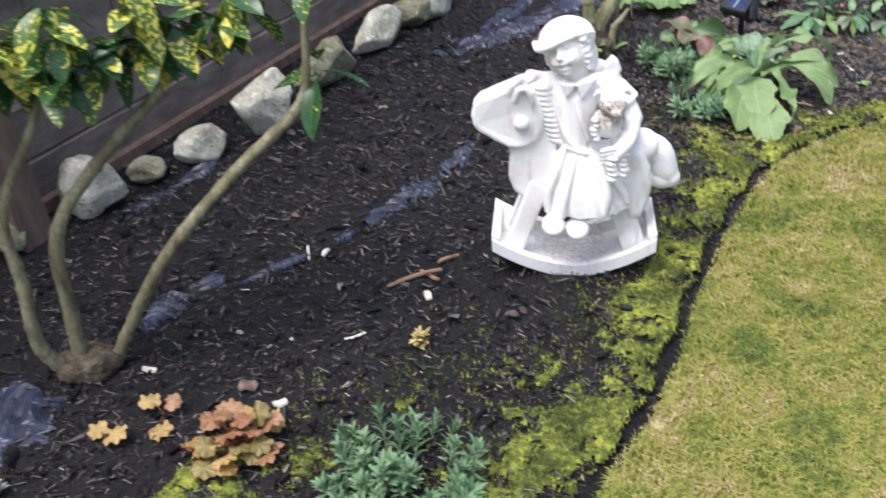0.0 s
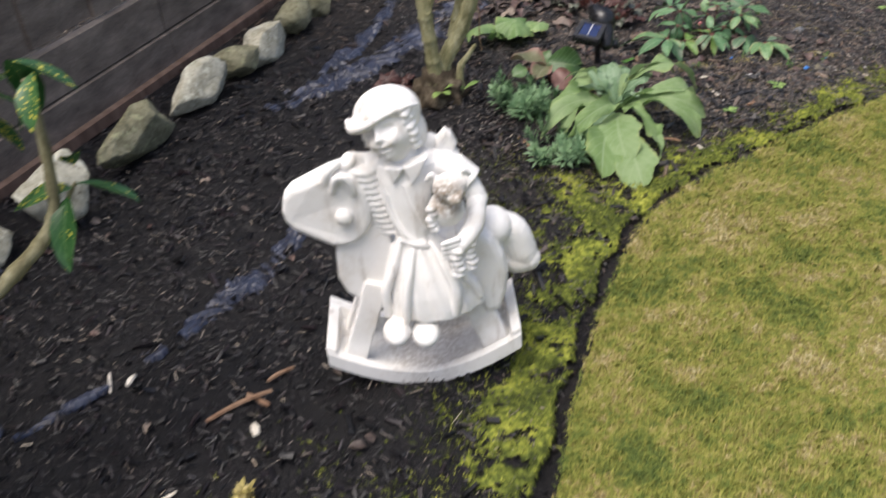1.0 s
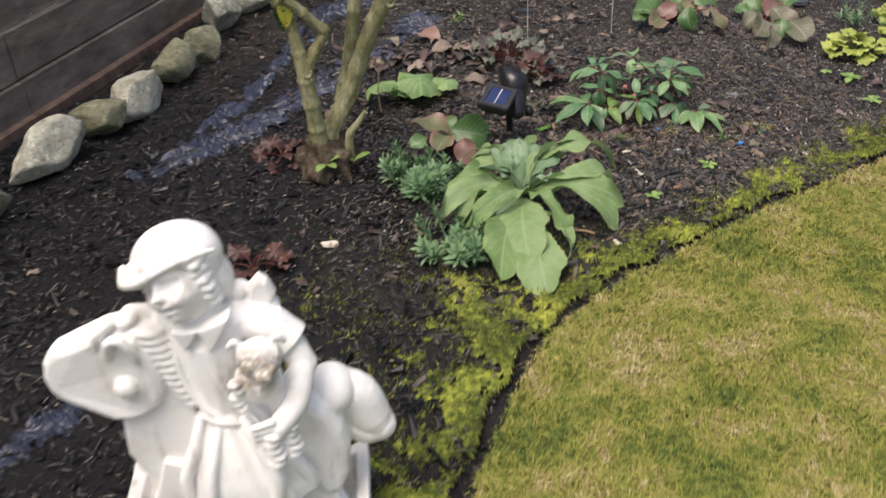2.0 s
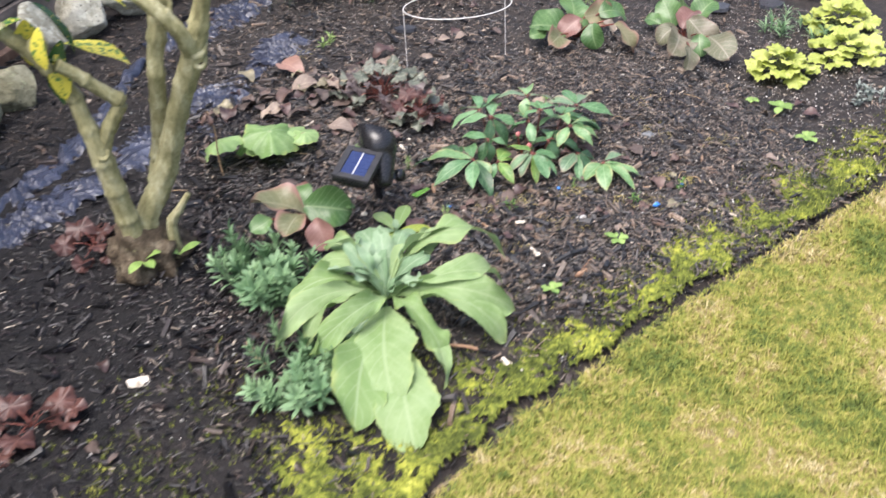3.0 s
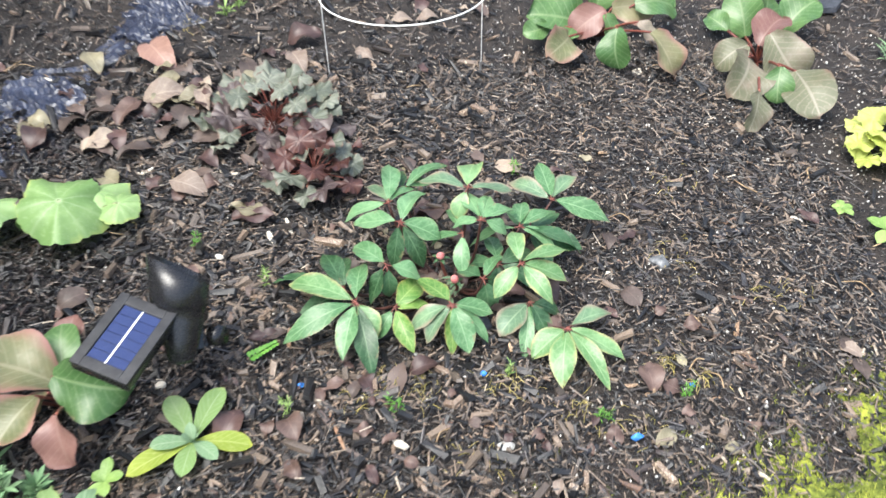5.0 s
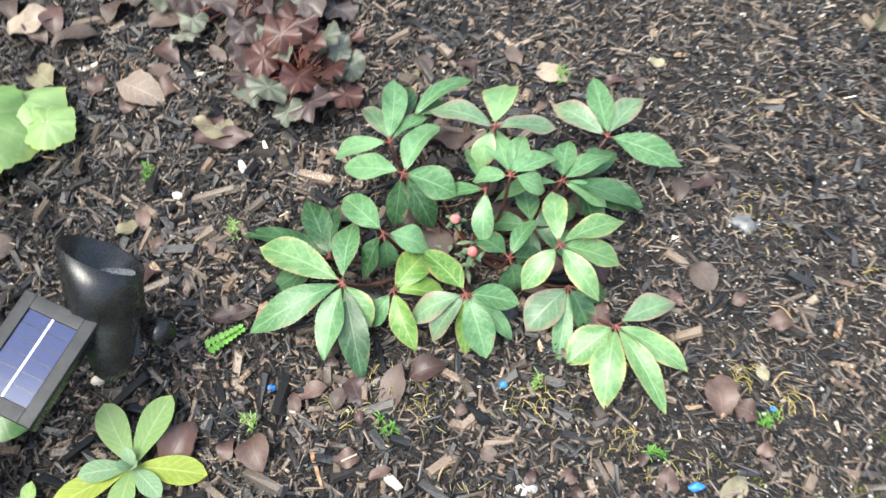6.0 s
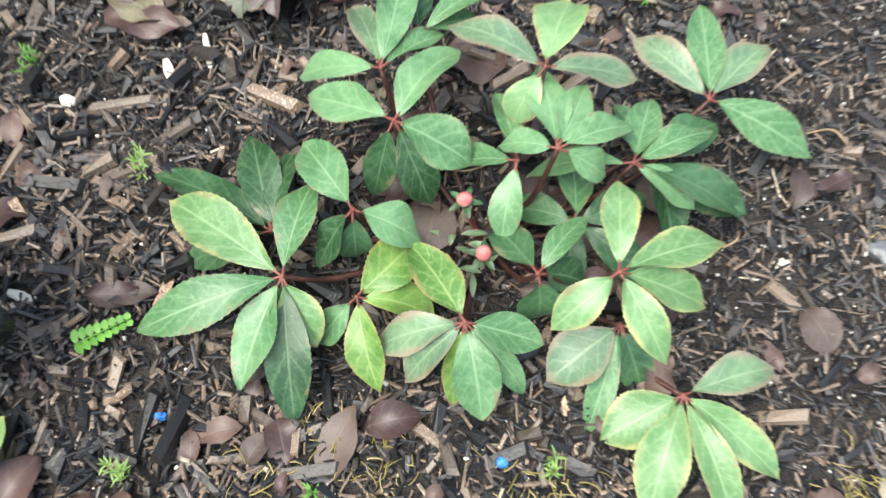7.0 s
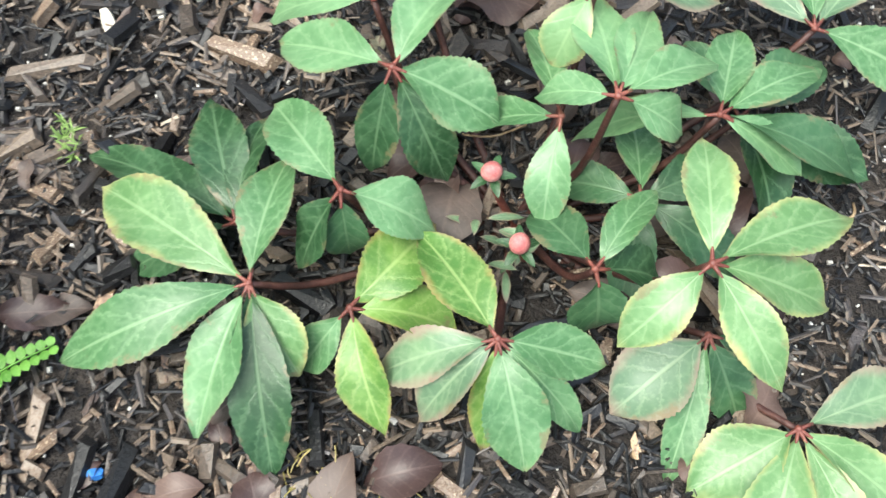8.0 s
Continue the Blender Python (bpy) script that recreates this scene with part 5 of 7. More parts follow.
def second_shrub():
    root = thing("pruned_shrub", 0.51, 3.10, "hard-pruned shrub with pale forked stems and a broken stump", "shrub")
    root.location.z = 0
    bm = bmesh.new()
    bmesh.ops.create_icosphere(bm, subdivisions=4, radius=1.0, matrix=Matrix.Translation((0, 0, 0.02)) @ Matrix.Diagonal((0.085, 0.075, 0.095, 1)))
    for v in bm.verts:
        v.co += v.normal * (0.032 * noise.noise(v.co * 24) + 0.018 * noise.noise(v.co * 55) + 0.008 * noise.noise(v.co * 120))
    part("stump", bm, M_STUMP, root, "broken rough brown stump")
    limb_part(root, [(0.495, 3.078, 0.06), (0.488, 3.073, 0.139), (0.481, 3.068, 0.23), (0.474, 3.066, 0.316), (0.462, 3.068, 0.40), (0.453, 3.07, 0.458), (0.42, 3.06, 0.533), (0.375, 3.05, 0.6), (0.33, 3.05, 0.65)], [0.025, 0.022, 0.021, 0.021, 0.0155, 0.015, 0.015, 0.014, 0.012], "", 5, "stem", M_BARK_PALE, 1.0)
    limb_part(root, [(0.474, 3.066, 0.305), (0.50, 3.068, 0.36), (0.541, 3.067, 0.42)], [0.016, 0.014, 0.014], "cut-off side stem", 6, "stem", M_BARK_PALE, 1.0)
    limb_part(root, [(0.546, 3.067, 0.424), (0.515, 3.06, 0.455), (0.483, 3.051, 0.494), (0.45, 3.04, 0.53)], [0.015, 0.013, 0.0125, 0.012], "", 11, "twig", M_BARK_PALE, 1.0)
    limb_part(root, [(0.56, 3.12, 0.2), (0.588, 3.125, 0.278), (0.606, 3.1, 0.37), (0.622, 3.07, 0.465), (0.63, 3.08, 0.51), (0.657, 3.08, 0.608), (0.654, 3.08, 0.69), (0.645, 3.08, 0.78)], [0.018, 0.019, 0.017, 0.0165, 0.016, 0.02, 0.014, 0.013], "", 7, "stem", M_BARK_PALE, 1.0)
    limb_part(root, [(0.51, 3.105, 0.06), (0.524, 3.103, 0.124), (0.586, 3.106, 0.226), (0.65, 3.072, 0.39), (0.705, 3.036, 0.515), (0.742, 3.02, 0.62), (0.772, 2.99, 0.734), (0.79, 2.98, 0.85)], [0.026, 0.025, 0.024, 0.021, 0.022, 0.0155, 0.014, 0.012], "", 8, "stem", M_BARK_PALE, 1.0)
    limb_part(root, [(0.705, 3.032, 0.515), (0.689, 3.0, 0.580), (0.638, 3.0, 0.651), (0.587, 3.02, 0.675), (0.545, 3.03, 0.705), (0.49, 3.03, 0.74)], [0.017, 0.0155, 0.014, 0.013, 0.012, 0.011], "yellow-green side branch", 9, "stem", M_BARK_PALE, 1.0)
    limb_part(root, [(0.57, 3.084, 0.02), (0.575, 3.084, 0.106), (0.6, 3.078, 0.145), (0.627, 3.071, 0.185)], [0.014, 0.011, 0.009, 0.005], "dead broken snag", 10, "snag", M_BARK_PALE, 1.0)
    for p, r, way in (((0.712, 3.036, 0.525), 0.0155, (0.14, -0.75, 0.55)), ((0.713, 3.036, 0.500), 0.011, (0.12, -0.85, 0.3)), ((0.660, 3.08, 0.60), 0.014, (0.3, -0.75, 0.4)), ((0.476, 3.066, 0.315), 0.011, (0.3, -0.85, 0.4)), ((0.42, 3.06, 0.56), 0.013, (0.3, -0.8, 0.3))):
        knot(root, Vector(p) - Vector(root.location) + Vector(way).normalized() * 0.02, r, Vector(way))
    sprays(root, [(0.455, 3.06, 0.56), (0.42, 3.03, 0.63)], 11, 4, 0.6)
    sprays(root, [(0.5, 2.99, 0.72)], 12, 4, 0.5)
    o = Vector(root.location)
    for k, (h, p) in enumerate(((-60, 10), (10, 20), (-120, 5), (150, 12), (-20, 30))):
        part("shoot_leaf", blade(0.055, 0.025, 40, 0.2, 0.03, 0, 0.55, 8, 1, k), SEEDLING, root, "small green leaf sprouting at the foot", aim(Vector((0.58 if k % 2 else 0.5, 3.04, 0.05)) - o, h, p))


first_shrub()
second_shrub()


# ---- plants of the bed ----
def chord_leaf(root, a, heading, reach, width, rise, material, bend=30, fold=0.18, ripple=0.03, teeth=0.0, widest=0.5, rows=12, seed=0, tip=1.0, roll=0.0, name="leaf", stalk=0.0):
    """A leaf whose tip lies so far out and so much higher than its foot."""
    o = Vector(root.location)
    chord = math.hypot(reach, rise)
    b = radians(bend) / 2
    L = chord * (b / math.sin(b) if b else 1)
    pitch = math.degrees(math.atan2(rise, reach))
    bm = blade(L, width, bend, fold, ripple, teeth, widest, rows, tip, seed, stalk)
    return part(name, bm, material, root, "", aim(Vector(a) - o, heading, pitch, roll))


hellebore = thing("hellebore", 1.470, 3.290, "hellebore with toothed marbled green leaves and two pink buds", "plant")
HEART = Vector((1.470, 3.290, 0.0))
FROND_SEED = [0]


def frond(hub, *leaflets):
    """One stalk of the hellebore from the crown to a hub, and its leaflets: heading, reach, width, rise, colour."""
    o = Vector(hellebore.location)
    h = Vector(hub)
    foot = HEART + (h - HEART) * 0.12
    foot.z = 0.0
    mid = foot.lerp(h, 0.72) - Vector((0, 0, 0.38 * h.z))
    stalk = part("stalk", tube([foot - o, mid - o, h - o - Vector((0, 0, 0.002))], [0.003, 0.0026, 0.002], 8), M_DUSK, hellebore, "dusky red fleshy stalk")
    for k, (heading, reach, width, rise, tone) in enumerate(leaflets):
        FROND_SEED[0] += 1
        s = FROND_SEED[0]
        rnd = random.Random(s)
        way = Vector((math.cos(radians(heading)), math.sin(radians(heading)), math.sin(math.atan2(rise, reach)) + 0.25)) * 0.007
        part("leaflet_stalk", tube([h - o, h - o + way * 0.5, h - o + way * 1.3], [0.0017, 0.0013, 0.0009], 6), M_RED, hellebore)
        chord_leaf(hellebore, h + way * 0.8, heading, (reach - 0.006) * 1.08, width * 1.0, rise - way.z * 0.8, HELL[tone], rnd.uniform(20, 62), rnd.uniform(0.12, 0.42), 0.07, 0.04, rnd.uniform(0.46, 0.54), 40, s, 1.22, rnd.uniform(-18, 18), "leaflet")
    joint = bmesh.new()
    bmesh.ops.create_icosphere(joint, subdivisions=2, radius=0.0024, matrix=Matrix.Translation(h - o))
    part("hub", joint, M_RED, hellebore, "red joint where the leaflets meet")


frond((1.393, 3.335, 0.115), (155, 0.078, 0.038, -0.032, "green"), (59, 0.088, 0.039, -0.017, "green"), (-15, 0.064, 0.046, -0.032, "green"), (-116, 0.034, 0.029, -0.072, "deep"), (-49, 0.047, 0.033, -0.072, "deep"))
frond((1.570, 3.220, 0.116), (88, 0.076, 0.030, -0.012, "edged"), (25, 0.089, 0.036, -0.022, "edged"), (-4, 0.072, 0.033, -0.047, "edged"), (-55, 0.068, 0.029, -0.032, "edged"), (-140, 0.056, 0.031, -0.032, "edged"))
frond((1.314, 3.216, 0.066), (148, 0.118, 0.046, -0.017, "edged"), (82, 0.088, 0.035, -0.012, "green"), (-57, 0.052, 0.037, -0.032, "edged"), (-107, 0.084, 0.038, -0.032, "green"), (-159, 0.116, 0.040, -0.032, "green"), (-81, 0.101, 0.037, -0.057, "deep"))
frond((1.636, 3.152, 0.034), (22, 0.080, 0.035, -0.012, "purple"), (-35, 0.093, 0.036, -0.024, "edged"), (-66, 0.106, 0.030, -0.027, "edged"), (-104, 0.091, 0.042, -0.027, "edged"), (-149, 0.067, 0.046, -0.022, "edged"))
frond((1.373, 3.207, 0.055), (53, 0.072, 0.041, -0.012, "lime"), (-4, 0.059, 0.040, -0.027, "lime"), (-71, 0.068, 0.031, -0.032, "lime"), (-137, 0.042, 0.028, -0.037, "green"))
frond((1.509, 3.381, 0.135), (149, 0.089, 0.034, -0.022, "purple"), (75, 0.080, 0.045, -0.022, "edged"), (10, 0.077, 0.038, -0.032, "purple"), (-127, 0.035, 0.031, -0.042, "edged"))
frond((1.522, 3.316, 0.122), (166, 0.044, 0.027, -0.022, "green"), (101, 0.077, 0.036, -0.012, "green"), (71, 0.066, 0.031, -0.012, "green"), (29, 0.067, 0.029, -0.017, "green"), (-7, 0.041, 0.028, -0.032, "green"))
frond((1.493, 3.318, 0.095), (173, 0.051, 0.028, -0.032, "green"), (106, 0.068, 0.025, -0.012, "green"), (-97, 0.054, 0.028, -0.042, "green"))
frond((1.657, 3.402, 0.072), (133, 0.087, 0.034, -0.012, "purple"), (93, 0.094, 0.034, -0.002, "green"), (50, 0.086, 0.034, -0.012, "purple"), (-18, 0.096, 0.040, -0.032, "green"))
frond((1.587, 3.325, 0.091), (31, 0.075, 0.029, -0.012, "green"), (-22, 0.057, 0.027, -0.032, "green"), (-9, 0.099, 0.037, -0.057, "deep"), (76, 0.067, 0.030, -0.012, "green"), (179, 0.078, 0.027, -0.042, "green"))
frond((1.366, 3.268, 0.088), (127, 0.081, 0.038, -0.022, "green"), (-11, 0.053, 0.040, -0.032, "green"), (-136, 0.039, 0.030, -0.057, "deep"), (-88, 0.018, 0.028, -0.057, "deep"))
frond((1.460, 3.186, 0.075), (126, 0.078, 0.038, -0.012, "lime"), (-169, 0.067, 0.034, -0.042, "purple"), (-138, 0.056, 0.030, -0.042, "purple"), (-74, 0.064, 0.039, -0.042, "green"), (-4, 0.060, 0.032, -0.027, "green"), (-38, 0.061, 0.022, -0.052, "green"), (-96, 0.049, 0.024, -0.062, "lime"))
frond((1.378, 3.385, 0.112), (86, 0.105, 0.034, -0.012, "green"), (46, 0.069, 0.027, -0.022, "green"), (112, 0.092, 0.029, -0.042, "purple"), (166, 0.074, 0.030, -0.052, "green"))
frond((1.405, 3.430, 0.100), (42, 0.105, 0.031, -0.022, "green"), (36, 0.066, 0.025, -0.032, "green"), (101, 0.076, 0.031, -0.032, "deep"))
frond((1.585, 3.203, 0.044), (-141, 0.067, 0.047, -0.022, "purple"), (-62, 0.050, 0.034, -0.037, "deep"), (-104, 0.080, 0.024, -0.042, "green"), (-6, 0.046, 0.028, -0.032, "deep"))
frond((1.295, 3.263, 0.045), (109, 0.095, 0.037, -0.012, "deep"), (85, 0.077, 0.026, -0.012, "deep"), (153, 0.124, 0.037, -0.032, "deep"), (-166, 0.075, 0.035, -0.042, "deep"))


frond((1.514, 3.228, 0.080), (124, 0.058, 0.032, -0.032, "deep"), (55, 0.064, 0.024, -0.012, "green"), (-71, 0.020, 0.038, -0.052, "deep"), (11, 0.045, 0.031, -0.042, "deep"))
# Two low filler fronds, mostly in the green darkened for shade.
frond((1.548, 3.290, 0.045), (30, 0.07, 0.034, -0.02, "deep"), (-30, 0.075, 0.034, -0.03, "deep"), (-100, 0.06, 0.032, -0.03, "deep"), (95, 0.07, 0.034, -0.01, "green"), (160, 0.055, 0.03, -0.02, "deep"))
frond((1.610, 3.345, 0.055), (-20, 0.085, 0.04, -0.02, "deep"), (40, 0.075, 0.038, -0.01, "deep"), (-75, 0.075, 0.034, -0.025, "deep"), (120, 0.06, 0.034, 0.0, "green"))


def buds():
    o = Vector(hellebore.location)
    for k, (x, y, z, r) in enumerate(((1.4535, 3.290, 0.075, 0.0068), (1.472, 3.250, 0.060, 0.0066))):
        stem = tube([HEART - o, Vector((x, y, z * 0.6)) - o + Vector((0.004, 0, 0)), Vector((x, y, z)) - o], [0.003, 0.0026, 0.0024], 8)
        part("bud_stalk", stem, M_RED, hellebore)
        bm = bmesh.new()
        bmesh.ops.create_icosphere(bm, subdivisions=3, radius=1, matrix=Matrix.Translation(Vector((x, y, z)) - o) @ Matrix.Diagonal((r, r, r * 1.15, 1)))
        for v in bm.verts:
            v.co *= 1 + 0.02 * math.sin(6 * math.atan2(v.co.y, v.co.x))
        bud = part("bud", bm, M_BUD, hellebore, "round closed pink flower bud")
        for j in range(5):
            p = Vector((x, y, z - r)) - o
            part("bract", blade(0.016, 0.006, 50, 0.2, 0, 0.1, 0.45, 6, 1, j), HELL["deep"], hellebore, "", aim(p, 72 * j + 20 * k, 5))
    rnd = random.Random(77)
    for j in range(14):
        p = Vector((1.462 + rnd.uniform(-0.02, 0.02), 3.262 + rnd.uniform(-0.018, 0.02), rnd.uniform(0.01, 0.035))) - o
        part("young_leaf", blade(rnd.uniform(0.015, 0.026), 0.006, 40, 0.2, 0, 0.1, 0.5, 6, 1, j), HELL["purple"], hellebore, "", aim(p, rnd.uniform(0, 360), rnd.uniform(10, 50)))


buds()


# the broad pale-leaved plant
CROWN = Vector((1.000, 2.747, 0.05))
fox = thing("broad_leaved_plant", 1.000, 2.747, "large pale green rosette plant with broad drooping leaves", "plant")


def wavy_leaf(length, width, bend, fold, wave, widest, seed, sway, twist):
    """A broad soft leaf: narrow channelled foot, blunt tip that hangs over, margins that swing up and down."""
    bm = bmesh.new()
    uvl = bm.loops.layers.uv.verify()
    rnd = random.Random(seed * 3 + 1)
    p1, p2, p3, p4 = (rnd.uniform(0, 6.3) for _ in range(4))
    f1, f2 = rnd.uniform(9, 15), rnd.uniform(19, 28)
    rows, across = 30, 11
    k = math.log(0.5) / math.log(widest)
    x = z = 0.0
    grid = []
    for i in range(rows + 1):
        t = i / rows
        a = radians(bend) * (0.42 - t ** 1.3)
        if i:
            x += length / rows * math.cos(a)
            z += length / rows * math.sin(a)
        w = max(math.sin(math.pi * t ** k) ** 0.62, 0.14 * (1 - t), 0.02)
        tw = radians(twist) * t
        row = []
        for j in range(across):
            u = j / (across - 1) * 2 - 1
            side = 0.0 if u < 0 else 2.1
            s = w * width / 2 * (1 + 0.09 * math.sin(f1 * t + p1 + side) + 0.04 * math.sin(f2 * t + p2) + (0.03 * (-1) ** i if abs(u) == 1 else 0))
            e = abs(u) ** 2.4
            dz = fold * abs(u) * s + wave * width * e * (math.sin(f1 * t + p3 + side) + 0.5 * math.sin(f2 * t + p4 + side)) * min(1, 3 * t) - 0.05 * width * math.sin(t * 25 + abs(u) * 3) * abs(u) * (1 - abs(u)) * 0.5
            v = Vector((x, u * s * math.cos(tw) - dz * math.sin(tw) + sway * length * math.sin(math.pi * t), z + dz * math.cos(tw) + u * s * math.sin(tw)))
            row.append((bm.verts.new(v), (0.5 + u * 0.5, t)))
        grid.append(row)
    for a, b in zip(grid, grid[1:]):
        for j in range(across - 1):
            q = (a[j], b[j], b[j + 1], a[j + 1])
            f = bm.faces.new([v for v, _ in q])
            for loop, (_, c) in zip(f.loops, q):
                loop[uvl].uv = c
            f.smooth = True
    return bm


def fox_leaf(heading, reach, rise, width, tone=0, bend=55, ripple=0.05, widest=0.6, start=0.0, fold=0.12, foot=0.0, tip=0.9):
    """An arching leaf, narrow at its foot, with a wavy blade that sways and twists to one side."""
    FROND_SEED[0] += 1
    rnd = random.Random(FROND_SEED[0] * 7)
    o = Vector(fox.location)
    a = CROWN + Vector((math.cos(radians(heading)) * start, math.sin(radians(heading)) * start, foot))
    reach, rise = reach - start, rise - foot
    bend *= 1.22 if bend > 80 else 1.0
    b = radians(bend) / 2
    L = math.hypot(reach, rise) * b / math.sin(b)
    bm = wavy_leaf(L, width * (0.95 if tone == 1 else 0.95 if width > 0.1 else 0.8), bend, fold + rnd.uniform(-0.05, 0.2), 0.11 + ripple * 1.4, min(widest + (0.04 if width > 0.1 else 0.08), 0.72), FROND_SEED[0], rnd.uniform(-0.12, 0.12), rnd.uniform(-60, 60) if width < 0.1 else rnd.uniform(-25, 25))
    part("leaf", bm, FOX[tone], fox, "", aim(a - o, heading + rnd.uniform(-3, 3), math.degrees(math.atan2(rise, reach)), rnd.uniform(-22, 22)))


fox_leaf(-98, 0.285, -0.02, 0.131, 0, 40, -0.04, 0.52, 0.05, 0.08, 0.02, 0.55)
fox_leaf(-112, 0.33, -0.035, 0.114, 0, 45, 0.0, 0.6, 0.06, 0.08, 0.0, 0.55)
fox_leaf(-92, 0.385, -0.045, 0.120, 0, 42, -0.02, 0.62, 0.09, 0.08, -0.02, 0.55)
fox_leaf(-165, 0.25, -0.02, 0.065, 0, 103, 0.10, 0.55)
fox_leaf(-153, 0.2, -0.015, 0.06, 0, 108, 0.12, 0.55)
fox_leaf(-176, 0.21, 0.04, 0.07, 0, 88, 0.10, 0.55)
fox_leaf(157, 0.15, 0.075, 0.07, 0, 98, 0.10, 0.55)
fox_leaf(138, 0.17, 0.085, 0.075, 0, 103, 0.08, 0.6)
fox_leaf(100, 0.15, 0.085, 0.06, 1, 88, 0.06, 0.6)
fox_leaf(60, 0.11, 0.10, 0.05, 1, 75, 0.05, 0.6)
fox_leaf(15, 0.10, 0.10, 0.045, 1, 75, 0.05, 0.6)
fox_leaf(110, 0.09, 0.11, 0.05, 1, 60, 0.05, 0.6)
fox_leaf(-40, 0.09, 0.08, 0.045, 1, 60, 0.05, 0.6)
fox_leaf(170, 0.11, 0.09, 0.05, 1, 75, 0.05, 0.6)
fox_leaf(36, 0.17, 0.07, 0.065, 0, 98, 0.08, 0.58)
fox_leaf(8, 0.27, 0.055, 0.075, 0, 113, 0.12, 0.6)
fox_leaf(-6, 0.245, 0.035, 0.07, 0, 113, 0.12, 0.6)
fox_leaf(-24, 0.27, 0.01, 0.085, 0, 98, 0.10, 0.62)
fox_leaf(-39, 0.27, -0.03, 0.075, 0, 103, 0.10, 0.6)
fox_leaf(-68, 0.20, -0.025, 0.065, 0, 98, 0.10, 0.58)
fox_leaf(-89, 0.15, -0.02, 0.035, 1, 40, 0.05)
fox_leaf(-134, 0.125, 0.0, 0.05, 1, 50, 0.06)
fox_leaf(-176, 0.09, 0.02, 0.055, 1, 45, 0.05)
fox_leaf(-72, 0.25, -0.04, 0.045, 0, 50, 0.10, 0.62, 0.08)
fox_leaf(-50, 0.10, 0.03, 0.04, 1, 45, 0.05)
fox_leaf(120, 0.21, 0.04, 0.06, 0, 88, 0.08, 0.6)
fox_leaf(-142, 0.22, 0.015, 0.065, 0, 110, 0.14, 0.56)
fox_leaf(22, 0.22, 0.075, 0.055, 0, 112, 0.14, 0.6)
fox_leaf(80, 0.10, 0.12, 0.05, 1, 45, 0.06, 0.6)
fox_leaf(140, 0.09, 0.12, 0.045, 1, 45, 0.06, 0.6)
fox_leaf(-10, 0.09, 0.11, 0.04, 1, 45, 0.06, 0.6)

# its seedling beside it
young = thing("young_rosette_plant", 1.073, 3.018, "small grey-green rosette of spoon-shaped leaves", "plant")
for k, (h, L, W, up, tone) in enumerate(((118, 0.085, 0.036, 10, 0), (62, 0.09, 0.036, 12, 0), (-8, 0.085, 0.034, -4, 2), (-155, 0.10, 0.034, -2, 2), (-170, 0.06, 0.026, 14, 1), (-45, 0.055, 0.024, 10, 1), (-100, 0.06, 0.03, 5, 0), (95, 0.03, 0.016, 60, 1), (-30, 0.026, 0.014, 60, 1), (200, 0.026, 0.014, 60, 1))):
    part("leaf", blade(L, W, 32, 0.2, 0.02, 0, 0.64, 12, 0.8, k, 0.2), FOX[tone], young, "", aim(Vector((0, 0, 0.02)), h, up))


def narrow_shoot(seed, height, leaves=26, leaf=0.040, width=0.0085):
    """An upright shoot packed with narrow leaves."""
    rnd = random.Random(seed)
    bm = tube([(0, 0, 0), (0.004, 0, height * 0.5), (0, 0.004, height)], [0.002, 0.0018, 0.0012], 5)
    bm.loops.layers.uv.verify()
    for k in range(leaves):
        t = 0.12 + 0.88 * (k / leaves) ** 0.7
        m = aim(Vector((0, 0, height * t)), k * 137.5 + rnd.uniform(-15, 15), 12 + 45 * t + rnd.uniform(-12, 12))
        blade(leaf * (0.7 + 0.5 * rnd.random()) * (1.15 - 0.35 * t), width, 35, 0.2, 0, 0, 0.6, 4, 0.9, k, 0, bm, m)
    return mesh_of(bm, "shoot", SPURGE)


SHOOTS = [narrow_shoot(s, h) for s, h in ((1, 0.05), (2, 0.065), (3, 0.08), (4, 0.095))]


def spurge(x, y, radius, count, seed, label, scale=1.0, flat=1.0):
    root = thing("spurge", x, y, label, "plant", "spurges in the bed")
    rnd = random.Random(seed)
    for k in range(count):
        a, r = rnd.uniform(0, 360), radius * math.sqrt(rnd.random())
        p = Vector((math.cos(radians(a)) * r, math.sin(radians(a)) * r, 0.0))
        m = Matrix.Translation(p) @ Matrix.Rotation(radians(a), 4, "Z") @ Matrix.Rotation(radians(35 * r / radius * rnd.uniform(0.5, 1.3)), 4, "Y") @ Matrix.Scale(scale * rnd.uniform(0.8, 1.2), 4)
        part("shoot", rnd.choice(SHOOTS), None, root, "", m)["kind"] = "stuff"


spurge(-0.05, 1.05, 0.125, 44, 1, "bushy blue-green spurge with narrow whorled leaves", 0.85)
spurge(0.785, 2.94, 0.09, 40, 2, "small blue-green spurge with narrow leaves beside the rosette", 0.95)
spurge(0.815, 2.60, 0.075, 26, 3, "low grey-green spurge under the broad-leaved plant", 0.9)


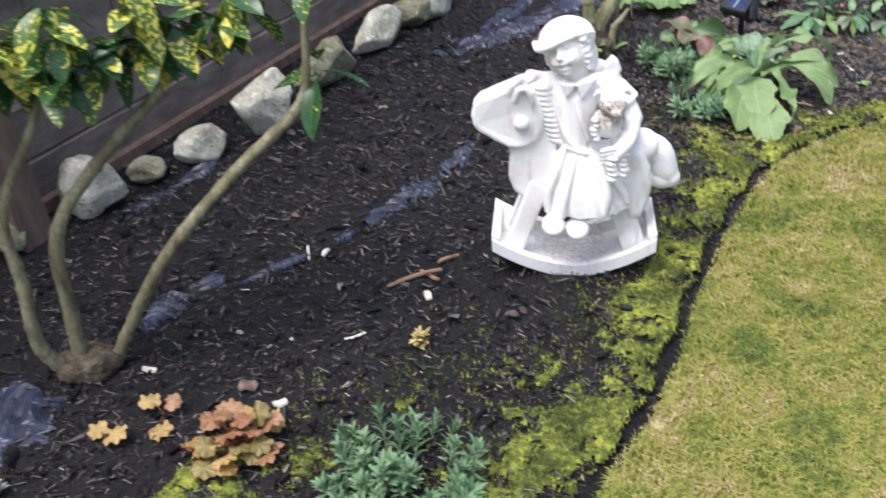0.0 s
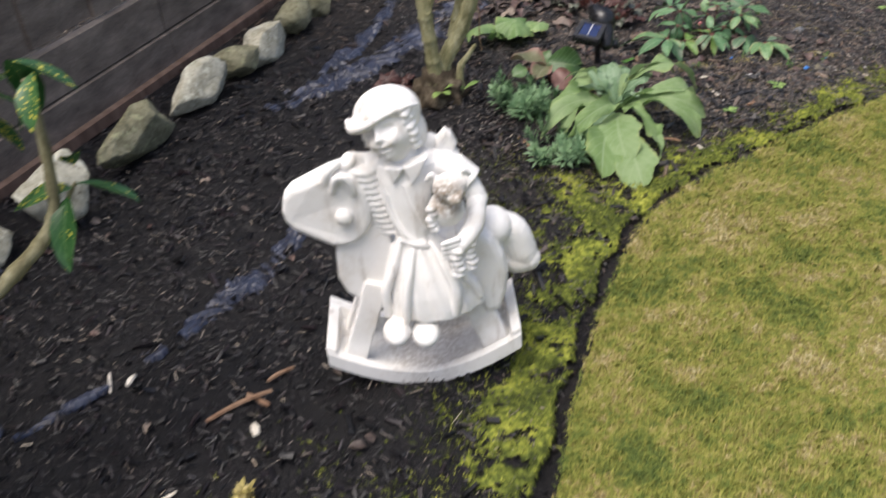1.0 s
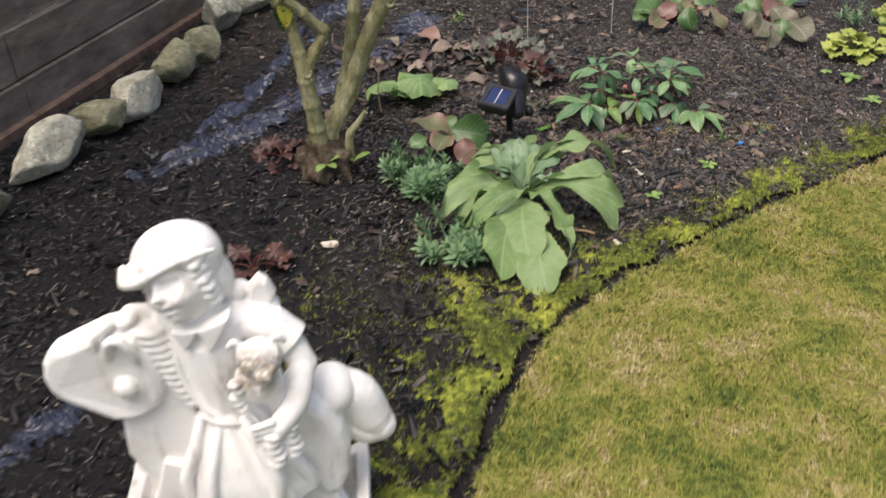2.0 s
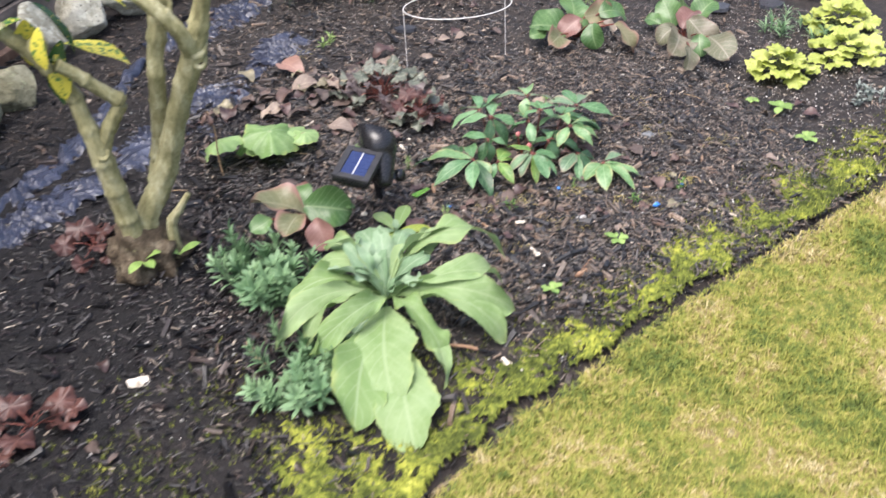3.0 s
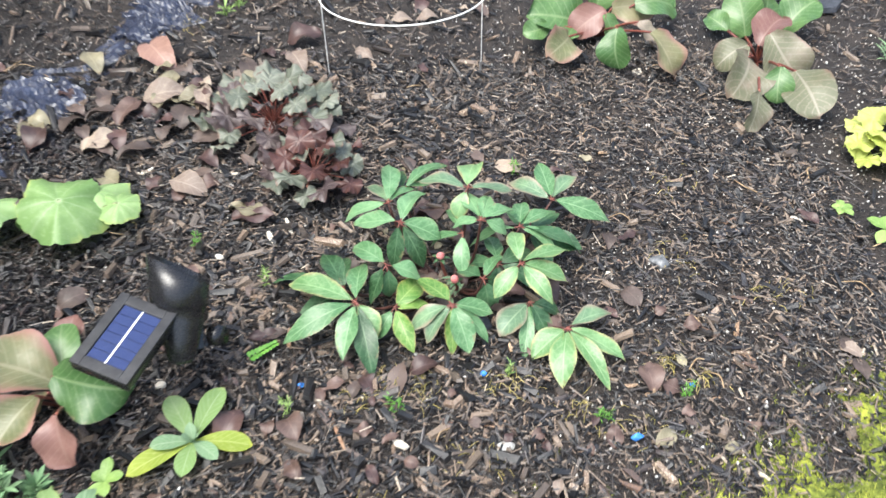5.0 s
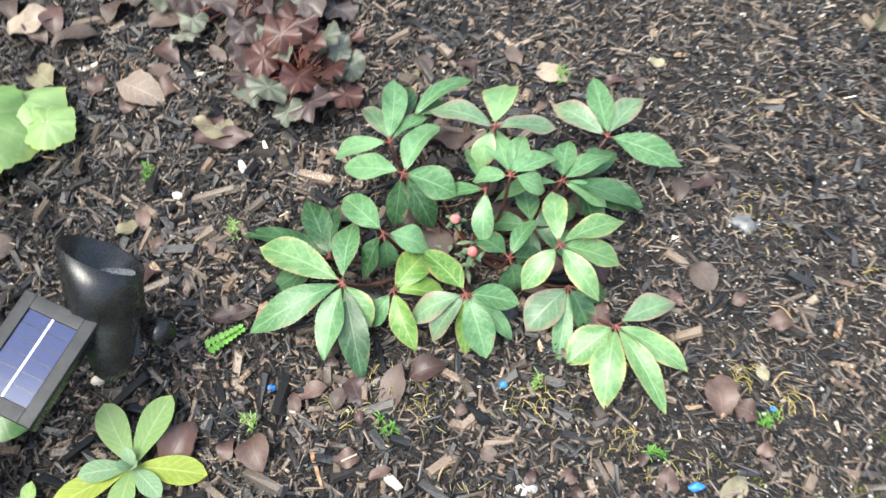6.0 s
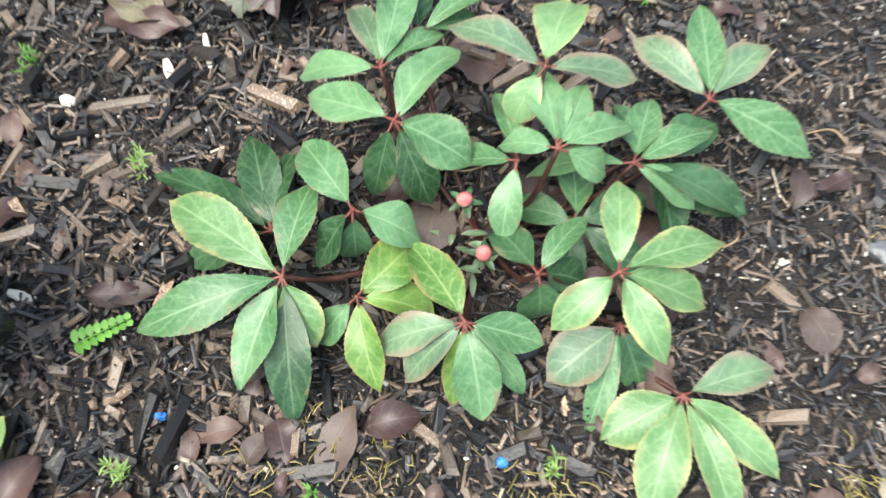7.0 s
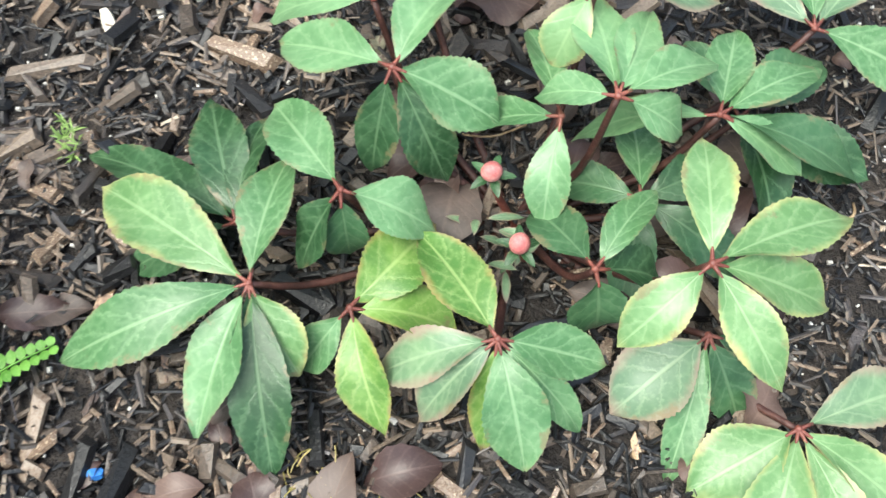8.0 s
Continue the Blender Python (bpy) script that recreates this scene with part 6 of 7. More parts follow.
def round_leaved(name, x, y, leaves, label, group="", seed=0, height=0.055, tilt=28):
    """Big round leaves on short red stalks: each one's place from the crown, its radius and tone."""
    root = thing(name, x, y, label, "plant", group)
    for k, (dx, dy, r, tone) in enumerate(leaves):
        rnd = random.Random(seed * 50 + k)
        c = Vector((dx, dy, max(height + rnd.uniform(-0.014, 0.014), r * 0.5)))
        h = math.degrees(math.atan2(dy, dx)) if abs(dx) + abs(dy) > 0.01 else -90
        turn = Matrix.Rotation(radians(tilt + rnd.uniform(-24, 26)), 4, "X") @ Matrix.Rotation(radians(rnd.uniform(-32, 32)), 4, "Y")
        m = Matrix.Translation(c) @ turn @ Matrix.Rotation(radians(h), 4, "Z") @ Matrix.Translation((-1.1 * r, 0, -0.1 * r))
        foot = m.translation
        part("stalk", tube([(0, 0, 0), foot * 0.5 + Vector((0, 0, 0.008)), foot], [0.0035, 0.003, 0.0026], 6), M_RED, root)
        part("leaf", blade(2.1 * r, 1.75 * r, rnd.uniform(10, 70), rnd.uniform(0.15, 0.5), 0.10, 0.015, 0.54, 20, 0.62, seed * 50 + k, 0.25, None, None, rnd.uniform(-0.05, 0.05), rnd.uniform(-20, 20)), BERG[tone], root, "", m)
    return root


round_leaved("bergenia", 0.88, 3.12, [(-0.008, 0.070, 0.035, 0), (-0.001, 0.103, 0.026, 3), (-0.070, 0.020, 0.064, 1), (0.052, -0.015, 0.056, 0), (-0.045, -0.073, 0.040, 1), (0.020, -0.101, 0.038, 3), (-0.114, -0.053, 0.027, 0), (-0.027, -0.030, 0.020, 1), (0.099, -0.019, 0.013, 0)],
             "bergenia with large round pink-flushed green leaves beside the lamp", "bergenias", 1, 0.065, 30)
round_leaved("bergenia", 1.88, 4.00, [(-0.095, 0.012, 0.070, 0), (-0.112, -0.114, 0.047, 1), (-0.031, -0.017, 0.044, 3), (0.017, 0.106, 0.061, 0), (0.081, 0.001, 0.052, 1), (0.133, 0.004, 0.053, 0), (0.003, -0.155, 0.042, 0), (0.103, -0.170, 0.055, 1), (0.018, -0.042, 0.030, 0), (-0.148, -0.032, 0.029, 0), (0.079, -0.098, 0.024, 2)],
             "bergenia with upright green and pink-edged leaves", "bergenias", 2, 0.055, 36)
round_leaved("bergenia", 2.20, 3.86, [(-0.014, 0.104, 0.050, 0), (0.051, 0.118, 0.056, 0), (0.112, 0.075, 0.050, 0), (0.026, 0.023, 0.046, 3), (0.033, -0.060, 0.058, 2), (-0.090, -0.127, 0.059, 2), (-0.024, -0.161, 0.035, 0), (0.021, -0.195, 0.058, 2), (-0.104, -0.245, 0.039, 2), (-0.085, -0.046, 0.039, 2), (-0.065, 0.101, 0.030, 0)],
             "bergenia with tan and faded pink winter leaves", "bergenias", 3, 0.055, 28)
round_leaved("bergenia", 2.16, 4.60, [(-0.09, 0.0, 0.05, 0), (0.02, -0.03, 0.06, 0), (0.12, 0.0, 0.055, 0), (0.18, 0.05, 0.05, 2), (0.04, 0.08, 0.05, 0)],
             "bergenia with glossy green leaves near the tree trunk", "bergenias", 4, 0.06, 40)


def lobed_leaf_meshes(material, radius, seeds, lobes=7, depth=0.17, ruffle=0.16, frill=21):
    return [mesh_of(disc_leaf(radius * (0.8 + 0.15 * s), lobes, depth, ruffle, 0.1, 1.0, 0.35, s, segs=42, frill=frill), "leaf", material) for s in seeds]


def heuchera(x, y, sets, count, spread, label, seed, height=0.06, stems=M_RED):
    root = thing("heuchera", x, y, label, "plant", "heucheras")
    rnd = random.Random(seed)
    for k in range(count):
        h, t = k * 137.5 + rnd.uniform(-20, 20), math.sqrt((k + 0.5) / count)
        out = spread * t - (0.022 if stems is M_PETIOLE else 0.004)
        p = Vector((math.cos(radians(h)) * out, math.sin(radians(h)) * out, height * (1.15 - t * 0.85) + rnd.uniform(0, 0.01)))
        part("stalk", tube([(0, 0, 0), (p.x * 0.4, p.y * 0.4, p.z * 0.7), p], [0.0018, 0.0015, 0.0012], 5), stems, root)
        part("leaf", rnd.choice(rnd.choice(sets)), None, root, "", aim(p, h, 20 - 34 * t + rnd.uniform(-20, 20), rnd.uniform(-24, 24)))
    return root


AMBER = [lobed_leaf_meshes(m, 0.026, (0, 1, 2)) for m in HEU_AMBER]
GOLD = [lobed_leaf_meshes(HEU_GOLD, 0.031, (0, 1, 2), 7, 0.14, 0.12)]
DARK = [lobed_leaf_meshes(m, 0.031, (0, 1, 2), 5, 0.13, 0.24) for m in HEU_DARK]
heuchera(-0.39, 1.17, [AMBER[0], AMBER[0], AMBER[1], AMBER[2]], 30, 0.078, "amber and yellow heuchera with crinkled lobed leaves", 1, 0.075)
heuchera(-0.57, 1.26, [AMBER[0], AMBER[1]], 3, 0.04, "tiny amber heuchera seedling", 2, 0.035)
heuchera(-0.67, 1.19, [AMBER[1]], 2, 0.02, "tiny yellow heuchera seedling", 3, 0.03)
heuchera(2.36, 3.53, GOLD, 34, 0.10, "bright lime-yellow heuchera mound", 4, 0.07, M_PETIOLE)
heuchera(2.60, 3.56, GOLD, 34, 0.11, "bright lime-yellow heuchera mound", 5, 0.08, M_PETIOLE)
heuchera(2.72, 3.78, GOLD, 32, 0.11, "bright lime-yellow heuchera mound", 6, 0.08, M_PETIOLE)
heuchera(1.17, 3.735, [DARK[1], DARK[0], DARK[1]], 36, 0.12, "dusky bronze heuchera with ragged winter leaves", 7, 0.09)
heuchera(1.248, 3.585, [DARK[2], DARK[2], DARK[0], DARK[1]], 20, 0.075, "dark red heuchera with shrivelled leaves", 8, 0.06)
heuchera(0.30, 2.62, [DARK[2]], 9, 0.07, "small dark red heuchera in the mulch", 9, 0.035)
heuchera(0.37, 3.21, [DARK[2]], 9, 0.07, "small dark red heuchera near the shrub", 10, 0.035)


# umbrella-leaved plant on its dry stalk
may = thing("umbrella_leaf_plant", 0.72, 3.40, "pale green umbrella-leaved plant flopping beside a dry stalk", "plant")
for k, (dx, dy, z, r, h, pitch, roll) in enumerate(((-0.03, 0.085, 0.08, 0.062, -150, -14, 12), (0.105, 0.075, 0.09, 0.080, -90, -16, -6), (0.195, 0.085, 0.065, 0.040, -20, -10, 6), (0.15, 0.13, 0.06, 0.06, 40, -8, 0), (0.06, 0.11, 0.06, 0.06, 110, -8, 0))):
    p = Vector((dx, dy, z))
    part("stalk", tube([(0.08, 0.12, 0), (dx * 0.7, dy * 0.9 + 0.02, z * 0.6), p], [0.003, 0.003, 0.0025], 6), M_PETIOLE, may)
    part("leaf", disc_leaf(r, 5, 0.1, 0.13, 0.4, 1.0, 0.1, k, segs=56, frill=23), MAY, may, "", aim(p, h, pitch, roll) @ Matrix.Translation((-r * 0.62, 0, 0)))
part("dry_stalk", tube([(-0.03, 0.0, 0.0), (-0.035, 0.01, 0.07), (-0.03, 0.015, 0.15), (-0.04, 0.02, 0.2)], [0.0022, 0.002, 0.0018, 0.0014], 6), M_DRY, may, "thin dry brown stalk")
for k in range(5):
    part("withered_leaf", blade(0.035, 0.014, 90, 0.4, 0.2, 0, 0.5, 8, 1, k), FALLEN[2], may, "curled red-brown withered leaf", aim(Vector((-0.04, 0.02, 0.19)), k * 72, -20 - 10 * k))


def fine_plant(name, x, y, material, count, size, label, seed, width=0.004, category="plant", spread=0.1, curl=60, up=(15, 75)):
    """A tuft of thin leaves, each a piece of one crown."""
    root = thing(name, x, y, label, category)
    rnd = random.Random(seed)
    for s in range(max(3, count // 14)):
        bm = bmesh.new()
        bm.loops.layers.uv.verify()
        c = Vector((rnd.uniform(-1, 1) * spread, rnd.uniform(-1, 1) * spread, 0))
        for k in range(14):
            blade(size * rnd.uniform(0.6, 1.2), width, curl, 0.2, 0, 0, 0.5, 5, 1, k, 0, bm, aim(c + Vector((0, 0, rnd.uniform(0, 0.03))), rnd.uniform(0, 360), rnd.uniform(*up)))
        part("tuft", bm, material, root)["kind"] = "stuff"
    return root


fine_plant("feathery_plant", 2.56, 3.80, SPURGE, 170, 0.05, "feathery grey-green plant with fine cut leaves", 3, 0.004, "plant", 0.09)
fine_plant("silver_plant", 2.47, 3.30, SILVER, 120, 0.022, "low silvery plant with tiny leaves", 4, 0.007, "plant", 0.05)
fine_plant("silver_plant", -0.90, 1.03, SILVER, 160, 0.03, "low silvery plant with tiny leaves", 5, 0.010, "plant", 0.08)
fine_plant("grass_tuft", 1.98, 4.22, SEEDLING, 60, 0.06, "small tuft of yellowing grass", 6, 0.003, "plant", 0.05)
fine_plant("weed", 1.06, 4.2, SEEDLING, 40, 0.03, "small green weed in the mulch", 7, 0.004, "plant", 0.03)
fine_plant("dry_tuft", -0.02, 1.435, M_STRAW, 60, 0.028, "shrivelled pale tan seedling", 8, 0.010, "plant", 0.03)
for k, (x, y) in enumerate(((1.2, 3.06), (1.66, 3.0), (1.36, 3.05), (1.53, 3.09), (1.8, 3.03), (1.05, 3.42), (1.16, 3.33), (1.62, 3.55))):
    fine_plant("moss_sprig", x, y, FERN if k % 3 else SEEDLING, 28, 0.012, "tiny green moss sprig in the mulch", 20 + k, 0.0016, "moss", 0.008)


def seedling(x, y, size, label, seed):
    root = thing("seedling", x, y, label, "seedling", "seedlings in the bed")
    rnd = random.Random(seed)
    for k in range(5):
        part("leaf", blade(size * rnd.uniform(0.7, 1.2), size * 0.6, 35, 0.2, 0.04, 0, 0.6, 8, 0.8, k, 0.2), SEEDLING, root, "", aim(Vector((0, 0, 0.012)), k * 72 + rnd.uniform(-15, 15), rnd.uniform(-5, 25)))


seedling(2.21, 3.14, 0.035, "pale green two-leaved seedling", 1)
seedling(2.24, 3.32, 0.04, "pale green seedling in the soil", 2)
seedling(2.18, 3.38, 0.025, "pale green seedling in the soil", 3)
seedling(1.555, 2.85, 0.03, "pale yellow-green seedling by the moss", 4)
seedling(0.95, 2.98, 0.03, "pale yellow-green seedling beside the bergenia", 5)
seedling(1.35, 2.72, 0.025, "pale yellow-green seedling in the bed", 6)

fern = thing("fern_sprig", 1.165, 3.172, "tiny bright green fern frond", "fern")
fern.location.z += 0.010
fern.scale = (0.95, 0.95, 1.0)
part("rib", tube([(-0.022, -0.012, 0.004), (0, 0, 0.010), (0.022, 0.014, 0.008)], [0.0008, 0.0008, 0.0005], 5), FERN, fern)
for k in range(8):
    t = k / 7
    for s in (-1, 1):
        part("pinna", blade(0.013 * (1 - 0.45 * t), 0.007, 20, 0.1, 0, 0, 0.5, 5, 0.8, k), FERN, fern, "", aim(Vector((-0.02 + 0.04 * t, -0.011 + 0.024 * t, 0.007)), 31 + s * 75, 10))


# weeping pine at the back
def make_pine():
    root = thing("weeping_pine", 1.45, 4.70, "low weeping pine with long drooping green needles", "conifer")
    rnd = random.Random(31)
    part("trunk", tube([(0, 0.1, 0), (-0.05, 0.05, 0.15), (0.02, 0.02, 0.35)], [0.05, 0.045, 0.03], 10, 0.15), M_STUMP, root)
    for b in range(34):
        x = rnd.uniform(-0.42, 0.45)
        c = Vector((x, rnd.uniform(-0.2, 0.1) + 0.3 * abs(x), rnd.uniform(0.07, 0.26)))
        part("branch", tube([(0, 0.06, 0.25), c * 0.6 + Vector((0, 0.02, 0.14)), c], [0.012, 0.008, 0.004], 6), M_STUMP, root)
        n = 240
        bm = bmesh.new()
        for k in range(n):
            a, L = rnd.uniform(0, 6.283), rnd.uniform(0.09, 0.16)
            p = c + Vector((rnd.gauss(0, 0.035), rnd.gauss(0, 0.035), rnd.gauss(0, 0.025)))
            d = Vector((math.cos(a) * 0.5, math.sin(a) * 0.5 - 0.15, rnd.uniform(-1.1, -0.1))).normalized()
            e = p + d * L * 0.5 + Vector((0, 0, 0.01))
            t = p + d * L
            t.z = max(t.z, 0.01)
            e.z = max(e.z, 0.012)
            s = d.cross(Vector((0, 0, 1)))
            s = s.normalized() * 0.0009 if s.length > 0.01 else Vector((0.0009, 0, 0))
            v = [bm.verts.new(q) for q in (p - s, p + s, e + s, e - s, t)]
            bm.faces.new(v[:4])
            bm.faces.new((v[3], v[2], v[4]))
        part("needle_spray", bm, M_NEEDLE, root, "", None, False)["kind"] = "stuff"


make_pine()


# tree trunk and slates
def make_trunk():
    bm = bmesh.new()
    n, rows = 40, 40
    ring = []
    for i in range(rows + 1):
        z = -0.03 + 1.9 * (i / rows) ** 1.3
        flare = 1 + 0.22 * math.exp(-max(z, 0) * 9)
        row = []
        for k in range(n):
            a = 2 * math.pi * k / n
            q = Vector((math.cos(a), math.sin(a), 0))
            r = 0.088 * flare * (1 + 0.07 * math.sin(a * 5 + 1) * flare) - 0.01 * z
            r += 0.012 * noise.noise(Vector((q.x * 3, q.y * 3, z * 4))) + 0.008 * noise.noise(Vector((q.x * 9, q.y * 9, z * 7)))
            row.append(bm.verts.new((q.x * r, q.y * r, z)))
        ring.append(row)
    for a, b in zip(ring, ring[1:]):
        for k in range(n):
            bm.faces.new((a[k], a[(k + 1) % n], b[(k + 1) % n], b[k]))
    bm.faces.new(ring[-1])
    solo("tree_trunk", bm, M_TRUNK, Matrix.Translation((2.74, 4.32, 0)), "reddish-brown tree trunk with peeling bark and flared foot", "tree")


make_trunk()


def slate(x, y, sx, sy, turn, seed):
    rnd = random.Random(seed)
    bm = bmesh.new()
    pts = []
    for k in range(7):
        a = 2 * math.pi * (k + rnd.uniform(-0.25, 0.25)) / 7
        pts.append((math.cos(a) * sx * rnd.uniform(0.8, 1.1), math.sin(a) * sy * rnd.uniform(0.8, 1.1)))
    lo = [bm.verts.new((px, py, 0)) for px, py in pts]
    hi = [bm.verts.new((px * 0.96, py * 0.96, 0.012)) for px, py in pts]
    bm.faces.new(lo[::-1])
    bm.faces.new(hi)
    for k in range(7):
        bm.faces.new((lo[k], lo[(k + 1) % 7], hi[(k + 1) % 7], hi[k]))
    solo("slate", bm, M_SLATE, pose(x, y, level(x, y) + 0.001, rnd.uniform(-6, 6), rnd.uniform(-6, 6), turn), "broken piece of dark blue-grey slate on the mulch", "slate", "slates by the tree", smooth=False)


for k, (x, y, sx, sy, t) in enumerate(((2.92, 4.18, 0.11, 0.08, 20), (3.12, 4.2, 0.1, 0.08, 70), (2.52, 4.22, 0.06, 0.05, 10), (2.42, 4.05, 0.05, 0.045, 40), (2.62, 4.04, 0.06, 0.05, 80), (1.34, 4.22, 0.04, 0.03, 0))):
    slate(x, y, sx, sy, t, k)


# ---- wire ring, lamp ----
def make_ring():
    root = thing("plant_support", 1.445, 3.88, "white wire plant support ring on thin legs", "plant support")
    rad, z = 0.165, 0.215
    o = Vector(root.location)
    n = 64
    bm = bmesh.new()
    ring = []
    for i in range(n):
        a = 2 * math.pi * i / n
        c = Vector((rad * math.cos(a), rad * 0.98 * math.sin(a), z - o.z))
        row = []
        for k in range(6):
            b = 2 * math.pi * k / 6
            q = 0.0016 * math.cos(b)
            row.append(bm.verts.new(c + Vector((math.cos(a) * q, math.sin(a) * q, 0.0016 * math.sin(b)))))
        ring.append(row)
    for i in range(n):
        for k in range(6):
            bm.faces.new((ring[i][k], ring[(i + 1) % n][k], ring[(i + 1) % n][(k + 1) % 6], ring[i][(k + 1) % 6]))
    bmesh.ops.rotate(bm, verts=bm.verts, cent=(0, 0, z - o.z), matrix=Matrix.Rotation(radians(-7), 3, "X"))
    part("ring", bm, M_WIRE, root)
    for a in (172, 12):
        x, y = rad * math.cos(radians(a)), rad * math.sin(radians(a))
        part("leg", tube([(x, y, z - o.z), (x * 1.0, y, 0.1), (x, y, -0.03)], [0.0012, 0.0012, 0.001], 6), M_WIRE, root)
    part("clip", box(bmesh.new(), (0.012, 0.008, 0.01), Matrix.Translation((rad * math.cos(radians(12)), rad * math.sin(radians(12)), z - o.z)), 0.002), M_WIRE, root, "small white clip")


make_ring()


def cells_material():
    n = Nodes("solar cells")
    uv = n.node("SeparateXYZ", Vector=n.node("TexCoord").outputs["Object"])
    line = n.math("FRACT", n.math("MULTIPLY", uv.outputs[0], 900.0))
    fine = n.noise(120, 3)
    col = n.mix(n.math("MULTIPLY", n.smooth(n.math("ABSOLUTE", n.math("SUBTRACT", line, 0.5)), 0.34, 0.46), 0.5), n.mix(fine, (0.012, 0.02, 0.07), (0.022, 0.036, 0.11)), (0.08, 0.10, 0.19))
    return n.finish(col, 0.1, None, 0, 0, 0.3)


M_CELL = cells_material()
M_BEZEL = surface("worn plastic rim", (0.022, 0.022, 0.024), (0.034, 0.034, 0.036), (0.05, 0.05, 0.052), 40, 300, 0.5, 0.1, 0.001, 0.2)
M_CLEAR = Nodes("lamp glass")
M_CLEAR = M_CLEAR.finish((0.55, 0.57, 0.6), 0.12, None, 0, 0, 0.6, 0.6)


def make_lamp():
    root = thing("solar_spotlight", 1.063, 3.200, "black plastic solar garden spotlight on a stake", "garden light")
    o = Vector(root.location)
    # panel, long side along its own x
    pm = Matrix.Translation(Vector((1.008, 3.090, 0.178)) - o) @ Matrix.Rotation(radians(63), 4, "Z") @ Matrix.Rotation(radians(-3), 4, "Y") @ Matrix.Rotation(radians(9), 4, "X")
    bm = bmesh.new()
    box(bm, (0.122, 0.086, 0.018), Matrix.Translation((0, 0, -0.008)), 0.003)
    box(bm, (0.10, 0.066, 0.014), Matrix.Translation((0, 0, -0.022)), 0.003)
    panel = part("panel", bm, M_BLACK, root, "flat black panel housing", pm)
    bm = bmesh.new()
    for sx, sy, px, py in ((0.122, 0.014, 0, 0.036), (0.122, 0.014, 0, -0.036), (0.016, 0.058, 0.053, 0), (0.016, 0.058, -0.053, 0)):
        box(bm, (sx, sy, 0.004), Matrix.Translation((px, py, 0.0025)), 0.001)
    part("bezel", bm, M_BEZEL, panel, "raised dull black rim")
    for i in range(6):
        for j in (-1, 1):
            part("cell", box(bmesh.new(), (0.0142, 0.027, 0.001), Matrix.Translation((-0.0375 + 0.015 * i, 0.0145 * j, 0.0018)), 0.0), M_CELL, panel, "dark blue solar cell", None, False)
    part("bus_bar", box(bmesh.new(), (0.09, 0.0022, 0.0008), Matrix.Translation((0, 0, 0.0026)), 0), M_WIRE, panel, "silver strip between the cells", None, False)
    # barrel with a slanting mouth
    axis = Matrix.Translation(Vector((1.071, 3.163, 0.165)) - o) @ Vector((0.04, 0.74, 0.67)).to_track_quat("Z", "Y").to_matrix().to_4x4()
    n = 40
    bm = bmesh.new()
    prof = [(0.0, -0.09), (0.014, -0.09), (0.019, -0.084), (0.026, -0.058), (0.033, -0.03), (0.037, -0.012), (0.040, -0.010), (0.0415, 0.015), (0.0435, 0.05), (0.041, 0.05), (0.037, 0.02), (0.0, 0.012)]
    ring = []
    for r, z in prof:
        row = []
        for k in range(n):
            a = 2 * math.pi * k / n
            zz = z + (0.021 * math.cos(a) - 0.004 if z == 0.05 else 0)
            row.append(bm.verts.new((max(r, 0.0005) * math.cos(a), max(r, 0.0005) * math.sin(a), zz)))
        ring.append(row)
    for a, b in zip(ring, ring[1:]):
        for k in range(n):
            bm.faces.new((a[k], a[(k + 1) % n], b[(k + 1) % n], b[k]))
    head = part("lamp_head", bm, M_BLACK, root, "black barrel-shaped lamp head", axis)
    bm = bmesh.new()
    bmesh.ops.create_cone(bm, cap_ends=True, segments=32, radius1=0.034, radius2=0.034, depth=0.004, matrix=Matrix.Translation((0, 0, 0.021)))
    part("lens", bm, M_CLEAR, head, "round clear lens", None, False)
    for k in range(7):
        bm = bmesh.new()
        box(bm, (0.003, 0.012, 0.04), Matrix.Rotation(radians(-60 + 20 * k), 4, "Z") @ Matrix.Translation((0, -0.026, -0.052)), 0.001)
        part("fin", bm, M_BLACK, head)
    # bracket, knob, stake
    part("bracket", tube([Vector((1.085, 3.155, 0.15)) - o, Vector((1.09, 3.17, 0.12)) - o, Vector((1.066, 3.198, 0.09)) - o], [0.012, 0.012, 0.013], 12), M_BLACK, root)
    bm = bmesh.new()
    bmesh.ops.create_cone(bm, cap_ends=True, segments=24, radius1=0.016, radius2=0.015, depth=0.016, matrix=Matrix.Translation(Vector((1.112, 3.15, 0.095)) - o) @ Matrix.Rotation(radians(70), 4, "Y") @ Matrix.Rotation(radians(30), 4, "X"))
    part("knob", bm, M_BLACK, root, "round tightening knob")
    part("arm", tube([Vector((1.03, 3.12, 0.165)) - o, Vector((1.06, 3.16, 0.135)) - o, Vector((1.066, 3.198, 0.1)) - o], [0.008, 0.008, 0.009], 10), M_BLACK, root)
    bm = tube([(0, 0, 0.1), (0, 0, 0.05), (0, 0, -0.02)], [0.011, 0.011, 0.008], 12)
    part("stake", bm, M_BLACK, root, "black ground stake")


make_lamp()


# ---- litter on the bed ----
def fallen_mesh(seed, mt):
    rnd = random.Random(seed)
    return mesh_of(blade(0.05, 0.028 * rnd.uniform(0.8, 1.3), rnd.uniform(20, 105), rnd.uniform(0.05, 0.5), rnd.uniform(0.06, 0.2), 0.05, rnd.uniform(0.4, 0.55), 12, rnd.uniform(0.8, 1.1), seed, 0.12), "fallen_leaf", FALLEN[mt])


FALLEN_MESH = [[fallen_mesh(10 * m + s, m) for s in range(5)] for m in range(6)]
TONES = ("dull brown", "pale tan", "russet", "dark plum-brown", "pinkish tan", "olive-grey")


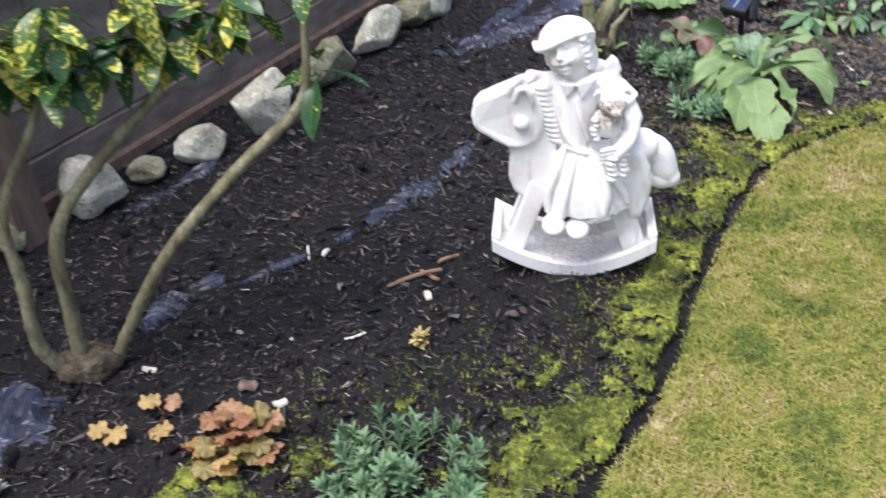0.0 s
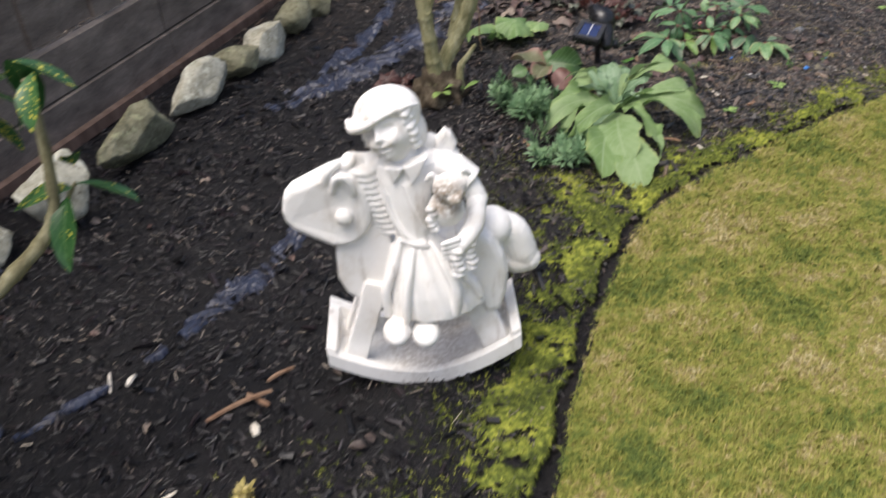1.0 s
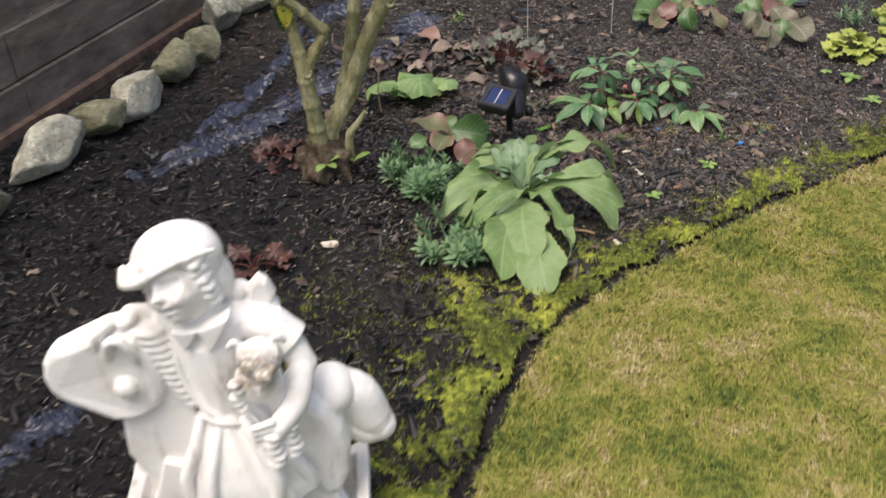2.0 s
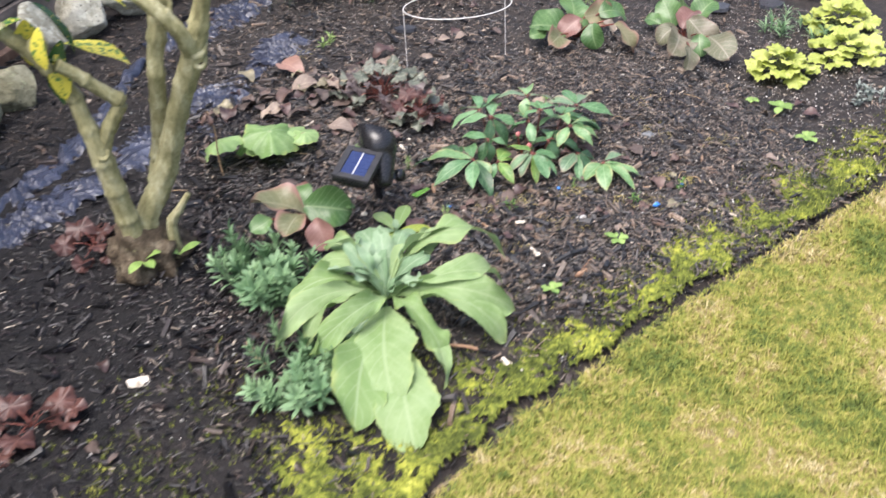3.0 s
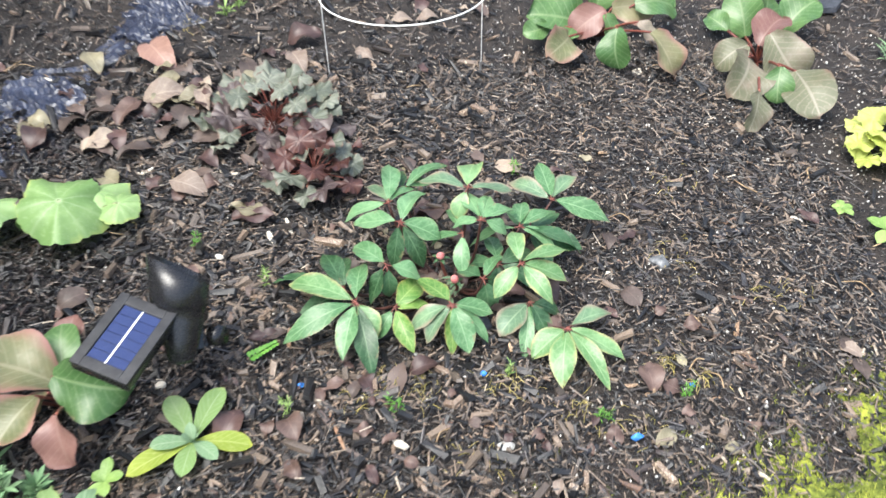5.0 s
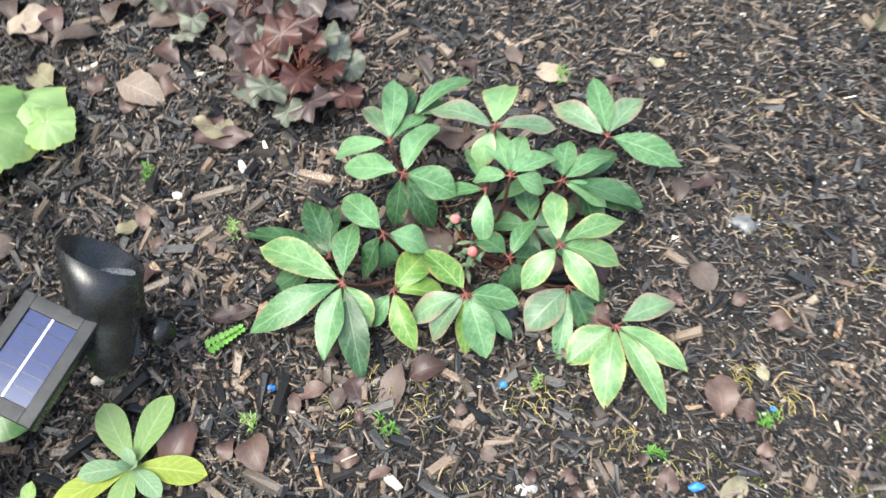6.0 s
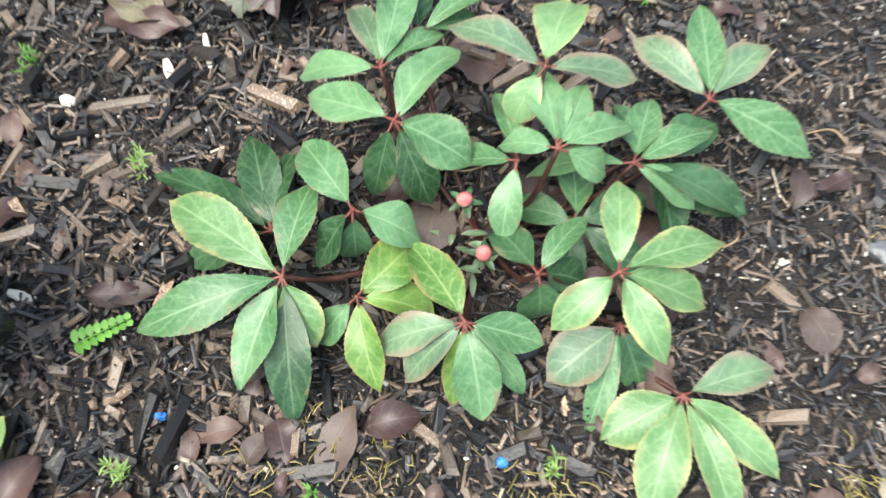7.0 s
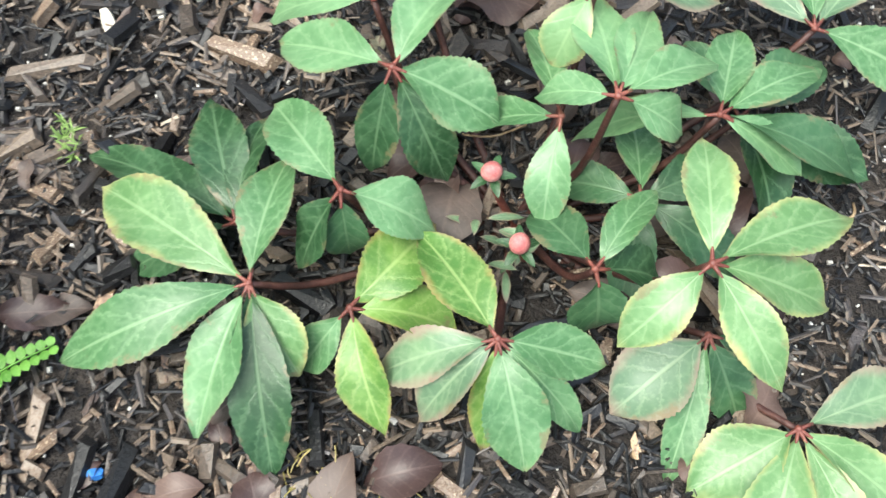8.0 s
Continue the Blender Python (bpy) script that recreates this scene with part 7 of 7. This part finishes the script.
def fallen(x, y, size, turn, tone, seed, up=0.006):
    rnd = random.Random(seed)
    m = Matrix.Translation((x, y, level(x, y) + up)) @ Matrix.Rotation(radians(turn), 4, "Z") @ Matrix.Rotation(radians(rnd.uniform(-14, 8)), 4, "Y") @ Matrix.Rotation(radians(rnd.uniform(-22, 22)), 4, "X") @ Matrix.Scale(size / 0.05, 4) @ Matrix.Translation((-0.025, 0, 0.003))
    solo("fallen_leaf", FALLEN_MESH[tone][seed % 5], None, m, TONES[tone] + " dry fallen leaf lying on the mulch", "leaf", "fallen leaves")


for k, (x, y, s, a, t) in enumerate(((1.02, 3.565, 0.082, -28, 1), (1.04, 3.36, 0.04, 100, 2), (1.165, 3.21, 0.05, 10, 3), (1.41, 3.12, 0.052, 15, 3), (1.37, 3.10, 0.065, 75, 0), (1.32, 3.10, 0.045, 110, 3))):
    fallen(x, y, s, a, t, k)
for k, (x, y, s, a, t) in enumerate(((1.75, 3.36, 0.05, 80, 0), (1.79, 3.365, 0.045, 30, 3), (1.61, 3.56, 0.055, -40, 1), (1.045, 3.60, 0.05, -30, 0), (0.955, 3.585, 0.045, 80, 3), (1.25, 3.09, 0.032, 100, 2))):
    fallen(x, y, s, a, t, k + 6)
for k, (x, y, s, a, t) in enumerate(((1.76, 3.22, 0.05, -60, 0), (1.745, 3.07, 0.055, 95, 2), (1.12, 3.045, 0.07, 60, 3), (1.06, 3.27, 0.05, 20, 3), (0.89, 3.79, 0.09, 60, 2), (0.96, 3.83, 0.1, 10, 1))):
    fallen(x, y, s, a, t, k + 12)
for k, (x, y, s, a, t) in enumerate(((0.85, 3.70, 0.085, 15, 1), (1.05, 3.70, 0.07, 20, 0), (1.45, 4.10, 0.055, 10, 1), (1.51, 4.10, 0.055, 0, 1), (0.78, 3.78, 0.07, 50, 0), (1.36, 3.96, 0.05, -40, 1))):
    fallen(x, y, s, a, t, k + 18)
for k, (x, y, s, a, t) in enumerate(((0.93, 3.98, 0.125, -60, 4), (0.85, 3.33, 0.06, 30, 0), (0.92, 3.66, 0.08, 20, 0), (1.0, 3.76, 0.08, 80, 0), (1.09, 3.74, 0.08, 130, 3), (1.18, 3.21, 0.045, 10, 0))):
    fallen(x, y, s, a, t, k + 24)
for k, (x, y, s, a, t) in enumerate(((1.573, 3.298, 0.06, 40, 0), (1.424, 3.315, 0.05, 100, 2), (1.454, 3.462, 0.07, -20, 2), (1.306, 3.350, 0.045, -30, 0), (1.509, 3.332, 0.05, 70, 3))):
    fallen(x, y, s, a, t, k + 30)
# Extra dead leaves under the hellebore; their dark colour stands in for shade.
_rnd = random.Random(40)
for k in range(18):
    fallen(1.50 + _rnd.uniform(-0.11, 0.13), 3.29 + _rnd.uniform(-0.08, 0.11), _rnd.uniform(0.04, 0.07), _rnd.uniform(0, 360), 3 if k % 3 else 0, 700 + k, _rnd.uniform(0.008, 0.018))
_rnd = random.Random(91)
for k in range(46):
    a, r = _rnd.uniform(0, 360), abs(_rnd.gauss(0, 0.16))
    fallen(1.02 + r * math.cos(radians(a)) * 1.5, 3.82 + r * math.sin(radians(a)), _rnd.uniform(0.045, 0.085), _rnd.uniform(0, 360), _rnd.choice((0, 0, 0, 5, 5, 3, 3, 1)), 100 + k, _rnd.uniform(0.004, 0.016))
for k in range(130):
    x, y = _rnd.uniform(0.2, 3.4), _rnd.uniform(2.5, 5.0)
    if from_edge([(x, y)])[0] < -0.08:
        fallen(x, y, _rnd.uniform(0.025, 0.055), _rnd.uniform(0, 360), _rnd.choice((0, 0, 3, 3, 2, 1)), 200 + k, _rnd.uniform(0.004, 0.008))
for k in range(70):
    x, y = _rnd.uniform(1.0, 1.85), _rnd.uniform(2.92, 3.2) if k % 3 else _rnd.uniform(3.3, 3.6)
    if from_edge([(x, y)])[0] < -0.12:
        fallen(x, y, _rnd.uniform(0.018, 0.045), _rnd.uniform(0, 360), _rnd.choice((0, 3, 3, 2, 2, 5)), 500 + k, _rnd.uniform(0.004, 0.010))
for k in range(26):
    x, y = _rnd.uniform(-0.9, 0.5), _rnd.uniform(1.1, 2.9)
    if from_edge([(x, y)])[0] < -0.05:
        fallen(x, y, _rnd.uniform(0.02, 0.045), _rnd.uniform(0, 360), _rnd.choice((0, 3, 2, 1)), 400 + k)


def sliver(name, x, y, length, width, turn, material, label, category, group, seed):
    rnd = random.Random(seed)
    bm = bmesh.new()
    n = 6
    rows = []
    for i in range(n + 1):
        t = i / n
        w = width / 2 * (0.35 + 0.65 * math.sin(math.pi * (0.12 + 0.76 * t))) * rnd.uniform(0.85, 1.1)
        z = 0.004 * math.sin(3 * t + seed)
        px = length * (t - 0.5)
        py = 0.06 * length * math.sin(2.2 * t + seed)
        rows.append([bm.verts.new((px, py + u * w, z + h)) for u, h in ((-1, 0), (1, 0), (0.8, min(width * 0.35, 0.0045)), (-0.7, min(width * 0.4, 0.005)))])
    for a, b in zip(rows, rows[1:]):
        for k in range(4):
            bm.faces.new((a[k], b[k], b[(k + 1) % 4], a[(k + 1) % 4]))
    bm.faces.new(rows[0])
    bm.faces.new(rows[-1][::-1])
    solo(name, bm, material, pose(x, y, level(x, y) + 0.006, 0, rnd.uniform(-6, 6), turn), label, category, group, smooth=False)


for k, (x, y, L, w, a) in enumerate(((-0.065, 1.715, 0.145, 0.012, 21), (0.015, 1.805, 0.07, 0.011, 45), (-0.03, 1.735, 0.06, 0.012, -30), (1.445, 2.78, 0.085, 0.016, 50), (0.725, 2.70, 0.10, 0.014, -70), (1.275, 3.02, 0.09, 0.005, -80), (1.12, 2.60, 0.07, 0.008, -30))):
    sliver("wood_splinter", x, y, L, w, a, M_WOOD, "split sliver of reddish raw wood on the mulch", "wood", "wood splinters", k)
for k, (x, y, L, w, a) in enumerate(((1.085, 3.392, 0.016, 0.012, 20), (1.17, 3.43, 0.028, 0.012, -60), (1.09, 3.60, 0.035, 0.009, -20), (0.935, 3.62, 0.032, 0.007, 0), (1.20, 3.46, 0.035, 0.008, 100), (1.012, 3.13, 0.016, 0.012, 0), (-0.03, 1.64, 0.03, 0.02, -70), (-0.65, 1.41, 0.03, 0.02, 10), (-0.33, 1.30, 0.03, 0.025, 30))):
    sliver("pale_chip", x, y, L, w, a, M_PALE, "pale bleached chip of wood on the mulch", "wood", "pale chips", k + 20)
for k, (x, y, L, w, a) in enumerate(((0.49, 2.69, 0.04, 0.032, 20), (1.205, 2.53, 0.055, 0.016, -60), (1.36, 2.995, 0.045, 0.012, -55), (-0.36, 1.86, 0.06, 0.008, 95), (-0.31, 1.85, 0.03, 0.015, 60), (0.69, 3.95, 0.02, 0.012, 0), (1.09, 3.20, 0.02, 0.01, 0), (1.37, 2.87, 0.045, 0.012, -60), (-0.19, 1.5, 0.05, 0.008, 10))):
    sliver("pale_chip", x, y, L, w, a, M_PALE, "pale bleached chip of wood on the mulch", "wood", "pale chips", k + 40)


M_GLASSY = surface("grey translucent knob", (0.06, 0.062, 0.065), (0.12, 0.125, 0.13), (0.2, 0.205, 0.21), 60, 300, 0.3)


def pellet(x, y, size, seed):
    bm = rock_mesh(seed + 60, 7)
    solo("blue_pellet", bm, M_BLUE, Matrix.Translation((x, y, level(x, y) + size * 0.5 + 0.003)) @ Matrix.Diagonal((size * 0.48, size * 0.36, size * 0.32, 1)), "small bright blue pellet on the mulch", "pellet", "blue pellets")


for k, (x, y, s) in enumerate(((1.222, 3.11, 0.012), (1.496, 3.092, 0.013), (1.70, 2.962, 0.02), (1.81, 3.05, 0.011), (0.49, 4.13, 0.014))):
    pellet(x, y, s, k)
for k, (x, y, s, mt, lb) in enumerate(((1.512, 2.973, 0.014, M_PEBBLE, "round pale grey pebble on the mulch"), (1.828, 3.30, 0.019, M_GLASSY, "grey knob-like stone in the soil"), (1.195, 3.87, 0.013, M_PALE, "small round white stone"), (1.985, 3.505, 0.010, M_PALE, "small white stone in the soil"), (1.735, 3.283, 0.008, M_PALE, "small white stone in the soil"), (2.09, 3.367, 0.009, M_PALE, "small white stone in the soil"), (1.93, 3.84, 0.012, M_PALE, "small white stone in the soil"), (1.50, 3.2, 0.03, M_SLATE, "dark wet pebble under the hellebore"))):
    solo("pebble", rock_mesh(80 + k, 8), mt, Matrix.Translation((x, y, level(x, y) + s * 0.3)) @ Matrix.Diagonal((s, s * 0.85, s * 0.6, 1)), lb, "pebble", "pebbles")


def wiry(points, r, material, label, seed):
    solo("twig", tube(points, [r] * len(points), 6, 0.2, seed), material, Matrix.Identity(4), label, "twig", "twigs on the bed")


_rnd = random.Random(17)
for k in range(34):
    x, y, a, L = _rnd.uniform(0.5, 2.3), _rnd.uniform(2.75, 4.1), _rnd.uniform(0, 6.28), _rnd.uniform(0.02, 0.06)
    z = level(x, y) + 0.008
    wiry([(x, y, z), (x + math.cos(a) * L / 2, y + math.sin(a) * L / 2, z + 0.006), (x + math.cos(a + 0.4) * L, y + math.sin(a + 0.4) * L, z - 0.002)], _rnd.uniform(0.0006, 0.0014), M_DRY, "thin dry twig on the mulch", k)

def make_straw():
    """Wisps of dry yellow moss and rootlets caught in the mulch."""
    r = np.random.RandomState(77)
    verts, faces = [], []
    for x, y, n, w in ((1.403, 3.078, 34, 0.035), (1.52, 3.077, 40, 0.04), (1.355, 3.106, 22, 0.03), (1.782, 3.101, 30, 0.03), (1.828, 3.055, 26, 0.03), (1.312, 3.07, 16, 0.03), (1.62, 3.02, 24, 0.04), (1.46, 2.96, 24, 0.05), (1.86, 3.3, 22, 0.05), (1.9, 3.48, 20, 0.05), (1.3, 2.9, 24, 0.05), (1.7, 2.98, 22, 0.04), (0.98, 4.12, 18, 0.05), (1.15, 2.8, 30, 0.05), (1.22, 2.74, 30, 0.05), (2.0, 3.2, 26, 0.06)):
        for _ in range(n):
            px, py, a, c = x + r.normal(0, w * 0.5), y + r.normal(0, w * 0.4), r.uniform(0, 6.283), r.normal(0, 9)
            L, z, wd = r.uniform(0.006, 0.022), level(x, y) + r.uniform(0.004, 0.010), r.uniform(0.0003, 0.0006)
            b = len(verts)
            for k in range(6):
                h = z + 0.006 * math.sin(math.pi * k / 5) * r.uniform(0.5, 1)
                verts += [(px + wd * math.sin(a), py - wd * math.cos(a), h), (px - wd * math.sin(a), py + wd * math.cos(a), h), (px, py, h + wd * 1.4)]
                px, py, a = px + L / 5 * math.cos(a), py + L / 5 * math.sin(a), a + c * L
            for k in range(5):
                i = b + 3 * k
                faces += [(i, i + 3, i + 5, i + 2), (i + 1, i + 2, i + 5, i + 4)]
    heap("dry_moss_wisps", np.array(verts), np.array(faces), M_STRAW, "wisps of dry yellow moss and rootlets in the mulch", "moss")


make_straw()


# larger bark chips lying on top, nearest the hellebore
_rnd = random.Random(5)
CHIP_MESH = []
for k in range(12):
    bm = bmesh.new()
    vs = [bm.verts.new((x * 1.0, y * _rnd.uniform(0.22, 0.42), z * _rnd.uniform(0.1, 0.2))) for x, y, z in CHIP]
    for v in vs:
        v.co += Vector((_rnd.uniform(-0.2, 0.2), _rnd.uniform(-0.09, 0.09), _rnd.uniform(-0.03, 0.03)))
    for q in CHIP_F:
        bm.faces.new([vs[i] for i in q])
    bmesh.ops.subdivide_edges(bm, edges=[e for e in bm.edges if e.calc_length() > 0.6], cuts=1)
    CHIP_MESH.append(mesh_of(bm, "bark_chip", M_CHIP_ONE, False))
for k in range(290):
    x, y = _rnd.uniform(0.85, 2.0), _rnd.uniform(2.85, 3.65)
    if from_edge([(x, y)])[0] > -0.16:
        continue
    L = _rnd.uniform(0.016, 0.038)
    part("bark_chip", CHIP_MESH[k % 12], None, ground, "", Matrix.Translation((x, y, level(x, y) + 0.005)) @ Matrix.Rotation(_rnd.uniform(0, 6.28), 4, "Z") @ Matrix.Rotation(_rnd.uniform(-0.25, 0.25), 4, "Y") @ Matrix.Scale(L, 4))
